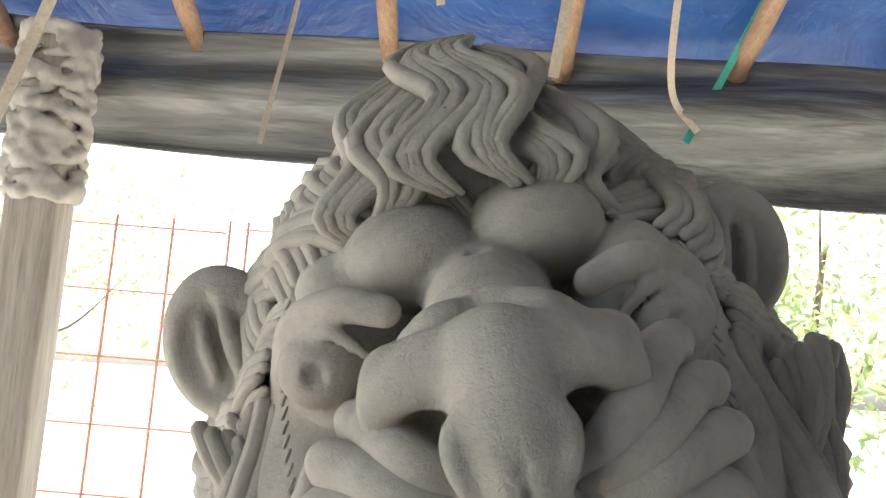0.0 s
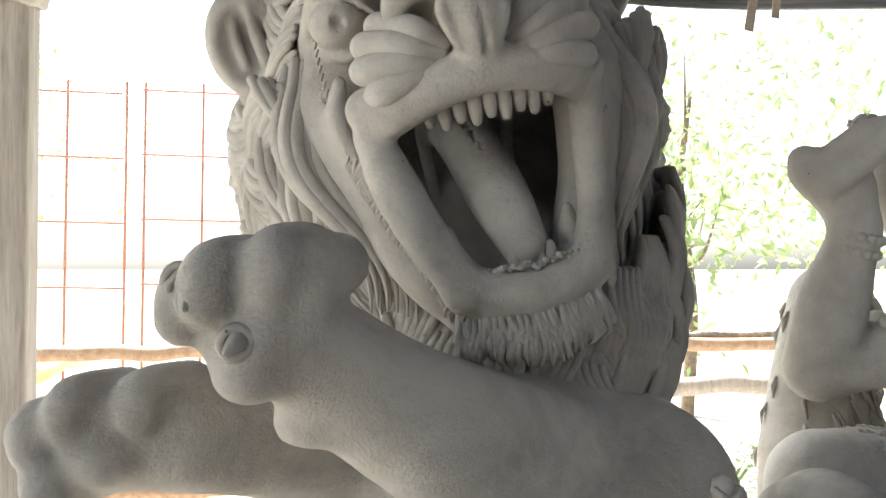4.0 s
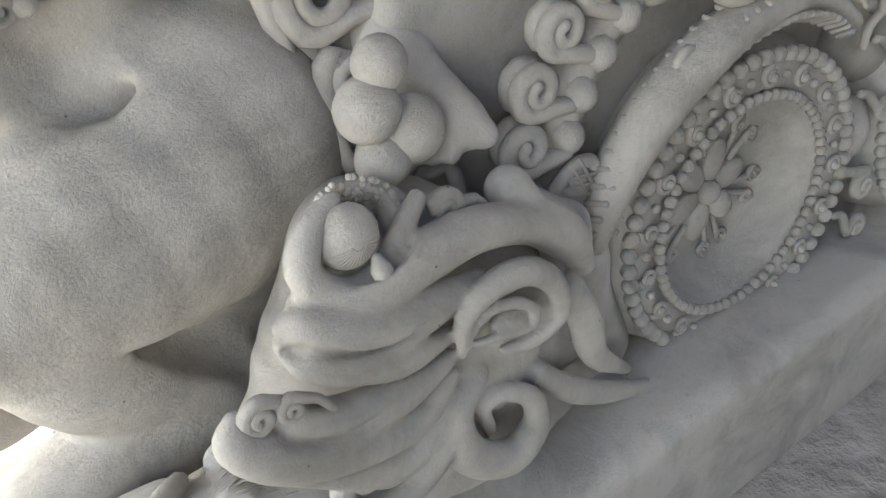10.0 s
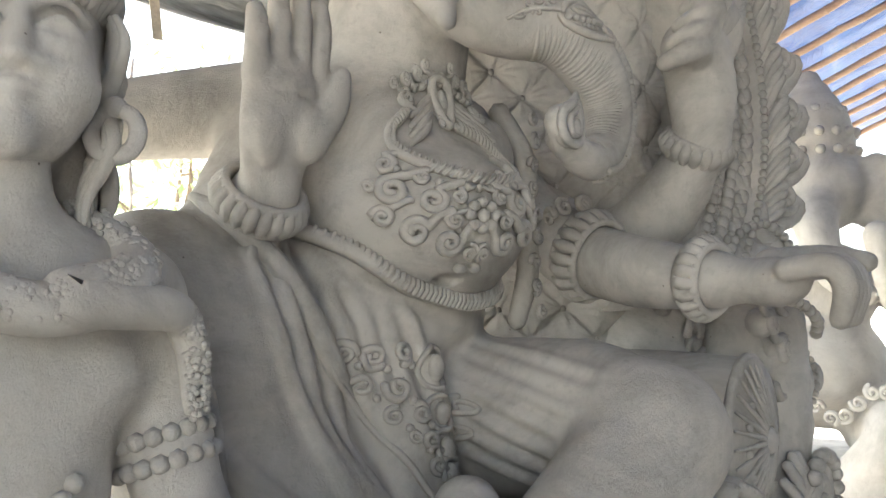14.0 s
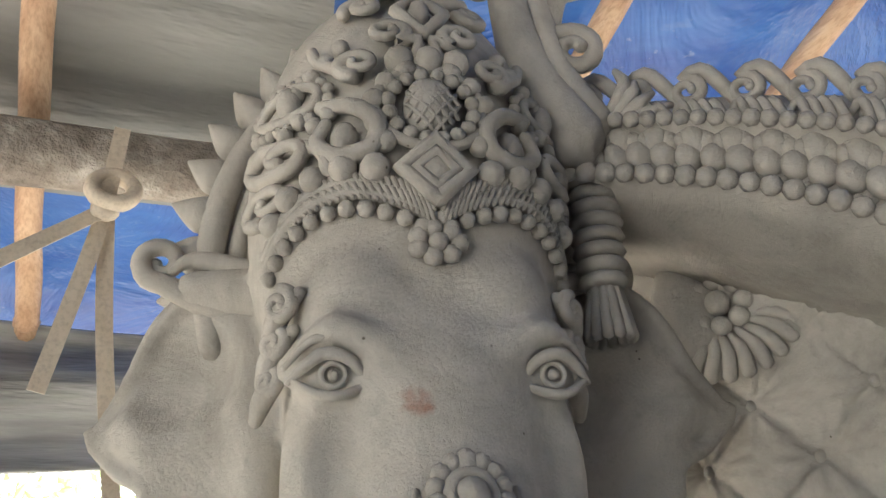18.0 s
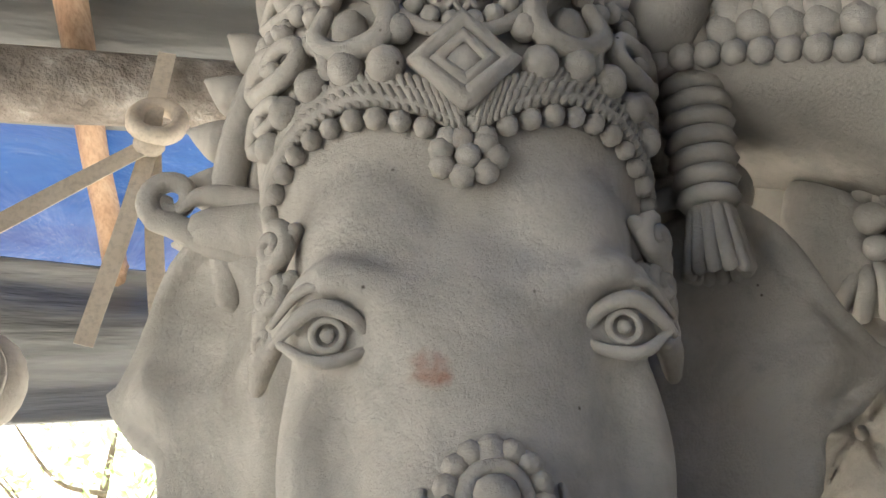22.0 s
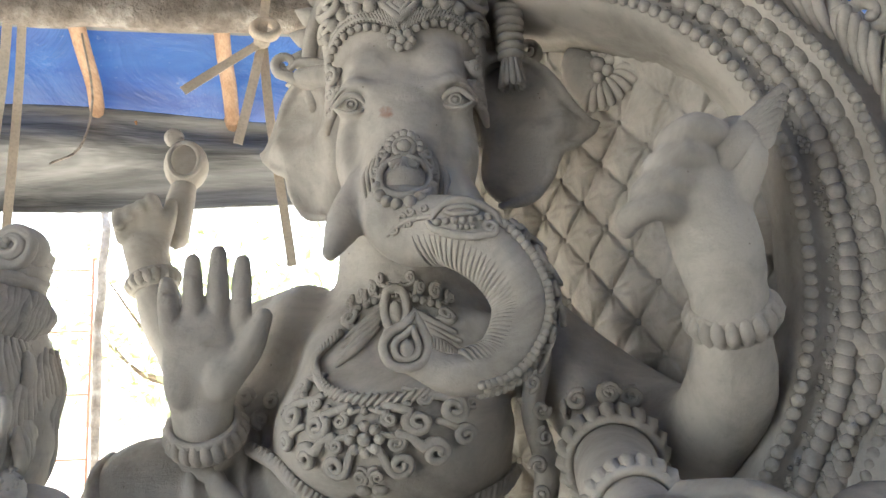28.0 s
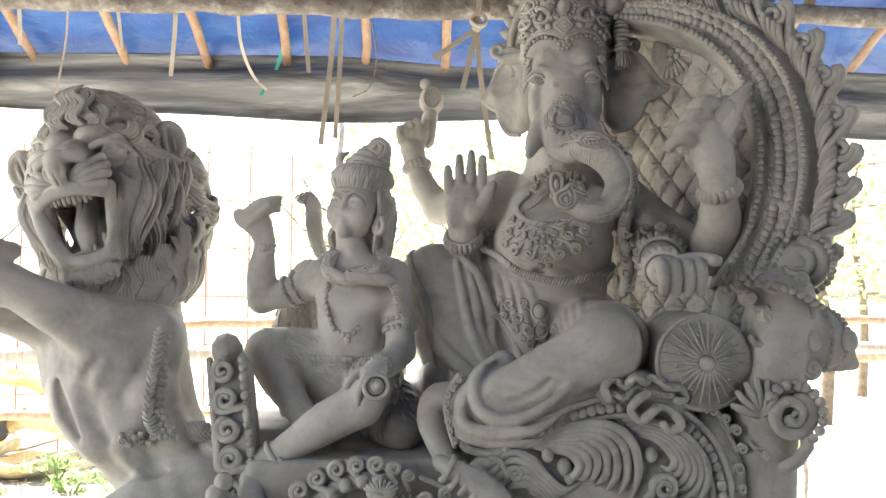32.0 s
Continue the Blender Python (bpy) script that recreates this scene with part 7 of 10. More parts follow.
def stained_clay():
    """The clay of the great figure, with one smear of red powder on its brow."""
    m = CLAY.copy()
    m.name = "dry_clay_with_red_smear"
    nt = m.node_tree
    b = nt.nodes["Principled BSDF"]
    old = b.inputs["Base Color"].links[0].from_socket
    tc = nt.nodes.new("ShaderNodeTexCoord")
    mp = nt.nodes.new("ShaderNodeMapping")
    mp.inputs["Location"].default_value = (0.020, 0.03, -1.168)
    mp.inputs["Scale"].default_value = (1.0, 0.18, 1.0)
    n = nt.nodes.new("ShaderNodeTexNoise")
    n.inputs["Scale"].default_value = 70.0
    nt.links.new(tc.outputs["Object"], mp.inputs["Vector"])
    nt.links.new(tc.outputs["Object"], n.inputs["Vector"])
    ln = nt.nodes.new("ShaderNodeVectorMath")
    ln.operation = "LENGTH"
    nt.links.new(mp.outputs["Vector"], ln.inputs[0])
    ad = nt.nodes.new("ShaderNodeMath")
    ad.operation = "MULTIPLY_ADD"
    nt.links.new(n.outputs["Fac"], ad.inputs[0])
    ad.inputs[1].default_value = 0.022
    nt.links.new(ln.outputs["Value"], ad.inputs[2])
    fac = ramp(nt, ad.outputs[0], [(0.018, (0.85, 0.85, 0.85)), (0.026, (0, 0, 0))])
    nt.links.new(mix(nt, fac, old, (0.30, 0.12, 0.07)), b.inputs["Base Color"])
    return m


elephant_figure()


# ---- throne and chariot ----
def front_y(x):
    return 0.385 - 0.06 * (x - 0.9)


def front(x, z, c=0.0):
    """The chariot's carved side: a place x along, z up, c proud of it."""
    return vec((x, front_y(x) - c, z))


def shifted(cx, cz, lift=0.0, turn=0.0):
    s, k = math.sin(math.radians(turn)), math.cos(math.radians(turn))

    def place(a, b, c=0.0):
        return front(cx + a * k - b * s, cz + a * s + b * k, c + lift)
    return place


def disc(r, n=28, sx=1.0, sz=1.0):
    return [(r * sx * math.cos(2 * math.pi * i / n), r * sz * math.sin(2 * math.pi * i / n)) for i in range(n)]


def ring_of(place, r, c=0.0, n=33, a0=0.0, a1=360.0, sx=1.0, sz=1.0):
    return [place(r * sx * math.cos(math.radians(a)), r * sz * math.sin(math.radians(a)), c) for a in np.linspace(a0, a1, n)]


THRONE = empty("throne", (1.4, 0.75, PLINTH_Z), "unpainted clay chariot throne carved with scrolls, beads and leaves", "throne")


def put(form, name, label="", parent=None):
    v = np.vstack(form.v)
    return form.make(name, CLAY, (v.min(0) + v.max(0)) / 2, parent or THRONE, label)


def put_each(form, name, per=1, label=""):
    """Every bead or curl of a form as a part of its own."""
    start = np.concatenate([[0], np.cumsum([len(v) for v in form.v])])
    for k in range(0, len(form.v), per):
        one = Form()
        for i in range(k, min(k + per, len(form.v))):
            one.add(form.v[i], form.f[i] - start[i])
        put(one, name, label)


def throne_body():
    c = Clay((0.36, 0.28, 0.2), (2.62, 1.34, 1.5), 0.012)
    c.slab((1.42, 0.83, 0.55), (0.80, 0.40, 0.335), 0.03)
    c.slab((1.70, 0.98, 1.0), (0.52, 0.26, 0.17), 0.05, 0.05)
    c.slab((1.05, 0.98, 0.98), (0.30, 0.20, 0.10), 0.05, 0.05)
    c.limb([(2.05, 0.62, 0.5), (2.12, 0.58, 0.8), (2.22, 0.55, 1.05), (2.28, 0.56, 1.4)], [0.17, 0.17, 0.15, 0.12], 0.05, smooth=3)
    c.limb([(2.0, 0.62, 0.95), (2.1, 0.7, 1.05)], [0.12, 0.14], 0.05)
    c.slab((0.64, 0.82, 0.62), (0.11, 0.26, 0.34), 0.05, 0.05)
    put(Form().clay(c), "body", "smooth chariot body under the carving")
    return Form().clay(c).tree()


BODY_SKIN = throne_body()


def wheel(cx, cz, r, name="wheel"):
    """A round medallion: flared rim, two strings of beads with rosettes between, and a hollow with a flower."""
    pl = shifted(cx, cz)
    hub = empty(name, tuple(front(cx, cz)), "", "")
    hub.parent = THRONE
    hub.location = vec(hub.location) - vec(THRONE.location)
    del_keys = [k for k in hub.keys() if k in ("label", "category")]
    for k in del_keys:
        del hub[k]

    def sub(form, nm, label=""):
        v = np.vstack(form.v)
        base = (v.min(0) + v.max(0)) / 2
        ob = form.make(nm, CLAY, base, None, label)
        ob.parent = hub
        ob.location = base - vec(THRONE.location) - vec(hub.location)
        return ob
    def each(form, nm, per=1):
        start = np.concatenate([[0], np.cumsum([len(v) for v in form.v])])
        for k in range(0, len(form.v), per):
            one = Form()
            for i in range(k, min(k + per, len(form.v))):
                one.add(form.v[i], form.f[i] - start[i])
            sub(one, nm)
    prof = [(0.0, -0.055), (0.45, -0.05), (0.62, -0.035), (0.70, 0.0), (0.74, 0.022), (0.86, 0.03), (0.97, 0.03), (1.04, 0.02), (1.10, -0.02), (1.16, -0.07)]
    n = 48
    v = np.vstack([[pl(max(q, 0.01) * r * math.cos(2 * math.pi * i / n), max(q, 0.01) * r * math.sin(2 * math.pi * i / n), d) for i in range(n)] for q, d in prof])
    i, j = np.meshgrid(np.arange(len(prof) - 1), np.arange(n), indexing="ij")
    a, b = i * n + j, i * n + (j + 1) % n
    sub(Form().add(v, np.stack([a, a + n, b + n, b], -1).reshape(-1, 4)), "dish")
    for q, size in ((1.0, 0.0125), (0.745, 0.009)):
        f = Form()
        many = int(2 * math.pi * q * r / (size * 1.95))
        for k in range(many):
            t = 2 * math.pi * k / many
            f.bead(pl(q * r * math.cos(t), q * r * math.sin(t), 0.032), size, 2)
        each(f, "bead")
    f = Form()
    many = 17
    for k in range(many):
        t = 360 * k / many
        x, z = 0.87 * r * math.cos(math.radians(t)), 0.87 * r * math.sin(math.radians(t))
        q = shifted(cx + x, cz + z, 0.03)
        f.scroll(q, 0, 0, 0.0195, t, 1.5, 0.26, lift=0.004, sides=6)
        f.bead(q(0, 0, 0.01), 0.007)
        x, z = 0.87 * r * math.cos(math.radians(t + 180 / many)), 0.87 * r * math.sin(math.radians(t + 180 / many))
        f.bead(front(cx + x, cz + z, 0.034), 0.007)
    each(f, "rosette", 4)
    f = Form()
    for k in range(6):
        t = 60 * k + 15
        q = shifted(cx + 0.22 * r * math.cos(math.radians(t)), cz + 0.22 * r * math.sin(math.radians(t)), -0.045, t)
        f.plate(q, disc(0.13 * r, 10, 1.2, 0.75), 0.012, 0.01, 0.006)
        for s in (-1, 1):
            q2 = shifted(cx + 0.47 * r * math.cos(math.radians(t + 30)), cz + 0.47 * r * math.sin(math.radians(t + 30)), -0.04, t + 30)
            f.scroll(q2, 0, s * 0.075 * r, 0.085 * r, 0 if s > 0 else 0, 1.2, 0.3, s, stem=[(-0.2 * r, s * 0.01)])
    f.bead(front(cx, cz, -0.03), (0.02, 0.016, 0.02), 3)
    sub(f, "flower")


wheel(1.13, 0.465, 0.225)
wheel(1.70, 0.50, 0.245)


def wheel_arch():
    """Rolled curls, pearls and a fluted hood over the first medallion."""
    rows = ((0.745, 0.69, 0.043), (0.762, 0.755, 0.042), (0.80, 0.812, 0.04), (0.853, 0.848, 0.037), (0.91, 0.874, 0.036), (0.968, 0.886, 0.034), (1.026, 0.888, 0.032), (1.08, 0.876, 0.03), (1.125, 0.852, 0.027))
    for x, z, r in rows:
        f = Form()
        a = math.degrees(math.atan2(z - 0.5, x - 1.05))
        f.scroll(shifted(x, z, 0.025), 0, 0, r, a + 150, 1.45, 0.31, -1, stem=[(1.5 * r * math.cos(math.radians(a + 190)), 1.5 * r * math.sin(math.radians(a + 190)))], sides=8)
        f.bead(front(x, z, 0.005), (r * 0.8, 0.02, r * 0.8), 3)
        put(f, "curl")
    f = Form()
    line = [front(*q, 0.02) for q in ((0.80, 0.66), (0.825, 0.725), (0.87, 0.785), (0.93, 0.825), (1.0, 0.84), (1.06, 0.835))]
    f.line_beads(line, 0.0235, 2.1, 3)
    put_each(f, "pearl")
    put(Form().tube([q + (0, 0.02, 0) for q in line], 0.03, sides=8), "moulding")
    f = Form()
    c0 = (1.115, 0.47)
    rows = []
    for k in range(15):
        a = math.radians(168 - 120 * k / 14)
        rows.append(front(c0[0] + 0.288 * math.cos(a), c0[1] + 0.30 * math.sin(a), 0.035 + 0.02 * math.sin(math.pi * k / 14)))
    f.tube(rows, [0.016 + 0.019 * math.sin(math.pi * min(1, k / 12 + 0.1)) for k in range(15)], sides=9, step=3)
    put(f, "hood", "fluted hood over the medallion")
    f = Form()
    for k in range(30):
        a = math.radians(164 - 112 * k / 29)
        for s in (-1, 1):
            p = front(c0[0] + (0.288 + 0.018 * s) * math.cos(a), c0[1] + (0.30 + 0.018 * s) * math.sin(a), 0.055 + 0.02 * math.sin(math.pi * k / 29))
            q = front(c0[0] + (0.288 + 0.031 * s) * math.cos(a + 0.02), c0[1] + (0.30 + 0.031 * s) * math.sin(a + 0.02), 0.042)
            f.tube([p, q], [0.0055, 0.004], sides=5, step=1)
    put_each(f, "flute")
    f = Form()
    f.scroll(shifted(0.825, 0.535, 0.04), 0, 0, 0.03, 60, 1.3, 0.33, 1)
    f.scroll(shifted(0.955, 0.74, 0.06), 0, 0, 0.027, 200, 1.3, 0.33, -1)
    f.scroll(shifted(1.17, 0.79, 0.05), 0, 0, 0.03, 0, 1.3, 0.33, 1)
    put_each(f, "hood_curl", 2)
    f = Form()
    pl = shifted(1.04, 0.815, 0.055)
    f.bead(pl(0, 0), (0.045, 0.03, 0.03), 5)
    for k in range(9):
        a = math.radians(20 + 140 * k / 8)
        f.tube([pl(0.012 * math.cos(a), 0.008 * math.sin(a), 0.028), pl(0.03 * math.cos(a), 0.02 * math.sin(a), 0.028), pl(0.05 * math.cos(a), 0.033 * math.sin(a), 0.008)], [0.004, 0.006, 0.006], sides=5, step=2)
    put(f, "shell")
    # hatched leaf beside the hood
    f = Form()
    pl = shifted(0.80, 0.60, 0.02, 55)
    f.plate(pl, disc(0.055, 18, 1.0, 0.55), 0.014, 0.02, 0.008)
    f.tube([pl(*q, 0.014) for q in disc(0.058, 14, 1.0, 0.58)] + [pl(0.058, 0, 0.014)], 0.009, sides=6, step=2)
    for k in range(-3, 4):
        f.tube([pl(0.014 * k - 0.012, -0.024, 0.02), pl(0.014 * k + 0.012, 0.024, 0.02)], 0.0028, sides=4, step=1)
        f.tube([pl(0.014 * k + 0.012, -0.024, 0.02), pl(0.014 * k - 0.012, 0.024, 0.02)], 0.0028, sides=4, step=1)
    f.scroll(shifted(0.775, 0.535, 0.03), 0, 0, 0.03, 120, 1.3, 0.33, 1)
    put(f, "hatched_leaf")
    # a bound bud hanging between the two medallions, and the leaves round it
    f = Form()
    f.tube([front(1.21, 0.90, 0.03), front(1.26, 0.875, 0.05), front(1.33, 0.835, 0.055), front(1.385, 0.785, 0.05), front(1.40, 0.73, 0.035)], [0.022, 0.032, 0.04, 0.042, 0.012], sides=10)
    for t in (0.15, 0.3, 0.45, 0.6):
        p = front(1.21 + 0.19 * t * 0.95, 0.90 - 0.13 * t, 0.04)
        f.tube([p + 0.04 * np.array([math.sin(a) * 0.5, -math.cos(a), math.sin(a) * 0.85]) for a in np.linspace(-1.6, 1.6, 9)], 0.009, sides=6, step=2)
    put(f, "bud")
    for x, z, r, st, w in ((1.235, 0.80, 0.034, 30, 1), (1.44, 0.86, 0.034, 200, -1), (1.50, 0.82, 0.03, 90, 1), (1.43, 0.70, 0.038, 40, 1), (1.455, 0.60, 0.032, 130, -1), (1.44, 0.52, 0.03, 300, 1), (1.425, 0.39, 0.034, 60, 1), (1.43, 0.31, 0.03, 200, -1)):
        f = Form()
        f.scroll(shifted(x, z, 0.03), 0, 0, r, st, 1.35, 0.31, w, stem=[(-r * 2.2, r * 1.5), (-r * 1.4, r * 1.2)])
        put(f, "leaf_scroll")
    f = Form()
    f.bead(front(1.405, 0.49, 0.0), (0.03, 0.035, 0.055), 5)
    put(f, "boss")


wheel_arch()


def fan():
    """The great fan of acanthus over the second medallion, framed by a string of beads."""
    outline = [(1.40, 0.93), (1.452, 0.959), (1.535, 0.993), (1.618, 1.028), (1.692, 1.049), (1.766, 1.056), (1.86, 1.045), (1.947, 1.005), (2.009, 0.944), (2.043, 0.871), (2.058, 0.789), (2.05, 0.70), (2.04, 0.58), (2.03, 0.45)]
    c = Clay((1.2, 0.2, 0.24), (2.25, 0.62, 1.25), 0.01)
    for x, z in outline:
        c.limb([front(x, z, -0.045), front(1.70 + 0.1 * (x - 1.7), 0.62, -0.05)], [0.05, 0.06], 0.03)
    for x, z in ((1.36, 0.84), (1.40, 0.78), (1.45, 0.72), (1.46, 0.6)):
        c.limb([front(x, z, -0.05), front(1.6, 0.6, -0.05)], [0.06, 0.06], 0.03)
    c.limb([front(1.72, 1.09, -0.02), front(1.82, 1.11, -0.02), front(1.93, 1.06, -0.02)], [0.05, 0.06, 0.05], 0.03)
    c.limb([front(2.05, 1.0, -0.045), front(2.10, 0.85, -0.045), front(2.10, 0.6, -0.045)], [0.05, 0.055, 0.055], 0.03)
    put(Form().clay(c), "fan_ground")
    for rows in ([(1.40, 0.93), (1.452, 0.959), (1.535, 0.993), (1.618, 1.028), (1.692, 1.049), (1.766, 1.056)], [(1.947, 1.005), (2.009, 0.944), (2.043, 0.871), (2.058, 0.789), (2.05, 0.70), (2.04, 0.58)]):
        put_each(Form().line_beads([front(x, z, 0.018) for x, z in rows], 0.0165, 1.75, 3), "bead")
    for grow, r in ((0.028, 0.011), (-0.026, 0.010)):
        f = Form()
        p = spline(np.array(outline), 3)
        t = np.gradient(p, axis=0)
        t /= np.linalg.norm(t, axis=1)[:, None]
        f.tube([front(q[0] - grow * w[1], q[1] + grow * w[0], 0.014) for q, w in zip(p, t)], r, sides=7, step=2)
        put(f, "band_moulding")

    def leaves(outer, inner, many, r, lift=0.008):
        """Nested leaf ribs that pass from an outer to an inner line, each with a fine groove beside it."""
        o, i = np.array(outer), np.array(inner)
        for k in range(many):
            q = k / (many - 1)
            rows = o + (i - o) * q
            f = Form()
            c0 = (0.0, 0.012, 0.022, 0.024, 0.018, 0.004)
            f.tube([front(x, z, lift + h) for (x, z), h in zip(rows, c0)], [r * 0.55, r * 0.85, r, r, r * 0.8, r * 0.35], sides=9, step=6)
            half = rows + (i - o) / (many - 1) * 0.5
            if k < many - 1:
                f.tube([front(x, z, lift - 0.004 + h * 0.6) for (x, z), h in zip(half, c0)], [r * 0.3, r * 0.5, r * 0.55, r * 0.55, r * 0.4, r * 0.2], sides=6, step=5)
            put(f, "leaf")
    leaves([(1.46, 0.945), (1.572, 0.993), (1.70, 1.007), (1.781, 0.96), (1.805, 0.868), (1.789, 0.787)], [(1.533, 0.925), (1.579, 0.929), (1.615, 0.914), (1.63, 0.882), (1.608, 0.851), (1.577, 0.863)], 7, 0.0155)
    leaves([(1.756, 1.029), (1.865, 1.017), (1.955, 0.964), (2.007, 0.881), (1.994, 0.80), (1.947, 0.76)], [(1.818, 0.968), (1.854, 0.967), (1.89, 0.939), (1.912, 0.902), (1.901, 0.875), (1.879, 0.88)], 6, 0.0135)
    leaves([(1.353, 0.875), (1.423, 0.922), (1.486, 0.905), (1.531, 0.853), (1.584, 0.815), (1.63, 0.832)], [(1.383, 0.78), (1.429, 0.824), (1.475, 0.832), (1.511, 0.813), (1.529, 0.785), (1.515, 0.767)], 5, 0.0135)
    leaves([(1.985, 0.74), (2.02, 0.68), (2.02, 0.6), (2.0, 0.52), (2.01, 0.45), (2.02, 0.40)], [(1.93, 0.72), (1.965, 0.66), (1.98, 0.6), (1.985, 0.5), (1.98, 0.43), (1.99, 0.36)], 3, 0.012)
    for x, z, r, st, w in ((1.881, 0.821, 0.052, 200, -1), (1.874, 0.745, 0.036, 60, 1), (1.36, 0.789, 0.032, 100, -1), (1.457, 0.842, 0.024, 300, 1), (1.40, 0.70, 0.03, 30, 1), (1.93, 0.77, 0.026, 200, -1), (1.825, 0.75, 0.022, 0, 1)):
        f = Form()
        f.scroll(shifted(x, z, 0.03), 0, 0, r, st, 1.6, 0.27, w, stem=[(-r * 1.4, -r * 1.9), (-r * 1.25, -r * 0.9)], sides=8)
        f.bead(front(x, z, 0.012), (r * 0.75, 0.016, r * 0.75), 3)
        put(f, "volute")
    for x, z, r in ((1.586, 0.882, 0.022), (1.844, 0.917, 0.02), (1.537, 0.914, 0.018), (1.60, 0.845, 0.014)):
        put(Form().bead(front(x, z, 0.02), (r, 0.02, r * 1.2), 5), "bud")
    # ruffled ribbon on top
    for rows, r in (([(1.715, 1.085), (1.70, 1.12), (1.735, 1.145), (1.765, 1.12), (1.79, 1.15), (1.825, 1.13), (1.85, 1.145), (1.89, 1.12), (1.93, 1.115), (1.945, 1.085), (1.91, 1.08)], 0.0125), ([(1.83, 1.10), (1.80, 1.085), (1.785, 1.05), (1.81, 1.02), (1.84, 1.045), (1.87, 1.06), (1.905, 1.045), (1.925, 1.01), (1.90, 0.99), (1.88, 1.01)], 0.014), ([(1.73, 1.10), (1.76, 1.09), (1.80, 1.115), (1.85, 1.10), (1.90, 1.095)], 0.010)):
        f = Form()
        f.tube([front(x, z, 0.04 + 0.012 * math.sin(i * 2.0)) for i, (x, z) in enumerate(rows)], r, sides=8, step=5, flat=((0, 1, 0), 1.5))
        f.line_beads([front(x, z + 0.002, 0.056 + 0.012 * math.sin(i * 2.0)) for i, (x, z) in enumerate(rows)], 0.0042, 2.2)
        put(f, "ruffle")
    # small scrolls along the outer edge and hanging strings of pearls
    for x, z, r in ((1.985, 1.075, 0.022), (2.036, 1.044, 0.024), (2.075, 1.02, 0.02), (2.103, 0.985, 0.024), (2.122, 0.93, 0.024), (2.112, 0.87, 0.024), (2.118, 0.81, 0.024), (2.12, 0.745, 0.024), (2.12, 0.68, 0.022), (2.12, 0.61, 0.022), (2.11, 0.54, 0.022), (2.11, 0.47, 0.022)):
        f = Form()
        f.scroll(shifted(x, z, 0.01), 0, 0, r, 200, 1.3, 0.3, -1, stem=[(-0.06, 0.075), (-0.035, 0.03)])
        put(f, "edge_scroll")
    for x in (2.150, 2.178):
        put_each(Form().line_beads([front(x, 1.0, -0.015), front(x + 0.008, 0.85, -0.015), front(x, 0.5, -0.015)], 0.0135, 1.9, 2), "pearl")


fan()


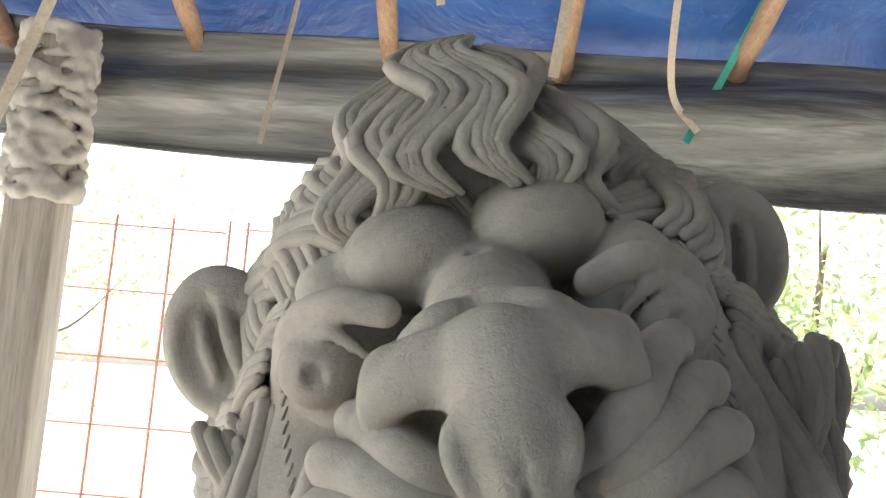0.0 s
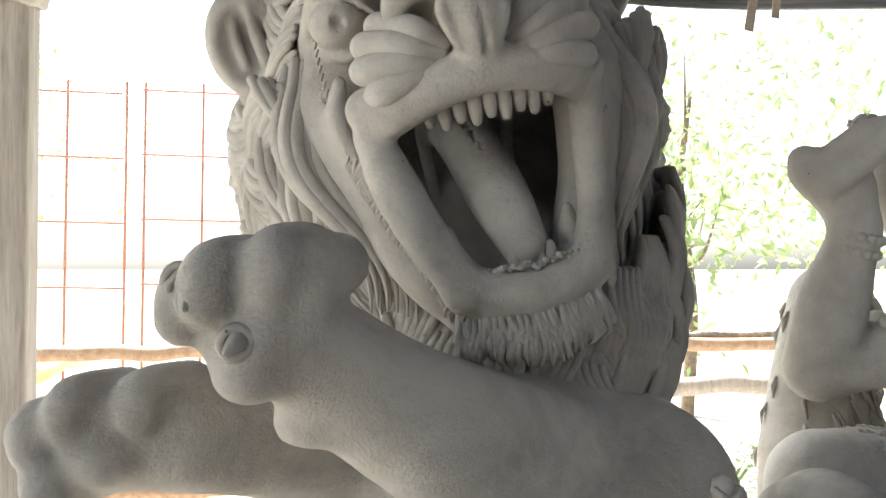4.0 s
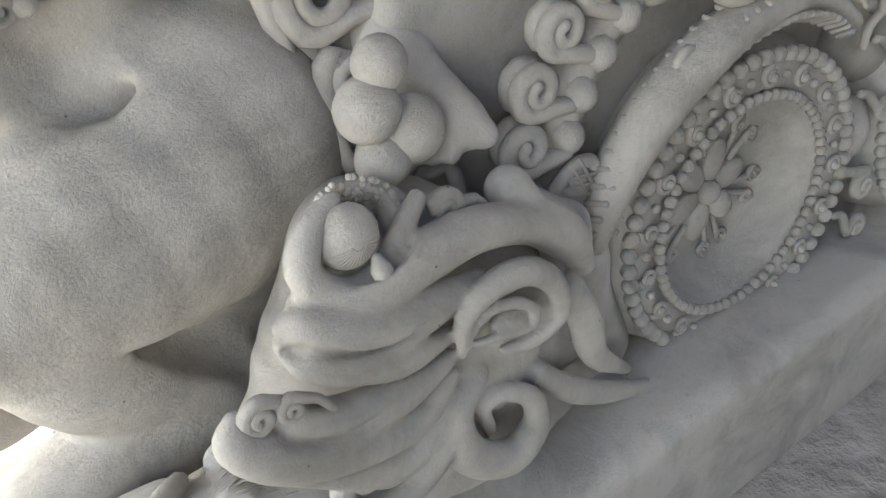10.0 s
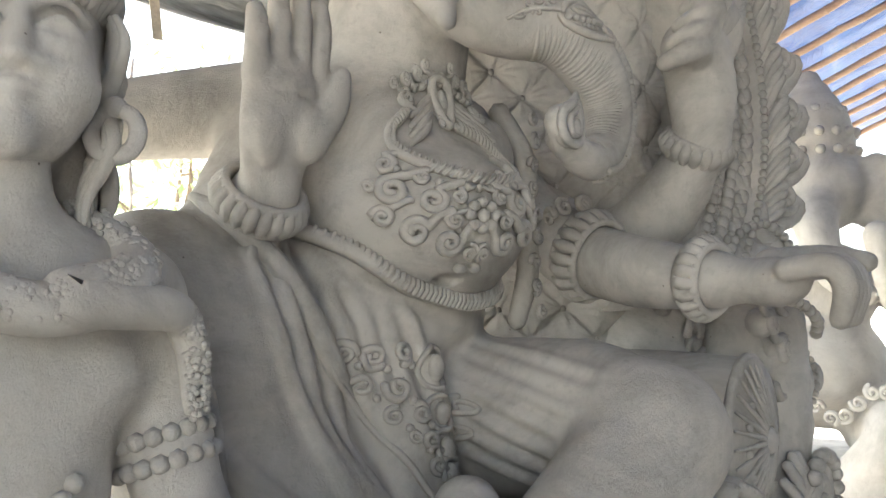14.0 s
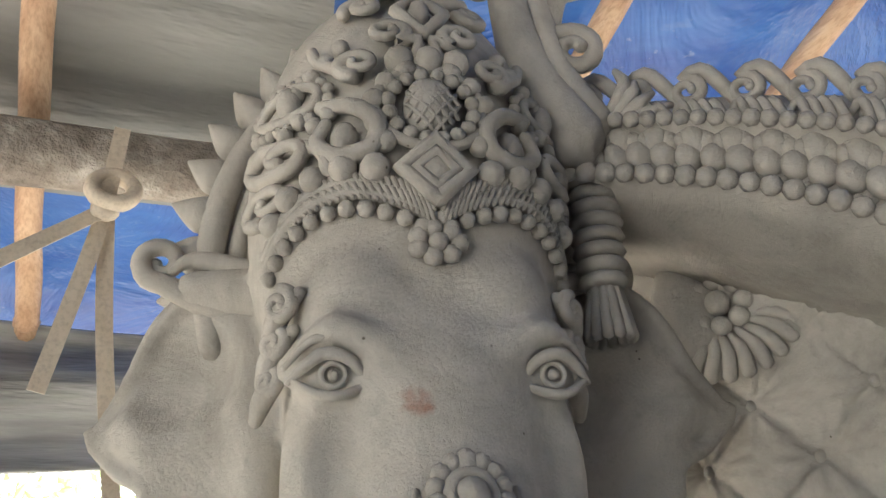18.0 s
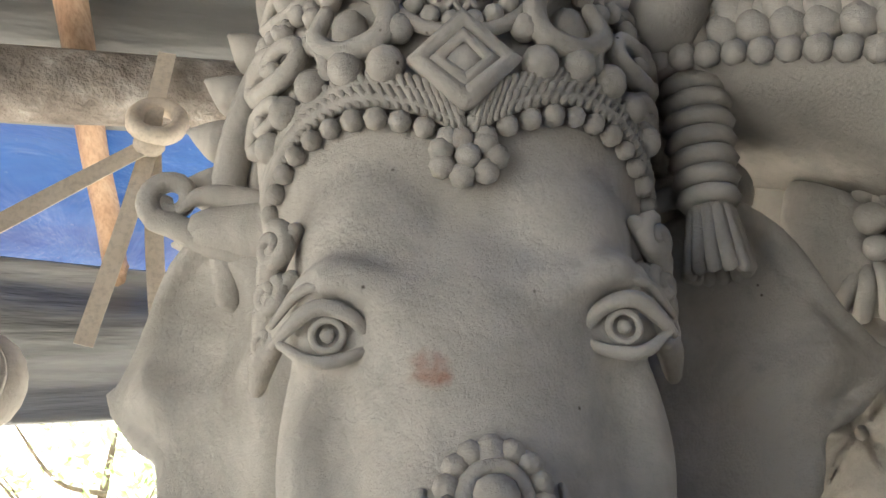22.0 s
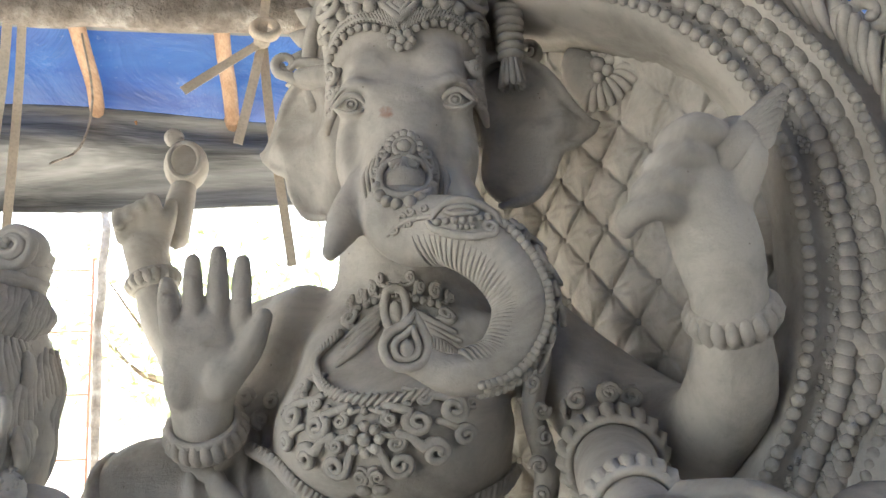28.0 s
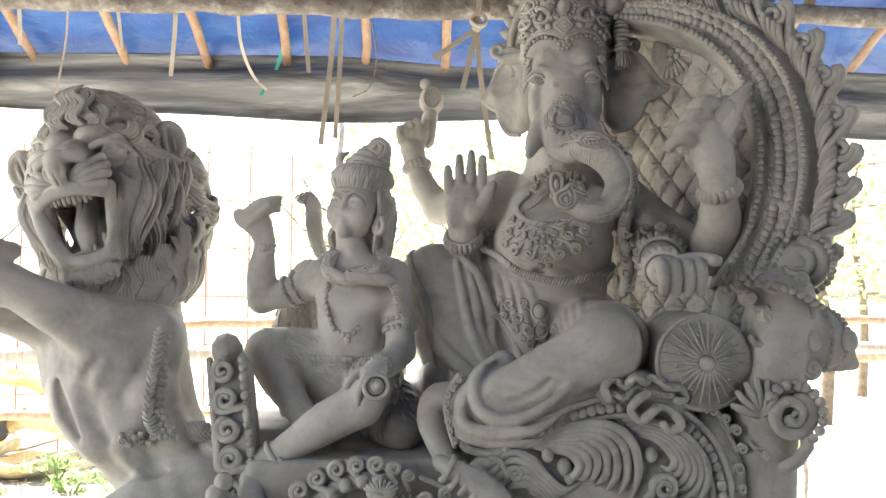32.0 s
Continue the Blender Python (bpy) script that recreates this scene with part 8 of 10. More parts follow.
def corner():
    """The clustered corner: shell, rolled leaf, gourd with bands, pillar."""
    c = Clay((2.0, 0.16, 0.2), (2.66, 0.75, 1.62), 0.0105)
    c.limb([(2.22, 0.40, 0.26), (2.20, 0.39, 0.5), (2.22, 0.365, 0.72), (2.22, 0.375, 0.95)], [0.10, 0.085, 0.085, 0.10], 0.03, smooth=4)
    c.ball((2.25, 0.36, 1.04), (0.10, 0.07, 0.10), 0.03)
    c.limb([(2.22, 0.36, 1.05), (2.25, 0.36, 1.2), (2.28, 0.36, 1.38)], [0.10, 0.11, 0.10], 0.04, smooth=3)
    c.ball((2.39, 0.36, 1.255), (0.095, 0.09, 0.10), 0.03)
    c.ball((2.455, 0.345, 1.205), (0.045, 0.045, 0.05), 0.03)
    c.ball((2.49, 0.34, 1.18), 0.022, 0.01)
    put(Form().clay(c), "corner_block")
    f = Form()
    f.scroll(shifted(2.25, 1.04, 0.045), 0, 0, 0.095, 60, 1.5, 0.26, -1, stem=[(-0.02, -0.16), (0.05, -0.10)], sides=9)
    f.line_beads(ring_of(shifted(2.25, 1.04, 0.07), 0.088, 0, 13, -60, 150), 0.0155, 1.9, 3)
    f.scroll(shifted(2.262, 1.032, 0.06), 0, 0, 0.035, 200, 1.3, 0.3, 1)
    put(f, "rolled_leaf")
    f = Form()
    for k in range(7):
        a = math.radians(30 + 22 * k)
        f.tube([front(2.165, 1.03, 0.03), front(2.165 + 0.05 * math.cos(a), 1.03 + 0.06 * math.sin(a), 0.055), front(2.165 + 0.085 * math.cos(a), 1.03 + 0.11 * math.sin(a), 0.04)], [0.008, 0.012, 0.010], sides=7, step=3)
    put(f, "shell_leaf")
    f = Form()
    for k in range(6):
        a = math.radians(-70 + 36 * k)
        rows = []
        for q in np.linspace(-1.25, 1.25, 9):
            rows.append(vec((2.39 + 0.097 * math.sin(a) * math.cos(q), 0.36 - 0.092 * math.cos(a) * math.cos(q), 1.255 + 0.102 * math.sin(q))))
        f.line_beads(rows, 0.0085, 2.0)
        if k % 2:
            m = rows[4]
            f.bead(m + (0.0, -0.004, 0.0), (0.03, 0.02, 0.035), 3)
    put_each(f, "gourd_bead")
    for x, z, r, st, w in ((2.22, 1.22, 0.04, 60, 1), (2.265, 1.29, 0.042, 200, -1), (2.21, 1.33, 0.036, 100, 1), (2.31, 1.35, 0.04, 300, 1), (2.25, 1.385, 0.034, 0, -1), (2.15, 1.385, 0.03, 120, 1), (2.19, 0.92, 0.026, 120, -1), (2.225, 0.885, 0.03, 20, 1), (2.27, 0.72, 0.042, 150, -1), (2.31, 1.44, 0.03, 60, 1), (2.33, 1.17, 0.036, 240, 1)):
        f = Form()
        f.scroll(shifted(x, z, 0.02), 0, 0, r, st, 1.4, 0.31, w, stem=[(-r * 1.8, r * 1.2), (-r * 1.3, r * 0.6)])
        f.bead(front(x, z, 0.0), (r, 0.03, r), 3)
        put(f, "leaf_scroll")
    f = Form()
    f.line_beads([front(2.13, 1.43, 0.03), front(2.22, 1.42, 0.05), front(2.30, 1.385, 0.06), front(2.36, 1.35, 0.04)], 0.013, 1.9, 2)
    put_each(f, "pearl")
    # leaves that climb the side between cushion and arch
    for k in range(26):
        x, z = 2.07 + 0.052 * (k % 5) + 0.02 * ((k // 5) % 2), 1.17 + 0.062 * (k // 5) + 0.015 * math.sin(k)
        o = surface(BODY_SKIN, (x, 0.2, z), (0, 1, 0), 0.004)
        pl = basis(o, (1, -0.1, 0.05 * math.sin(k)), (0, 0, 1))
        r, w = 0.026 + 0.008 * math.sin(k * 1.7), 1 if k % 2 else -1
        f = Form()
        f.scroll(pl, 0, 0, r, 70 * k, 1.4, 0.3, w, stem=[(-r * 2.0 * w, -r * 1.4), (-r * 1.3 * w, -r * 0.2)], sides=8)
        f.bead(pl(0, 0, -0.008), (r * 0.9, 0.02, r * 0.9), 3)
        put(f, "side_leaf")


corner()

# ---- the arched back ----
arch = basis((2.44, 0.31, 0.0), (0.88, -0.47, 0), (0, 0, 1))
INNER = spline(np.array([(-0.86, 2.40), (-0.68, 2.375), (-0.49, 2.30), (-0.32, 2.155), (-0.244, 1.98), (-0.232, 1.78), (-0.273, 1.594), (-0.37, 1.42)]), 12)
OUTER = spline(np.array([(-0.90, 2.505), (-0.696, 2.50), (-0.44, 2.445), (-0.2, 2.345), (-0.03, 2.15), (0.035, 1.90), (0.03, 1.70), (-0.03, 1.50)]), 12)


def across(s, q):
    """A place on the arch: s from its start behind the crown to its foot, q from the inner to the outer edge."""
    k = s * (len(INNER) - 1)
    i = np.array([np.interp(k, np.arange(len(INNER)), INNER[:, j]) for j in range(2)])
    o = np.array([np.interp(k, np.arange(len(OUTER)), OUTER[:, j]) for j in range(2)])
    return i + (o - i) * q


def arch_at(s, q, c=0.0):
    a, b = across(s, q)
    return arch(a, b, c - 0.1 * min(1.0, max(0.0, (-0.42 - a) / 0.3)))


def backrest():
    prof = [(-0.13, -0.22), (-0.12, -0.15), (-0.09, -0.08), (-0.05, -0.03), (0.02, 0.012), (0.10, 0.014), (0.14, -0.004), (0.20, -0.004), (0.46, 0.002), (0.50, 0.02), (0.56, 0.02), (0.62, -0.012), (0.92, -0.03), (0.98, -0.05), (0.98, -0.14)]
    n = 84
    v = np.vstack([[arch_at(k / n, q, c) for k in range(n + 1)] for q, c in prof])
    i, j = np.meshgrid(np.arange(len(prof)), np.arange(n), indexing="ij")
    a = i * (n + 1) + j
    b = ((i + 1) % len(prof)) * (n + 1) + j
    put(Form().add(v, np.stack([a, a + 1, b + 1, b], -1).reshape(-1, 4)), "arch_frame", "broad moulded arch of the throne back")
    f = Form().line_beads([arch_at(s, 0.055, 0.016) for s in np.linspace(0, 1, 30)], 0.0115, 1.8, 2, 4)
    put_each(f, "bead")
    f = Form().line_beads([arch_at(s, 0.53, 0.022) for s in np.linspace(0, 1, 30)], 0.0095, 1.8, 2, 4)
    put_each(f, "bead")
    # between the strings: a stippled ground, a row of round beads and a row of lobed leaves
    f = Form()
    for k in range(900):
        f.bead(arch_at(random.uniform(0, 1), random.uniform(0.15, 0.49), -0.001), random.uniform(0.003, 0.005))
    tagged(put(f, "stipple"), kind="stuff")
    f = Form()
    for k in range(64):
        s = (k + 0.5) / 64
        r = random.uniform(0.0155, 0.018)
        f.bead(arch_at(s, 0.27 + random.uniform(-0.008, 0.008), 0.002), (r, r * 0.75, r), 3)
    put_each(f, "pebble")
    for k in range(44):
        s = (k + 0.5) / 44
        f = Form()
        for ds, q, r in ((-0.007, 0.40, 0.012), (0.0, 0.375, 0.013), (0.007, 0.40, 0.012), (-0.0045, 0.445, 0.011), (0.0045, 0.445, 0.011), (0.0, 0.425, 0.017)):
            f.bead(arch_at(min(1, max(0, s + ds)), q, 0.001), (r, r * 0.75, r * 1.05), 3)
        put(f, "lobed_leaf")
    # rolled leaves along the outer edge, each with smaller fronds
    where = [0.1 + 0.03 * k for k in range(9)] + [0.395 + 0.072 * k for k in range(9)]
    for s in where:
        o = across(s, 0.93)
        d = unit(across(min(1, s + 0.02), 0.9) - across(s - 0.02, 0.9))
        e = np.array([-d[1], d[0]])
        if e @ (across(s, 1.0) - across(s, 0.5)) < 0:
            e = -e
        big = 0.052 if s > 0.38 else 0.026
        size = big / 0.052

        def pl(a, b, c=0.0, o=o, d=d, e=e):
            p = o + d * a + e * b
            return arch(p[0], p[1], c - 0.012 - 0.1 * min(1.0, max(0.0, (-0.42 - p[0]) / 0.3)))
        f = Form()
        f.scroll(pl, -0.012, -0.005, big, 100, 1.25, 0.3, -1, stem=[(0.16 * size, -0.075, 0.5), (0.09 * size, -0.05 * size, 0.9), (0.035 * size, 0.018 * size, 1.1), (0.0, 0.045 * size, 1.1)], sides=9)
        put(f, "rolled_leaf")
        f = Form()
        for j in range(4):
            f.tube([pl(size * (0.10 - 0.022 * j), -0.07, -0.005), pl(size * (0.055 - 0.022 * j), -0.05, 0.016), pl(size * (0.025 - 0.02 * j), -0.03 + 0.005 * size, 0.018), pl(size * (0.015 - 0.02 * j), -0.038, 0.008)], [0.006 * size, 0.0105 * size, 0.0105 * size, 0.007 * size], sides=6, step=3)
        put(f, "frond")
    # crest above the crown
    def top(a, b, c=0.0):
        return arch(a, b, c - 0.07)
    f = Form()
    f.tube([top(-0.70, 2.42), top(-0.737, 2.49, 0.01), top(-0.750, 2.56, 0.012), top(-0.756, 2.62, 0.01), top(-0.752, 2.68)], [0.04, 0.032, 0.026, 0.022, 0.016], sides=9)
    f.tube([top(-0.675, 2.44), top(-0.712, 2.51, 0.012), top(-0.722, 2.58, 0.012), top(-0.728, 2.65)], [0.024, 0.019, 0.016, 0.010], sides=7)
    put(f, "crest")
    f = Form()
    f.scroll(top, -0.688, 2.525, 0.042, 150, 1.35, 0.3, -1, stem=[(-0.68, 2.42, 0.8), (-0.715, 2.47, 1.1)], lift=0.01, sides=9)
    for j in range(4):
        f.tube([top(-0.665 + 0.006 * j, 2.44, 0.0), top(-0.64 + 0.006 * j, 2.475 - 0.012 * j, 0.014), top(-0.645 + 0.018 * j, 2.50 - 0.016 * j, 0.006)], [0.005, 0.008, 0.004], sides=6, step=3)
    put(f, "crest_scroll")
    f = Form()
    f.scroll(top, -0.783, 2.625, 0.028, 20, 1.35, 0.34, 1, stem=[(-0.745, 2.55, 0.9)], lift=0.01, sides=8)
    put(f, "crest_scroll")
    f = Form()
    for j in range(5):
        f.tube([top(-0.705, 2.555, 0.0), top(-0.708 + 0.006 * (j - 2), 2.58 + 0.004 * j, 0.012), top(-0.703 + 0.010 * (j - 1), 2.615 - 0.005 * abs(j - 2), 0.004)], [0.005, 0.008, 0.003], sides=6, step=3)
    put(f, "crest_leaf")
    # volute at the foot
    f = Form()
    q = basis((2.346, 0.37, 1.489), (0.88, -0.47, 0), (0, 0, 1))
    f.scroll(q, 0, 0, 0.105, 80, 1.5, 0.25, -1, stem=[(-0.06, 0.20), (0.02, 0.13)], sides=9)
    f.line_beads(ring_of(q, 0.098, 0.025, 17, -90, 170), 0.011, 1.8, 2)
    f.bead(q(0, 0, -0.02), (0.09, 0.05, 0.09), 5)
    f.scroll(q, -0.125, -0.03, 0.034, 0, 1.3, 0.3, 1, stem=[(-0.10, 0.06)])
    put(f, "volute")
    # padded panel, buttoned in diamonds, sunk behind the arch
    nu, nz = 230, 320

    def depth(a, b):
        """The panel slants away behind the ear and rolls up to the frame at its rim."""
        near = float(np.min(np.hypot(INNER[:, 0] - a, INNER[:, 1] - b)))
        return -0.12 - 0.95 * min(0.4, max(0.0, -0.32 - a)) + 0.10 * math.exp(-near / 0.035) * min(1.0, max(0.0, -0.32 - a) / 0.1)

    def pad(u, v):
        a = -0.95 + 0.78 * u
        b = 1.20 + 1.26 * v
        u, w = a * 10 + b * 7.4, a * 10 - b * 7.4
        puff = 0.025 * abs(math.sin(u * math.pi) * math.sin(w * math.pi)) ** 0.38
        du, dw = u - round(u), w - round(w)
        da, db = (du + dw) / 20, (du - dw) / 14.8
        r = math.hypot(da, db)
        puff += 0.0065 * math.cos(11 * math.atan2(db, da) + 3 * round(u)) * math.exp(-r / 0.028) * min(1.0, r / 0.012) + 0.006 * noise.noise(Vector((a * 9, b * 9, 4)))
        return arch(a, b, depth(a, b) + puff)
    put(Form().add(*sheet(pad, nu, nz)), "padded_panel", "quilted panel with buttoned diamonds")
    f = Form()
    for i in range(-40, 40):
        for j in range(-40, 40):
            a, b = (i + j) / 20, (i - j) / 14.8
            if -0.90 < a < -0.28 and 1.3 < b < 2.28 and np.min(np.hypot(INNER[:, 0] - a, INNER[:, 1] - b)) > 0.05:
                f.bead(arch(a, b, depth(a, b) + 0.004), (0.008, 0.006, 0.008), 3)
    put_each(f, "button")
    # a half shell with a round of beads where the panel meets the ear
    def shell(a, b, c=0.0):
        return arch(-0.53 + a, 2.28 + b, depth(-0.53, 2.28) + 0.03 + 0.5 * a + c)
    f = Form()
    f.bead(shell(0, 0, -0.03), (0.085, 0.035, 0.085), 5)
    for k in range(19):
        t = math.radians(-115 + 235 * k / 18)
        f.tube([shell(0.036 * math.cos(t), 0.036 * math.sin(t), 0.002), shell(0.062 * math.cos(t), 0.062 * math.sin(t), 0.016), shell(0.088 * math.cos(t), 0.088 * math.sin(t), 0.004)], [0.004, 0.008, 0.009], sides=7, step=3)
    for k in range(8):
        t = 2 * math.pi * k / 8
        f.bead(shell(0.028 * math.cos(t), 0.028 * math.sin(t), 0.014), 0.0125, 3)
    f.bead(shell(0, 0, 0.014), 0.016, 3)
    f.bead(shell(-0.05, 0.004, 0.02), 0.026, 5)
    put(f, "half_shell")


backrest()


def scroll_strip():
    """The scrolled strip between the lion and the youth."""
    top, low = vec((0.503, 0.575, 1.185)), vec((0.622, 0.425, 0.66))
    w = unit(top - low)
    pl = basis(low, (0.98, -0.12, 0.18), w)
    height = float(np.linalg.norm(top - low))
    f = Form()
    f.plate(pl, [(-0.055, 0.0), (0.05, 0.0), (0.052, height * 0.5), (0.05, height - 0.02), (0.02, height + 0.035), (-0.03, height + 0.03), (-0.055, height - 0.03), (-0.062, height * 0.5)], 0.0, 0.10)
    f.tube([pl(0.0, height + 0.02, 0.0), pl(-0.02, height + 0.045, -0.06), pl(-0.04, height + 0.03, -0.14), pl(-0.05, height - 0.03, -0.2)], [0.05, 0.05, 0.05, 0.05], sides=9)
    put(f, "strip_ground")
    n = 6
    for k in range(n):
        r = 0.054 - 0.002 * abs(k - 3)
        b = height * (k + 0.5) / n
        f = Form()
        way = 1 if k % 2 else -1
        f.scroll(pl, -0.012, b, r, 90 if way > 0 else 250, 1.6, 0.28, way, stem=[(-0.05 * way, b - 0.075), (-0.05 * way, b - 0.03)], lift=0.012, sides=8)
        put(f, "spiral")
    f = Form().line_beads([pl(0.05, b, 0.006) for b in np.linspace(0.02, height, 8)], 0.0155, 1.9, 3)
    put_each(f, "pearl")
    f = Form().tube([pl(-0.06, b, 0.0) for b in np.linspace(0, height, 8)], 0.012, sides=7)
    put(f, "strip_border")


scroll_strip()


def sea_beast():
    """A sea-beast's head in relief: eye, rolled snout, flowing jowls, with a lotus cup on its brow."""
    c = Clay((0.26, 0.14, 0.22), (1.05, 0.62, 0.92), 0.0048)
    # skull and jowls, waves of the brow sweeping from eye to snout, eye in two almond lids, hooked lip, rolled jowl, lotus cup
    c.limb([(0.825, 0.39, 0.492), (0.659, 0.39, 0.532), (0.516, 0.39, 0.567), (0.44, 0.39, 0.545)], [0.05, 0.085, 0.085, 0.05], 0.04, smooth=4)
    c.limb([(0.817, 0.39, 0.387), (0.643, 0.39, 0.437), (0.509, 0.39, 0.473), (0.416, 0.39, 0.467)], [0.05, 0.085, 0.085, 0.06], 0.04, smooth=4)
    c.limb([(0.796, 0.4, 0.269), (0.643, 0.4, 0.295), (0.508, 0.4, 0.358), (0.401, 0.4, 0.424)], [0.06, 0.085, 0.07, 0.05], 0.04, smooth=4)
    c.limb([(0.666, 0.4, 0.564), (0.586, 0.4, 0.63), (0.528, 0.4, 0.651)], [0.06, 0.07, 0.07], 0.04, smooth=4)
    c.limb([(0.797, 0.4, 0.58), (0.839, 0.4, 0.456), (0.888, 0.4, 0.32)], [0.05, 0.05, 0.05], 0.04, smooth=4)
    c.limb([(0.778, 0.315, 0.546), (0.698, 0.3, 0.638), (0.613, 0.292, 0.677), (0.534, 0.288, 0.676), (0.47, 0.29, 0.668), (0.424, 0.3, 0.678)], [0.012, 0.02, 0.024, 0.026, 0.024, 0.016], 0.008, smooth=4)
    c.limb([(0.612, 0.296, 0.618), (0.538, 0.285, 0.622), (0.474, 0.28, 0.633), (0.421, 0.282, 0.661), (0.4, 0.292, 0.671)], [0.01, 0.024, 0.028, 0.024, 0.012], 0.008, smooth=4)
    c.limb([(0.564, 0.29, 0.571), (0.499, 0.28, 0.587), (0.444, 0.276, 0.613), (0.408, 0.276, 0.632), (0.391, 0.284, 0.658)], [0.01, 0.022, 0.022, 0.016, 0.01], 0.007, smooth=4)
    c.limb([(0.564, 0.29, 0.541), (0.498, 0.28, 0.54), (0.431, 0.272, 0.556), (0.387, 0.27, 0.582), (0.381, 0.276, 0.605)], [0.01, 0.02, 0.024, 0.02, 0.01], 0.007, smooth=4)
    c.limb([(0.566, 0.292, 0.516), (0.513, 0.282, 0.493), (0.435, 0.272, 0.516), (0.364, 0.268, 0.553), (0.324, 0.268, 0.594), (0.33, 0.274, 0.614)], [0.01, 0.018, 0.024, 0.026, 0.02, 0.012], 0.007, smooth=4)
    c.limb([(0.565, 0.296, 0.49), (0.518, 0.29, 0.444), (0.44, 0.284, 0.465), (0.363, 0.284, 0.516)], [0.008, 0.016, 0.018, 0.01], 0.007, smooth=4)
    c.limb([(0.562, 0.262, 0.624), (0.501, 0.262, 0.621), (0.437, 0.262, 0.639), (0.397, 0.262, 0.665)], [0.003, 0.006, 0.006, 0.003], 0.006, smooth=4, cut=True)
    c.limb([(0.539, 0.258, 0.582), (0.483, 0.258, 0.581), (0.425, 0.258, 0.597), (0.39, 0.258, 0.62)], [0.003, 0.006, 0.006, 0.003], 0.006, smooth=4, cut=True)
    c.limb([(0.529, 0.254, 0.56), (0.473, 0.254, 0.547), (0.413, 0.254, 0.557), (0.366, 0.254, 0.581)], [0.003, 0.006, 0.006, 0.003], 0.006, smooth=4, cut=True)
    c.ball((0.391, 0.262, 0.655), (0.016, 0.02, 0.010), 0.006, None, True)
    c.ball((0.68, 0.315, 0.53), (0.062, 0.03, 0.045), 0.012)
    c.limb([(0.579, 0.285, 0.541), (0.578, 0.272, 0.599), (0.608, 0.266, 0.624), (0.659, 0.268, 0.617), (0.703, 0.276, 0.571), (0.708, 0.28, 0.526), (0.667, 0.28, 0.512), (0.628, 0.282, 0.521)], [0.006, 0.012, 0.015, 0.016, 0.014, 0.012, 0.009, 0.005], 0.004, smooth=4)
    c.limb([(0.58, 0.278, 0.556), (0.597, 0.268, 0.593), (0.631, 0.264, 0.593), (0.664, 0.268, 0.566), (0.66, 0.27, 0.544), (0.616, 0.27, 0.552), (0.58, 0.278, 0.556)], [0.004, 0.007, 0.008, 0.007, 0.006, 0.006, 0.004], 0.003, smooth=4)
    c.ball((0.638, 0.28, 0.555), (0.026, 0.014, 0.018), 0.003)
    c.ball((0.629, 0.262, 0.568), 0.0065, 0.002, None, True)
    c.limb([(0.565, 0.3, 0.463), (0.535, 0.292, 0.424), (0.49, 0.286, 0.401), (0.435, 0.282, 0.41), (0.412, 0.284, 0.448), (0.428, 0.288, 0.462)], [0.018, 0.022, 0.02, 0.016, 0.013, 0.01], 0.005, smooth=4)
    c.limb([(0.526, 0.29, 0.465), (0.502, 0.284, 0.44), (0.465, 0.28, 0.438), (0.442, 0.284, 0.447)], [0.008, 0.012, 0.01, 0.006], 0.005, smooth=4)
    c.limb([(0.604, 0.31, 0.479), (0.562, 0.296, 0.45), (0.577, 0.288, 0.387), (0.632, 0.286, 0.348), (0.679, 0.29, 0.367), (0.675, 0.294, 0.412), (0.636, 0.296, 0.443), (0.61, 0.3, 0.432), (0.621, 0.306, 0.386)], [0.02, 0.024, 0.024, 0.022, 0.018, 0.014, 0.012, 0.01, 0.008], 0.004, smooth=4)
    c.limb([(0.702, 0.31, 0.424), (0.758, 0.304, 0.364), (0.848, 0.306, 0.307), (0.968, 0.315, 0.252)], [0.014, 0.018, 0.014, 0.006], 0.006, smooth=4)
    c.limb([(0.759, 0.32, 0.527), (0.782, 0.312, 0.465), (0.801, 0.312, 0.394), (0.871, 0.32, 0.322)], [0.018, 0.022, 0.018, 0.008], 0.006, smooth=4)
    c.limb([(0.687, 0.33, 0.678), (0.702, 0.318, 0.644), (0.75, 0.312, 0.602), (0.786, 0.318, 0.541)], [0.026, 0.028, 0.026, 0.014], 0.008, smooth=4)
    c.ball((0.514, 0.345, 0.682), (0.062, 0.035, 0.066), 0.012)
    c.ball((0.495, 0.302, 0.722), (0.054, 0.038, 0.052), 0.004, None, True)
    c.limb([(0.479, 0.325, 0.752), (0.443, 0.308, 0.736), (0.43, 0.3, 0.71), (0.446, 0.296, 0.684), (0.479, 0.294, 0.67), (0.511, 0.298, 0.68), (0.536, 0.304, 0.706), (0.564, 0.315, 0.723)], [0.01, 0.015, 0.017, 0.017, 0.016, 0.014, 0.012, 0.01], 0.004, smooth=4)
    f = Form().clay(c)

    def pl(cx, cz, d):
        return lambda a, b, e=0.0: vec((cx + a, d - e, cz + b))
    for x, z, y, r, st, w in ((0.348, 0.614, 0.266, 0.024, 60, 1), (0.377, 0.609, 0.262, 0.019, 30, 1), (0.597, 0.698, 0.318, 0.026, 160, -1)):
        f.scroll(pl(x, z, y), 0, 0, r, st, 1.45, 0.32, w, stem=[(r * 2.0, -r * 1.2), (r * 1.4, -r * 0.2)], sides=9)
    # bud with fine combed lines, in a field of small dots
    f.bead((0.480, 0.306, 0.722), (0.031, 0.024, 0.032), 5)
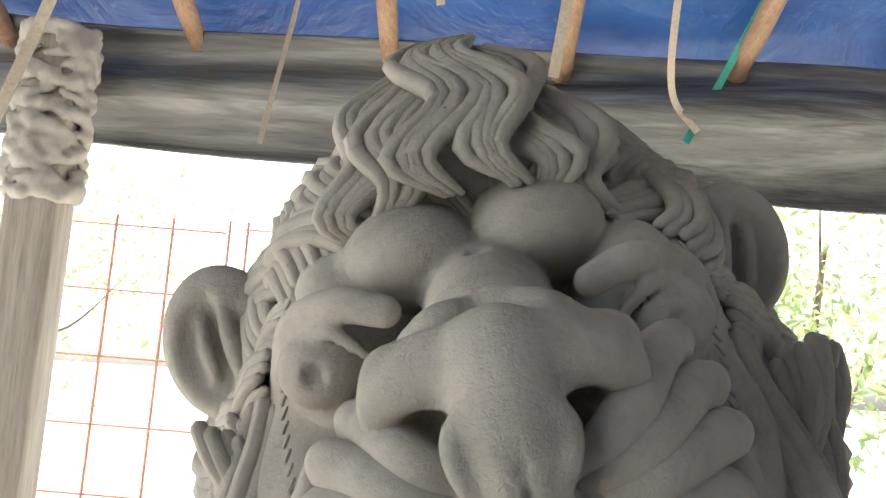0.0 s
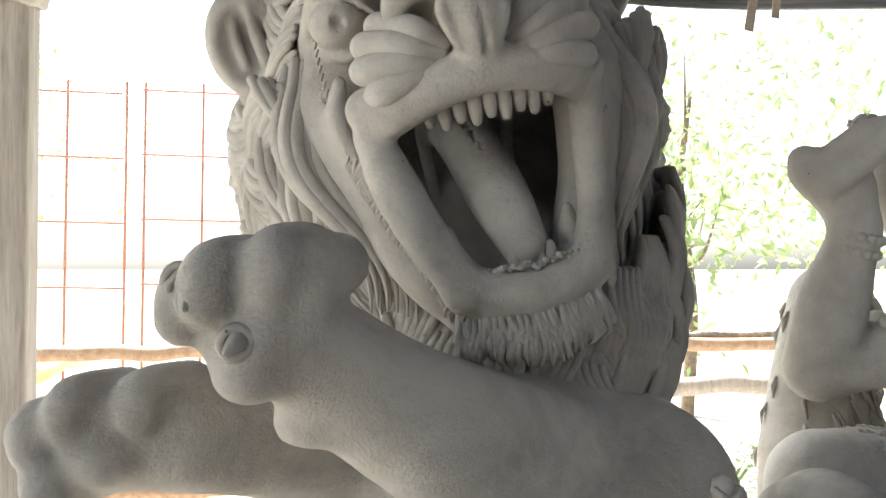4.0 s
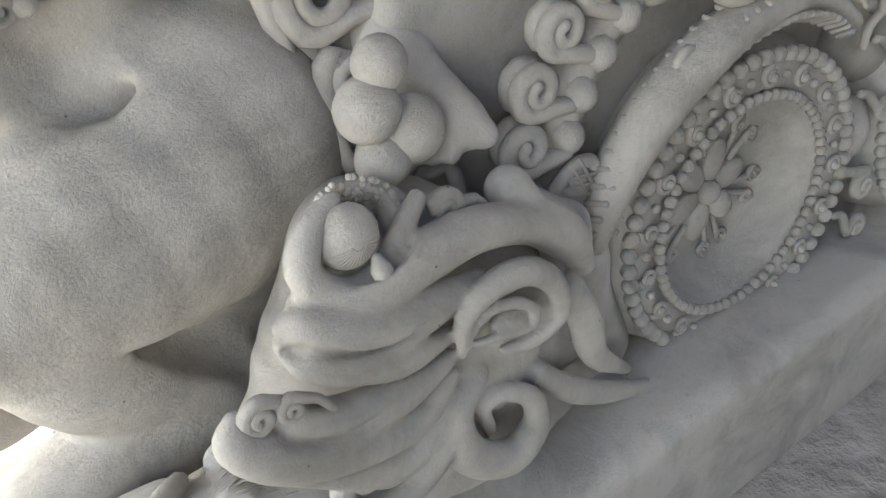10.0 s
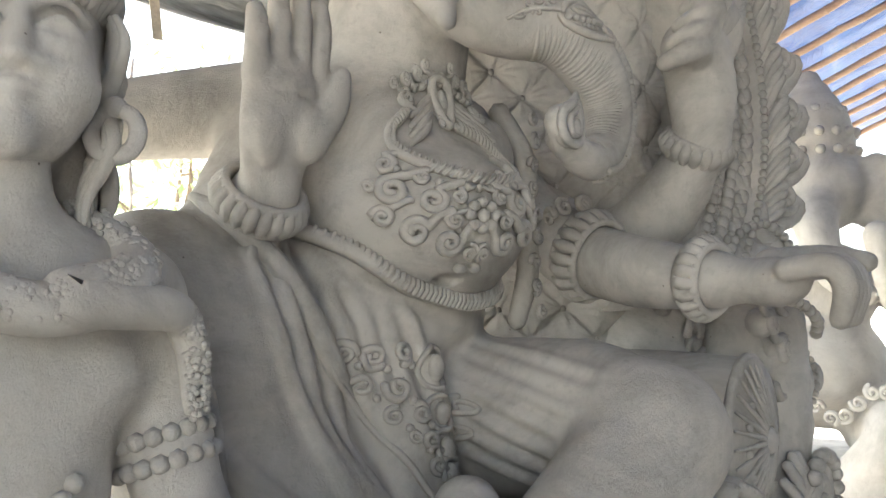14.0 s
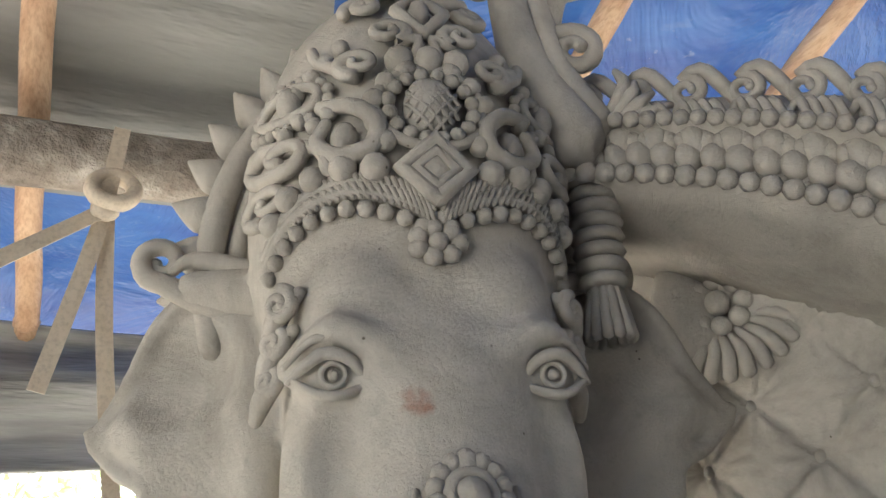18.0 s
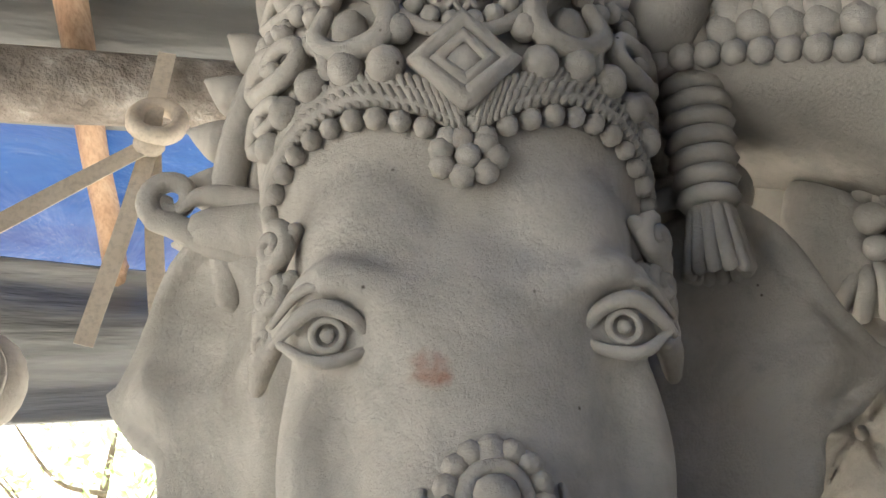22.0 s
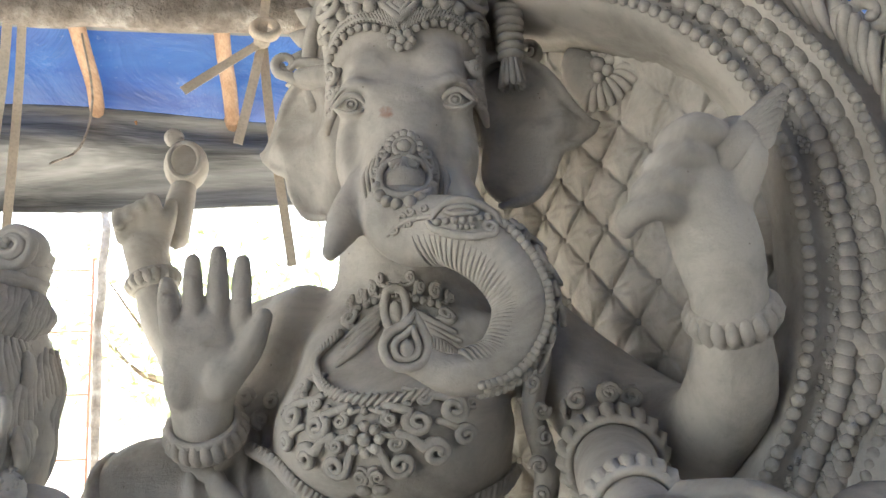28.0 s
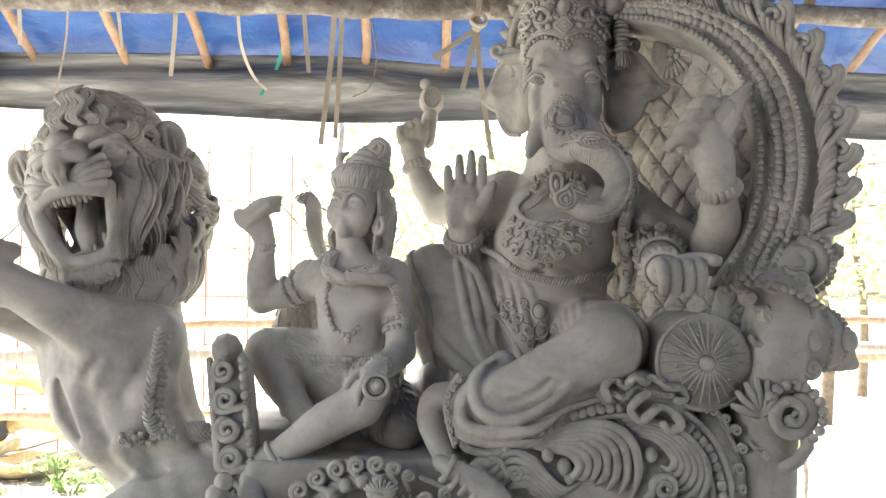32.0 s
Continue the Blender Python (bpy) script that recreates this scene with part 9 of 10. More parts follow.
    for k in range(15):
        t = math.radians(200 + 140 * k / 14)
        rows = [(0.480 + 0.031 * q * math.cos(t), 0.306 - 0.0245 * math.sqrt(max(0, 1 - q * q)), 0.726 + 0.034 * q * math.sin(t)) for q in (0.25, 0.5, 0.75, 0.93)]
        f.tube(rows, [0.0008, 0.0015, 0.0018, 0.0012], sides=5, step=2)
    for k in range(260):
        a, b = random.uniform(-0.052, 0.052), random.uniform(-0.05, 0.052)
        if (a / 0.052) ** 2 + (b / 0.052) ** 2 < 1:
            f.bead((0.497 + a, 0.336 - 4 * (a * a + b * b), 0.716 + b), 0.0036)
    f.tube([(0.496, 0.285, 0.689 + 0.012), (0.496, 0.285 - 0.006, 0.689), (0.496 + 0.002, 0.285, 0.689 - 0.018)], [0.006, 0.011, 0.004], sides=8, step=3)
    put(f, "sea_beast_head", "relief of a sea-beast's head with a lotus cup")
    # pods under the youth's foot
    for x, z, r in ((0.555, 0.80, 0.034), (0.60, 0.765, 0.036), (0.565, 0.745, 0.03), (0.575, 0.84, 0.028)):
        put(Form().bead((x, 0.37, z), (r, r * 0.9, r), 5), "seed_pod")
    f = Form()
    for k in range(5):
        f.tube([(0.72 + 0.012 * k, 0.36, 0.66 - 0.01 * k), (0.735 + 0.012 * k, 0.325, 0.60), (0.755 + 0.01 * k, 0.33, 0.52)], [0.010, 0.016, 0.010], sides=7)
    put(f, "flame_leaf")


sea_beast()


def skin_seat():
    """The shaggy skin under the youth, with its small mask."""
    c = Clay((0.6, 0.5, 0.78), (1.2, 1.2, 1.62), 0.009)
    c.limb([(0.76, 1.0, 1.46), (0.73, 0.98, 1.32), (0.72, 0.95, 1.15), (0.80, 0.92, 1.0)], [0.07, 0.085, 0.11, 0.14], 0.04, smooth=3)
    c.limb([(0.95, 0.95, 1.0), (1.08, 0.80, 0.97), (1.10, 0.66, 0.95)], [0.14, 0.12, 0.08], 0.04, smooth=3)
    c.ball((0.80, 0.64, 0.90), (0.085, 0.06, 0.075), 0.03)
    c.ball((0.78, 0.58, 0.865), (0.035, 0.03, 0.025), 0.012)
    c.ball((0.80, 0.565, 0.86), (0.012, 0.02, 0.01), 0.006, None, True)
    for s in (-1, 1):
        c.ball((0.80 + 0.035 * s, 0.585, 0.915), 0.012, 0.008, None, True)
    f = Form().clay(c)
    tree = f.tree()
    for k in range(420):
        p = vec((random.uniform(0.62, 1.16), random.uniform(0.55, 1.1), random.uniform(0.85, 1.5)))
        near = tree.find_nearest(Vector(p))
        q, n = vec(near[0]), vec(near[1])
        d = unit(np.array([0.25, -0.1, -1.0]) - n * (np.array([0.25, -0.1, -1.0]) @ n))
        f.tube([q, q + d * 0.016 + n * 0.005, q + d * 0.034 + n * 0.001], [0.004, 0.005, 0.0018], sides=4, step=1)
    put(f, "shaggy_skin", "shaggy animal skin spread over the seat")["kind"] = "stuff"


skin_seat()


def bolster():
    b = empty("bolster_cushion", (2.02, 0.45, 1.05), "round clay bolster with a buttoned sunburst end, on the throne", "cushion")
    a, e = vec((2.006, 0.30, 1.19)), vec((2.03, 0.66, 1.20))
    f = Form().tube([a, a * 0.97 + e * 0.03, (a + e) / 2, e], [0.132, 0.14, 0.146, 0.14], sides=40, step=5)
    f.make("roll", CLAY, (a + e) / 2, b)
    pl = basis(a, (1, 0, 0), (0, 0, 1))
    Form().plate(pl, disc(0.138, 40), 0.004, 0.01, 0.022).make("end_cap", CLAY, a, b)
    for k in range(26):
        f = Form()
        t = 2 * math.pi * k / 26
        f.tube([pl(q * math.cos(t), q * math.sin(t), z) for q, z in ((0.03, 0.03), (0.07, 0.025), (0.128, 0.009))], [0.006, 0.0045, 0.003], sides=5, step=3)
        if k % 2:
            f.bead(pl(0.088 * math.cos(t + 0.12), 0.088 * math.sin(t + 0.12), 0.02), 0.007)
        f.make("ray", CLAY, a, b)
    Form().tube(ring_of(pl, 0.141, 0.0, 40), 0.008, sides=6, step=2).make("piping", CLAY, a, b)
    f = Form().bead(pl(0, 0, 0.03), (0.024, 0.014, 0.024), 5)
    f.make("button", CLAY, a, b)


bolster()


def mouse():
    c = Clay((0.05, 0.22, 0.24), (0.56, 0.54, 0.56), 0.0045)
    c.ball((0.372, 0.388, 0.372), (0.088, 0.075, 0.082), 0.02)
    c.limb([(0.43, 0.375, 0.335), (0.40, 0.335, 0.315), (0.355, 0.325, 0.305)], [0.04, 0.032, 0.022], 0.012, smooth=3)
    # head turned back over the shoulder, with its pointed snout
    c.limb([(0.335, 0.375, 0.415), (0.300, 0.352, 0.420), (0.262, 0.338, 0.405), (0.238, 0.335, 0.385)], [0.052, 0.046, 0.028, 0.014], 0.012, smooth=3)
    c.ball((0.322, 0.345, 0.452), (0.024, 0.012, 0.024), 0.006)
    c.ball((0.322, 0.334, 0.452), (0.015, 0.010, 0.016), 0.004, None, True)
    c.ball((0.338, 0.408, 0.458), (0.022, 0.012, 0.022), 0.008)
    c.ball((0.272, 0.322, 0.408), 0.006, 0.003)
    # the draped bundle before it, down to the plinth
    c.limb([(0.262, 0.405, 0.410), (0.215, 0.41, 0.405), (0.178, 0.40, 0.375), (0.165, 0.385, 0.31)], [0.050, 0.050, 0.044, 0.048], 0.02, smooth=4)
    c.limb([(0.30, 0.37, 0.345), (0.235, 0.345, 0.345), (0.195, 0.35, 0.32)], [0.040, 0.042, 0.05], 0.02, smooth=3)
    for k in range(4):
        c.limb([(0.285 - 0.02 * k, 0.34, 0.35), (0.255 - 0.022 * k, 0.315, 0.335), (0.245 - 0.022 * k, 0.318, 0.295)], [0.010, 0.014, 0.012], 0.006, smooth=3)
    c.limb([(0.18, 0.37, 0.36), (0.15, 0.345, 0.335), (0.14, 0.345, 0.30)], [0.014, 0.02, 0.016], 0.008, smooth=3)
    f = Form().clay(c)
    f.tube([(0.287, 0.402, 0.462), (0.262, 0.372, 0.476), (0.222, 0.345, 0.466), (0.206, 0.330, 0.425), (0.224, 0.318, 0.388), (0.268, 0.318, 0.365)], [0.012, 0.014, 0.0145, 0.0145, 0.014, 0.012], sides=9, step=4)
    f.tube([(0.445, 0.40, 0.345), (0.475, 0.405, 0.322), (0.510, 0.408, 0.305)], [0.013, 0.008, 0.004], sides=7)
    tree = f.tree()
    for k in range(110):
        near = tree.find_nearest(Vector((random.uniform(0.27, 0.42), random.uniform(0.30, 0.42), random.uniform(0.40, 0.50))))
        p, n = vec(near[0]), vec(near[1])
        d = unit(np.array((0.9, 0.1, -0.3)) - n * (np.array((0.9, 0.1, -0.3)) @ n))
        f.tube([p, p + d * 0.009 + n * 0.0015, p + d * 0.017], [0.0009, 0.0013, 0.0006], sides=4, step=1)
    ob = f.make("mouse_statue", CLAY_PALE, (0.30, 0.38, PLINTH_Z))
    tagged(ob, "small pale clay mouse statue with a collar, crouching on the plinth", "mouse statue")


mouse()


# ---- straps and cords under the eave ----
def strap(points, width, material, label, group="hanging straps", thick=0.002, twist=0.0):
    """A flat band along a line."""
    p = spline(points, 8)
    t = np.gradient(p, axis=0)
    rows = []
    for i in range(len(p)):
        a = twist * i / len(p)
        side = unit(np.array([math.cos(a), math.sin(a), 0.0]) - unit(t[i]) * (np.array([math.cos(a), math.sin(a), 0.0]) @ unit(t[i])))
        out = unit(np.cross(side, t[i]))
        w, h = width / 2, thick / 2
        rows.append([p[i] + side * w + out * h, p[i] - side * w + out * h, p[i] - side * w - out * h, p[i] + side * w - out * h])
    v = np.array(rows).reshape(-1, 3)
    m = len(p)
    i, j = np.meshgrid(np.arange(m - 1), np.arange(4), indexing="ij")
    a, b = i * 4 + j, i * 4 + (j + 1) % 4
    f = Form().add(v, np.stack([a, a + 4, b + 4, b], -1).reshape(-1, 4))
    f.add(v[:4], [[0, 1, 2, 3]]).add(v[-4:], [[3, 2, 1, 0]])
    ob = f.make("strap", material, points[0], smooth=False)
    return tagged(ob, label, "strap", group)


CREAM = "cream plastic packing strap hanging from the beam"
for x, z1, dx, w in ((-0.62, 2.16, -0.13, 0.020), (-0.45, 2.42, -0.01, 0.016), (-0.25, 2.15, -0.06, 0.008), (0.18, 2.30, -0.03, 0.018), (0.70, 2.32, 0.02, 0.018), (0.83, 2.02, -0.06, 0.022), (0.86, 2.05, -0.03, 0.020), (-0.06, 2.40, 0.02, 0.014)):
    strap([(x, 1.24, 2.60), (x + dx * 0.3, 1.27, 2.60 - (2.60 - z1) * 0.4), (x + dx, 1.28 + 0.02 * math.sin(x * 9), z1)], w, STRAP, CREAM, twist=random.uniform(-0.5, 0.5))
strap([(0.60, 1.55, 2.60), (0.53, 1.66, 2.43), (0.465, 1.65, 2.31)], 0.016, GREEN_STRAP, "sea-green plastic strap tied to the eave sheet")
strap([(0.40, 1.40, 2.64), (0.40, 1.50, 2.50), (0.43, 1.62, 2.40), (0.49, 1.65, 2.335)], 0.014, STRAP, "grey cord strap slung to the eave sheet")
# the big knotted strap beside the crown, with loop and two tails
for tail in ([(1.425, 1.18, 2.62), (1.418, 1.165, 2.55), (1.412, 1.17, 2.485)], [(1.412, 1.17, 2.485), (1.33, 1.155, 2.42), (1.235, 1.15, 2.35)], [(1.412, 1.175, 2.48), (1.385, 1.18, 2.36), (1.355, 1.18, 2.235)], [(1.415, 1.18, 2.48), (1.43, 1.20, 2.3), (1.47, 1.21, 2.0), (1.475, 1.21, 1.95)]):
    strap(tail, 0.022, STRAP, "cream strap knotted round the log beam")
lp = Form().tube([(1.412 + 0.028 * math.cos(a) + 0.008, 1.165 + 0.012 * math.sin(a), 2.515 + 0.026 * math.sin(a)) for a in np.linspace(0, 6.28, 13)], 0.011, sides=8, step=2, flat=((0, 1, 0), 1.6))
lp.bead((1.412, 1.168, 2.484), (0.02, 0.016, 0.016), 3)
tagged(lp.make("knot", STRAP, (1.412, 1.17, 2.484)), "tight knot and loop in the cream strap", "knot", "hanging straps")
tw = Form()
for k in range(5):
    tw.tube([(1.025 + random.uniform(-0.03, 0.03), 1.70 + random.uniform(-0.03, 0.03), 2.45 + random.uniform(-0.03, 0.03)) for _ in range(4)], 0.004, sides=5)
tagged(tw.make("twine", ROPE, (1.025, 1.70, 2.45)), "knot of orange twine on a rafter end", "twine")
cord = Form().tube([(0.98, 1.30, 2.55), (1.0, 1.34, 2.40), (0.97, 1.36, 2.28), (0.90, 1.37, 2.24)], 0.003, sides=5)
tagged(cord.make("cord", BARK, (0.98, 1.30, 2.55)), "thin dark cord dangling from the roof", "cord")


# ---- the yard behind the shed ----
def fence():
    for k in range(3):
        x0 = -4.6 + 1.62 * k
        g = empty("fence_panel", (x0 + 0.75, 5.4, 0.05), "rusty welded steel grid fence panel standing in the yard", "fence panel", "fence panels")
        for i in range(5):
            x = x0 + 0.375 * i
            Form().tube([(x, 5.4, 0.05), (x + 0.02, 5.4, 2.75)], 0.010, sides=6, step=2).make("upright_bar", RUST, (x, 5.4, 0.05), g)
        for j in range(6):
            z = 0.55 + 0.43 * j
            Form().tube([(x0, 5.39, z), (x0 + 1.5, 5.39, z - 0.03)], 0.008, sides=6, step=2).make("cross_bar", RUST, (x0, 5.39, z), g)


fence()
for a, b, r, m, lab in (((-3.0, 2.6, 1.22), (4.0, 2.65, 1.25), 0.028, BAMBOO, "long pale bamboo rail behind the statues"), ((-3.0, 2.7, 1.05), (4.2, 2.75, 1.08), 0.04, TIMBER, "weathered timber rail behind the statues"),
                        ((0.3, 2.63, 1.262), (2.2, 2.68, 1.27), 0.014, BARK, "thin branch lying over the rails"), ((2.6, 3.4, 0.95), (5.6, 3.6, 0.98), 0.04, BAMBOO, "low bamboo rail at the yard's edge"), ((-3.0, 2.75, 0.72), (1.5, 2.85, 0.70), 0.03, BAMBOO, "low bamboo rail at the yard's edge")):
    rod("rail", a, b, r, r * 0.9, m, 0.008, 0.05, 9, lab, "rail", "yard rails")
for x, y, h, r in ((3.05, 2.6, 2.5, 0.012), (3.35, 2.4, 2.4, 0.012), (2.75, 3.2, 2.6, 0.010), (0.72, 2.7, 2.6, 0.02), (3.9, 2.2, 2.6, 0.014), (-1.6, 2.75, 1.5, 0.03), (1.1, 2.75, 1.5, 0.03), (3.4, 3.5, 1.3, 0.03)):
    rod("stake", (x, y, 0.03), (x + 0.05, y, h), r, r * 0.8, BARK, 0.01, 0.1, 8, "thin upright stake in the yard", "stake", "yard stakes")


def leaf_cloud(name, centre, spread_, many, size, material, seed):
    """Many small bent leaves with gaps, in clumps."""
    rng = np.random.default_rng(seed)
    clumps = rng.normal(0, 1, (max(4, many // 45), 3)) * np.array(spread_) * 0.6
    c = clumps[rng.integers(0, len(clumps), many)] + rng.normal(0, 1, (many, 3)) * np.array(spread_) * 0.2
    a = rng.normal(0, 1, (many, 3))
    a /= np.linalg.norm(a, axis=1)[:, None]
    b = np.cross(a, rng.normal(0, 1, (many, 3)))
    b /= np.linalg.norm(b, axis=1)[:, None]
    s = size * rng.uniform(0.6, 1.4, (many, 1))
    n = np.cross(a, b)
    mid = c + vec(centre)
    v = np.stack([mid - a * s, mid + b * s * 0.42 + n * s * 0.1, mid + a * s, mid - b * s * 0.42 + n * s * 0.1], 1).reshape(-1, 3)
    f = Form().add(v, np.arange(many * 4).reshape(-1, 4))
    return f


def tree(x, y, h, r, seed):
    t = empty("tree", (x, y, 0.03), "leafy green tree at the far side of the yard", "tree", "yard trees")
    rng = random.Random(seed)
    f = Form().tube([(x, y, 0.0), (x + 0.06, y, h * 0.3), (x - 0.04, y + 0.05, h * 0.6), (x + 0.05, y, h * 0.85)], [0.07, 0.06, 0.045, 0.02], sides=9)
    f.make("trunk", WOOD_BARK, (x, y, 0.0), t)
    for k in range(6):
        a = rng.uniform(0, 6.28)
        z = h * rng.uniform(0.35, 0.8)
        e = (x + r * 0.8 * math.cos(a), y + r * 0.8 * math.sin(a), z + r * 0.5)
        Form().tube([(x, y, z), ((x + e[0]) / 2, (y + e[1]) / 2, z + 0.1), e], [0.024, 0.016, 0.007], sides=7).make("limb", WOOD_BARK, (x, y, z), t)
    leaf_cloud("crown", (x, y, h * 0.72), (r, r, h * 0.32), 1700, 0.055, LEAF, seed).make("crown", LEAF, (x, y, h * 0.72), t, smooth=False)


for k, (x, y, h, r) in enumerate(((0.6, 7.4, 3.2, 1.1), (2.1, 6.2, 3.0, 1.1), (3.4, 7.6, 3.8, 1.3), (5.6, 6.4, 3.2, 1.2), (7.5, 9.0, 4.0, 1.6), (-5.0, 9.5, 4.2, 1.7), (9.5, 4.0, 3.6, 1.4))):
    tree(x, y, h, r, 11 + k)


def shrub(x, y, r, seed):
    f = leaf_cloud("shrub", (x, y, r * 0.6), (r, r, r * 0.55), 230, 0.026, LEAF, seed)
    for k in range(7):
        a = random.uniform(0, 6.28)
        f.tube([(x, y, 0.0), (x + 0.4 * r * math.cos(a), y + 0.4 * r * math.sin(a), r * 0.5), (x + 0.7 * r * math.cos(a), y + 0.7 * r * math.sin(a), r * 0.9)], [0.008, 0.006, 0.003], sides=5)
    tagged(f.make("shrub", LEAF, (x, y, 0.03), smooth=False), "low green weed growing among the rubble", "shrub", "yard weeds")


for k, (x, y, r) in enumerate(((-0.75, 3.6, 0.22), (-0.45, 3.9, 0.2), (-1.1, 3.7, 0.2), (-1.35, 4.1, 0.25), (-0.25, 3.3, 0.15), (-1.6, 3.4, 0.12), (-0.9, 2.7, 0.09), (-0.55, 2.4, 0.08), (-2.2, 4.3, 0.25), (3.2, 4.3, 0.22), (4.3, 4.6, 0.25), (5.0, 3.6, 0.2), (1.5, 4.4, 0.3), (2.4, 4.8, 0.3), (0.4, 4.5, 0.3))):
    shrub(x, y, r, 50 + k)


def mould(x, y, z, length, r, turn, label):
    """A cast-off half shell: a shallow trough with a thick rim."""
    k, q = math.cos(math.radians(turn)), math.sin(math.radians(turn))

    def at(u, v):
        s = 2 * u - 1
        w = r * (1 - 0.45 * s * s)
        a = math.pi * (0.08 + 0.84 * v)
        lx, ly, lz = s * length / 2, -w * math.cos(a), -w * math.sin(a) * 0.8 + 0.25 * r * s * s + 0.02 * math.sin(9 * s + 3 * v)
        return x + lx * k - ly * q, y + lx * q + ly * k, z + lz + r * 0.8
    f = Form().add(*sheet(at, 26, 16))
    ob = f.make("cast_shell", YELLOW, (x, y, z))
    ob.modifiers.new("thick", "SOLIDIFY").thickness = 0.018
    f = None
    return tagged(ob, label, "cast shell", "cast-off shells")


for x, y, z, l, r, t in ((-1.55, 4.25, 0.08, 1.25, 0.20, 8), (-1.75, 4.55, 0.36, 1.35, 0.19, -6), (-1.45, 4.7, 0.62, 1.1, 0.2, 12), (-2.3, 4.4, 0.1, 1.0, 0.2, 30), (-1.25, 5.0, 0.1, 1.1, 0.22, -20), (-2.0, 4.8, 0.85, 0.9, 0.16, 20)):
    mould(x, y, z, l, r, t, "broken yellow-and-white moulded shell on the scrap heap")
for k in range(16):
    x, y = random.uniform(-3.0, -0.6), random.uniform(4.1, 5.1)
    a = random.uniform(-0.5, 0.5)
    rod("scrap_stick", (x - 0.5 * math.cos(a), y - 0.5 * math.sin(a), random.uniform(0.03, 0.06)), (x + 0.5 * math.cos(a), y + 0.5 * math.sin(a), random.uniform(0.06, 0.6)), random.uniform(0.012, 0.03), 0.012, random.choice((TIMBER, BARK, BAMBOO)), 0.01, 0.1, 7, "weathered stick on the scrap heap", "stick", "scrap sticks")
for k, (x, y, z) in enumerate(((-1.1, 4.4, 0.42), (-2.6, 4.6, 0.5), (-1.9, 4.2, 0.42), (0.9, 3.4, 0.2), (1.3, 3.6, 0.2))):
    c = Clay((x - 0.35, y - 0.3, z - 0.25), (x + 0.35, y + 0.3, z + 0.25), 0.03)
    for j in range(7):
        c.ball((x + random.uniform(-0.16, 0.16), y + random.uniform(-0.12, 0.12), z + random.uniform(-0.08, 0.08)), random.uniform(0.05, 0.11), 0.02)
    tagged(Form().clay(c).make("crumpled_sheet", random.choice((GREY_SHEET, BLACK_SHEET, TIMBER)), (x, y, z)), "crumpled plastic bundle on the scrap heap", "plastic sheet", "crumpled sheets")

# ---- litter ----
rng = np.random.default_rng(5)
many = 7800
px = np.concatenate([rng.uniform(-2.6, 0.6, many // 2), rng.uniform(-3.0, 5.5, many - many // 2)])
py = np.concatenate([rng.uniform(1.25, 4.2, many // 2), rng.uniform(1.3, 5.5, many - many // 2)])
ang, size = rng.uniform(0, 6.28, many), rng.uniform(0.010, 0.032, many)
rows = []
for x, y, a, s in zip(px, py, ang, size):
    z = ground_z(x, y) + 0.006
    ca, sa = math.cos(a) * s, math.sin(a) * s
    rows += [(x - ca, y - sa, z + 0.012), (x + sa * 0.4, y - ca * 0.4, z), (x + ca, y + sa, z + 0.016 * random.random()), (x - sa * 0.4, y + ca * 0.4, z)]
litter = Form().add(np.array(rows), np.arange(many * 4).reshape(-1, 4))
tagged(litter.make("leaf_litter", DRY_LEAF, smooth=False), "dry fallen leaves scattered over the yard", "leaf litter", kind="stuff")
stones = Form()
for k in range(2600):
    if k % 2:
        x, y = random.uniform(-0.9, 3.2), random.uniform(-0.9, 0.08)
    else:
        x, y = random.uniform(-2.2, 0.4), random.uniform(1.22, 2.6)
        x = x if random.random() < 0.6 else random.uniform(-0.6, -0.14)
        y = y if x > -0.14 or random.random() < 0.6 else random.uniform(0.2, 2.0)
    if -0.08 < x < 2.55 and 0.1 < y < 1.18:
        continue
    r = random.uniform(0.004, 0.014) * (2.2 if random.random() < 0.06 else 1)
    stones.bead((x, y, ground_z(x, y) + r * 0.3), (r * random.uniform(0.7, 1.5), r * random.uniform(0.7, 1.5), r * random.uniform(0.5, 1.0)), 2)
tagged(stones.make("rubble", RUBBLE, smooth=False), "crumbled clay and gravel round the plinth", "rubble", kind="stuff")
for k in range(60):
    x, y = random.uniform(-1.3, -0.16), random.uniform(0.9, 2.3)
    c = [(0.5 + random.uniform(-0.2, 0.2)) * random.uniform(0.05, 0.13) for _ in range(7)]
    f = Form()
    o = (x, y, ground_z(x, y))
    f.plate(lambda a, b, d=0.0, o=o: vec((o[0] + a, o[1] + b, o[2] + d)), [(c[i] * math.cos(i * 0.9), c[i] * math.sin(i * 0.9)) for i in range(7)], random.uniform(0.008, 0.025), 0.01)
    tagged(f.make("clay_flake", RUBBLE, o, smooth=False), "broken flake of dried clay on the ground", "clay flake", "clay flakes")
bt = empty("plastic_bottle", (-0.647, 2.833, 0.09), "crushed clear plastic bottle with a blue label on the ground", "bottle")
GLASSY = plain("clear_plastic", [(0.3, (0.6, 0.65, 0.68)), (0.7, (0.75, 0.78, 0.8))], 9.0, 0.2, spec=0.6)
BLUE_LABEL = plain("blue_label", [(0.3, (0.06, 0.16, 0.42)), (0.7, (0.1, 0.24, 0.5))], 9.0, 0.4)
Form().tube([(-0.76, 2.82, 0.10), (-0.70, 2.83, 0.10), (-0.60, 2.84, 0.10), (-0.55, 2.845, 0.10), (-0.53, 2.845, 0.10)], [0.032, 0.034, 0.034, 0.018, 0.013], sides=10).make("bottle_body", GLASSY, (-0.65, 2.83, 0.1), bt)
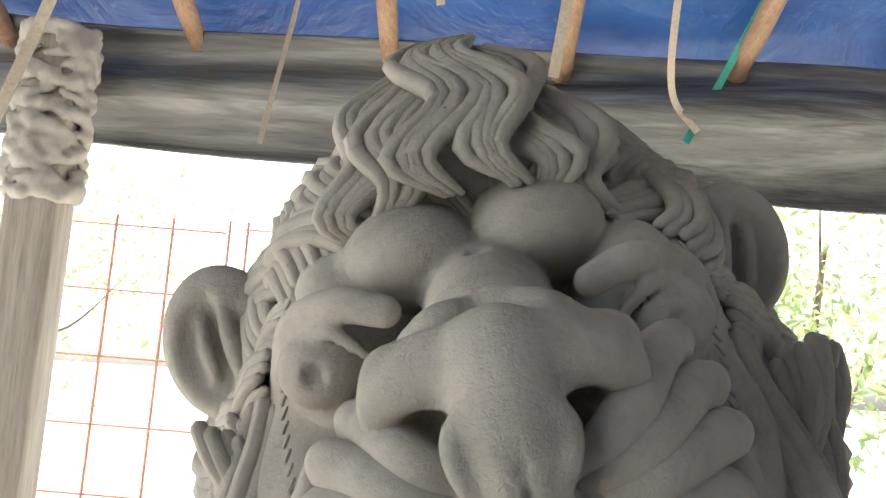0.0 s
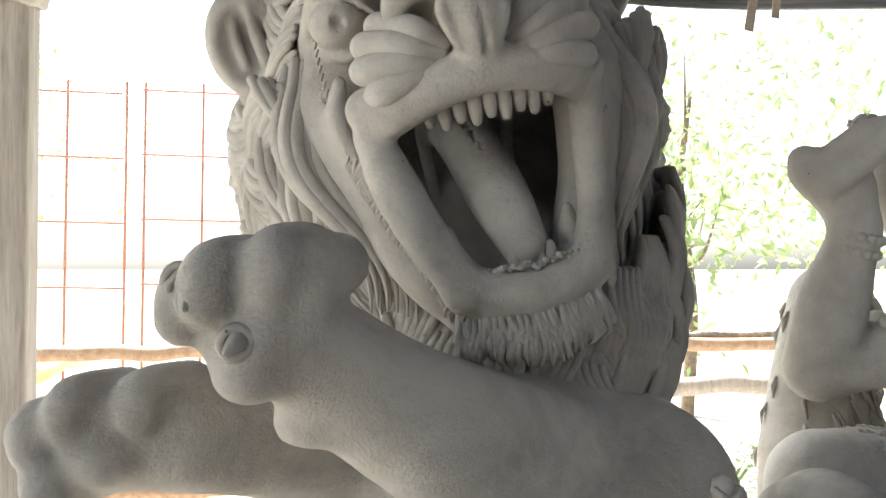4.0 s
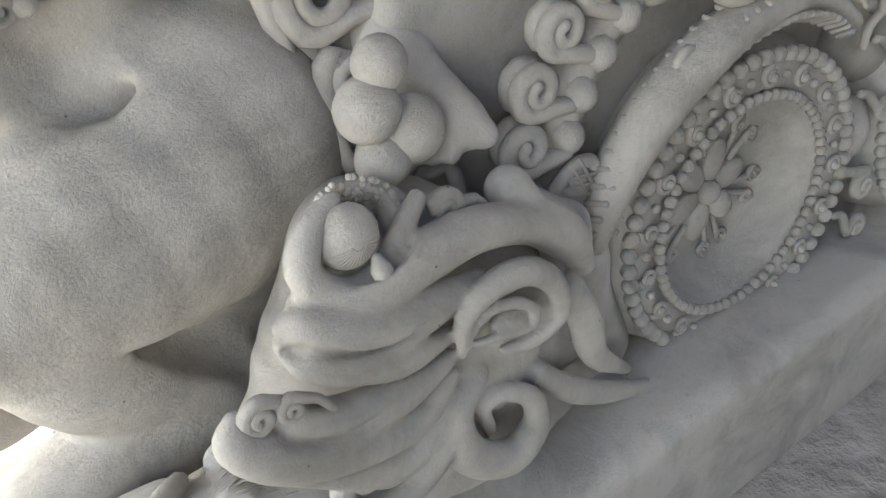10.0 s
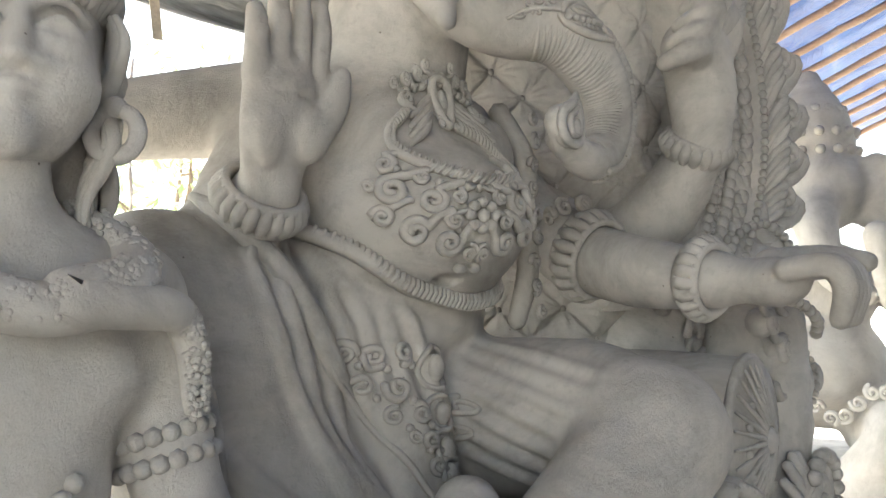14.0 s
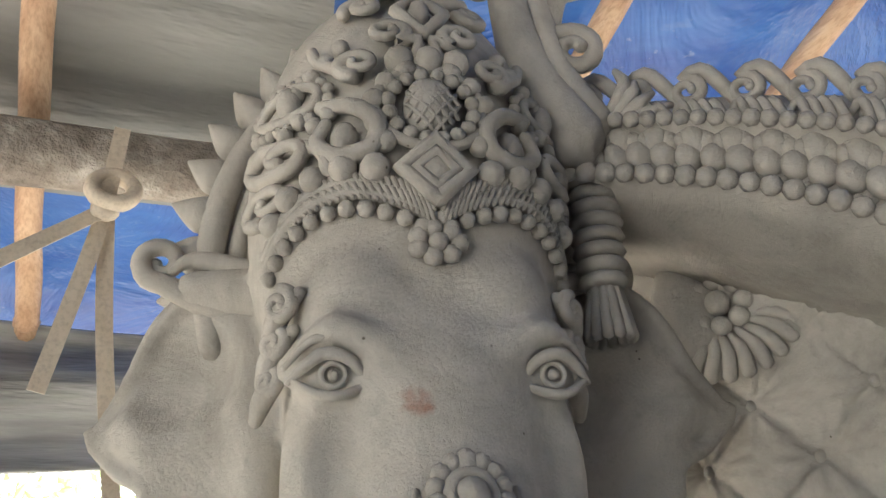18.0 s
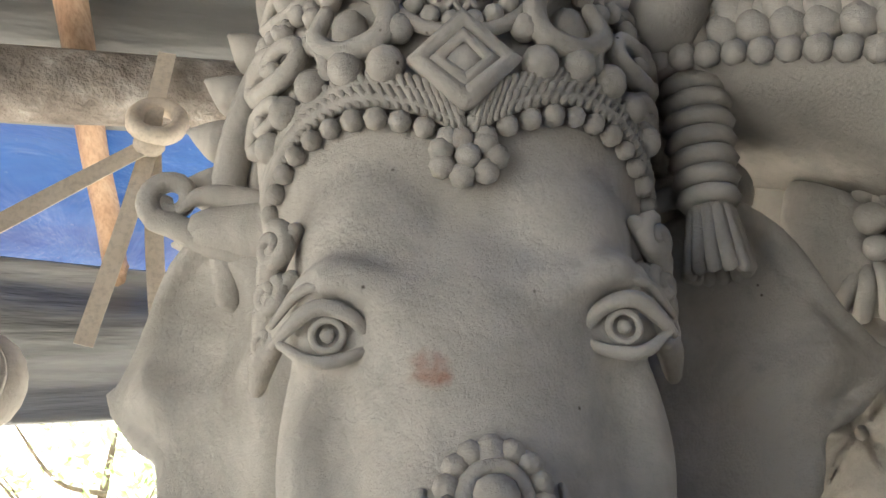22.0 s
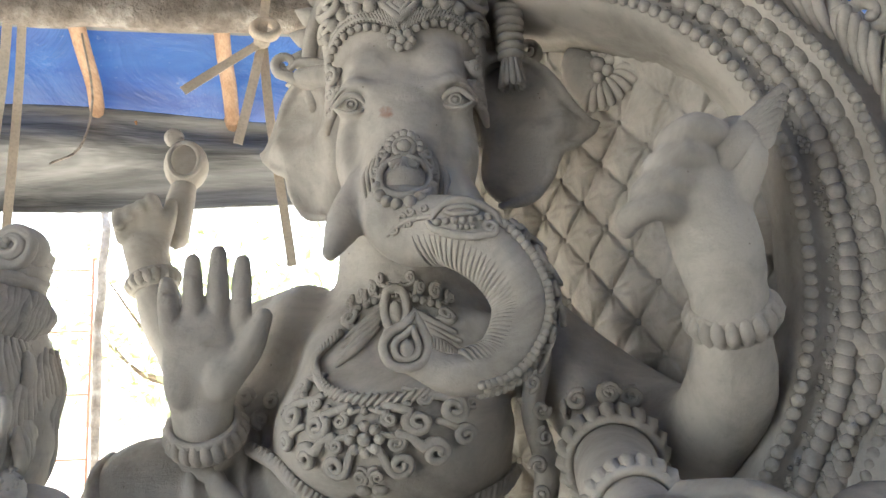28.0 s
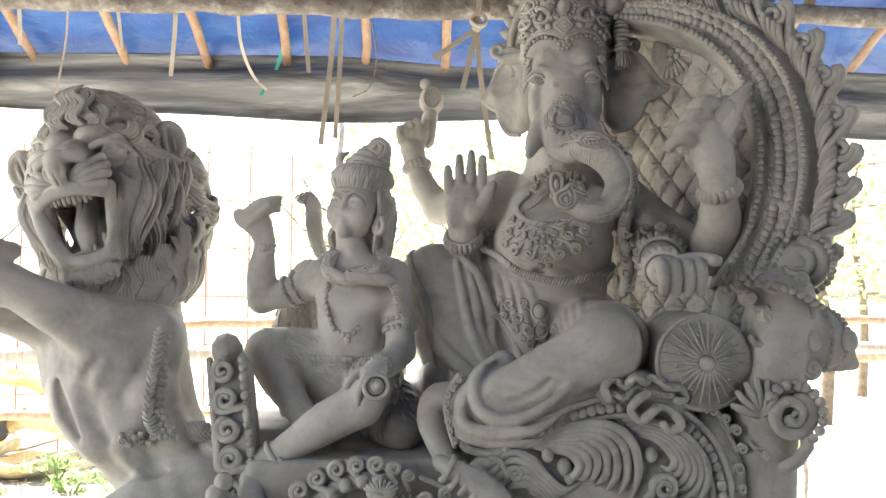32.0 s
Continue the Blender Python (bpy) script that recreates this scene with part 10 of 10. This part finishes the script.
Form().tube([(-0.68, 2.832, 0.10), (-0.63, 2.838, 0.10)], [0.036, 0.036], sides=10, step=3).make("label_wrap", BLUE_LABEL, (-0.65, 2.83, 0.1), bt)


# ---- more sculptures further along the shed ----
def second_group():
    c = Clay((3.2, -0.6, 0.0), (4.6, 1.4, 2.6), 0.018)
    o = vec((3.95, 0.55, 0.0))
    c.slab(o + (0, 0.1, 0.42), (0.42, 0.5, 0.4), 0.05)
    c.ball(o + (-0.05, 0, 1.15), (0.24, 0.24, 0.22), 0.05)
    c.ball(o + (0, 0, 1.45), (0.22, 0.22, 0.18), 0.06)
    c.ball(o + (-0.05, -0.02, 1.82), (0.16, 0.17, 0.17), 0.04)
    c.limb([o + (-0.1, -0.02, 1.80), o + (-0.24, -0.05, 1.66), o + (-0.28, -0.1, 1.50), o + (-0.24, -0.2, 1.42)], [0.10, 0.075, 0.055, 0.04], 0.03, smooth=3)
    for s in (-1, 1):
        c.ball(o + (0.0, 0.22 * s, 1.80), (0.03, 0.12, 0.15), 0.03)
        c.limb([o + (0, 0.22 * s, 1.5), o + (-0.12, 0.34 * s, 1.35), o + (-0.3, 0.30 * s, 1.42), o + (-0.34, 0.26 * s, 1.62)], [0.08, 0.07, 0.055, 0.05], 0.03, smooth=3)
        c.limb([o + (-0.05, 0.2 * s, 0.95), o + (-0.35, 0.3 * s, 0.95), o + (-0.3, 0.1 * s, 0.75)], [0.14, 0.11, 0.08], 0.04, smooth=3)
    c.limb([o + (0, 0, 1.95), o + (0, 0, 2.05), o + (0.02, 0, 2.25)], [0.16, 0.15, 0.05], 0.02, smooth=3)
    f = Form().clay(c)
    for k in range(16):
        t = 6.283 * k / 16
        for z, r in ((1.96, 0.165), (2.03, 0.16), (2.12, 0.12)):
            f.bead(o + (-0.0 + r * math.cos(t), r * math.sin(t), z), 0.02, 2)
    for k in range(14):
        f.scroll(basis(o + (-0.3, -0.3 + 0.045 * k, 1.05 + 0.05 * math.sin(k)), (0, -1, 0), (0, 0, 1)), 0, 0, 0.035, 60 * k, 1.3, 0.3)
    tagged(f.make("second_statue", CLAY_PALE, (3.95, 0.55, 0.05)), "another pale clay statue of an elephant-headed figure, further back", "statue")


second_group()
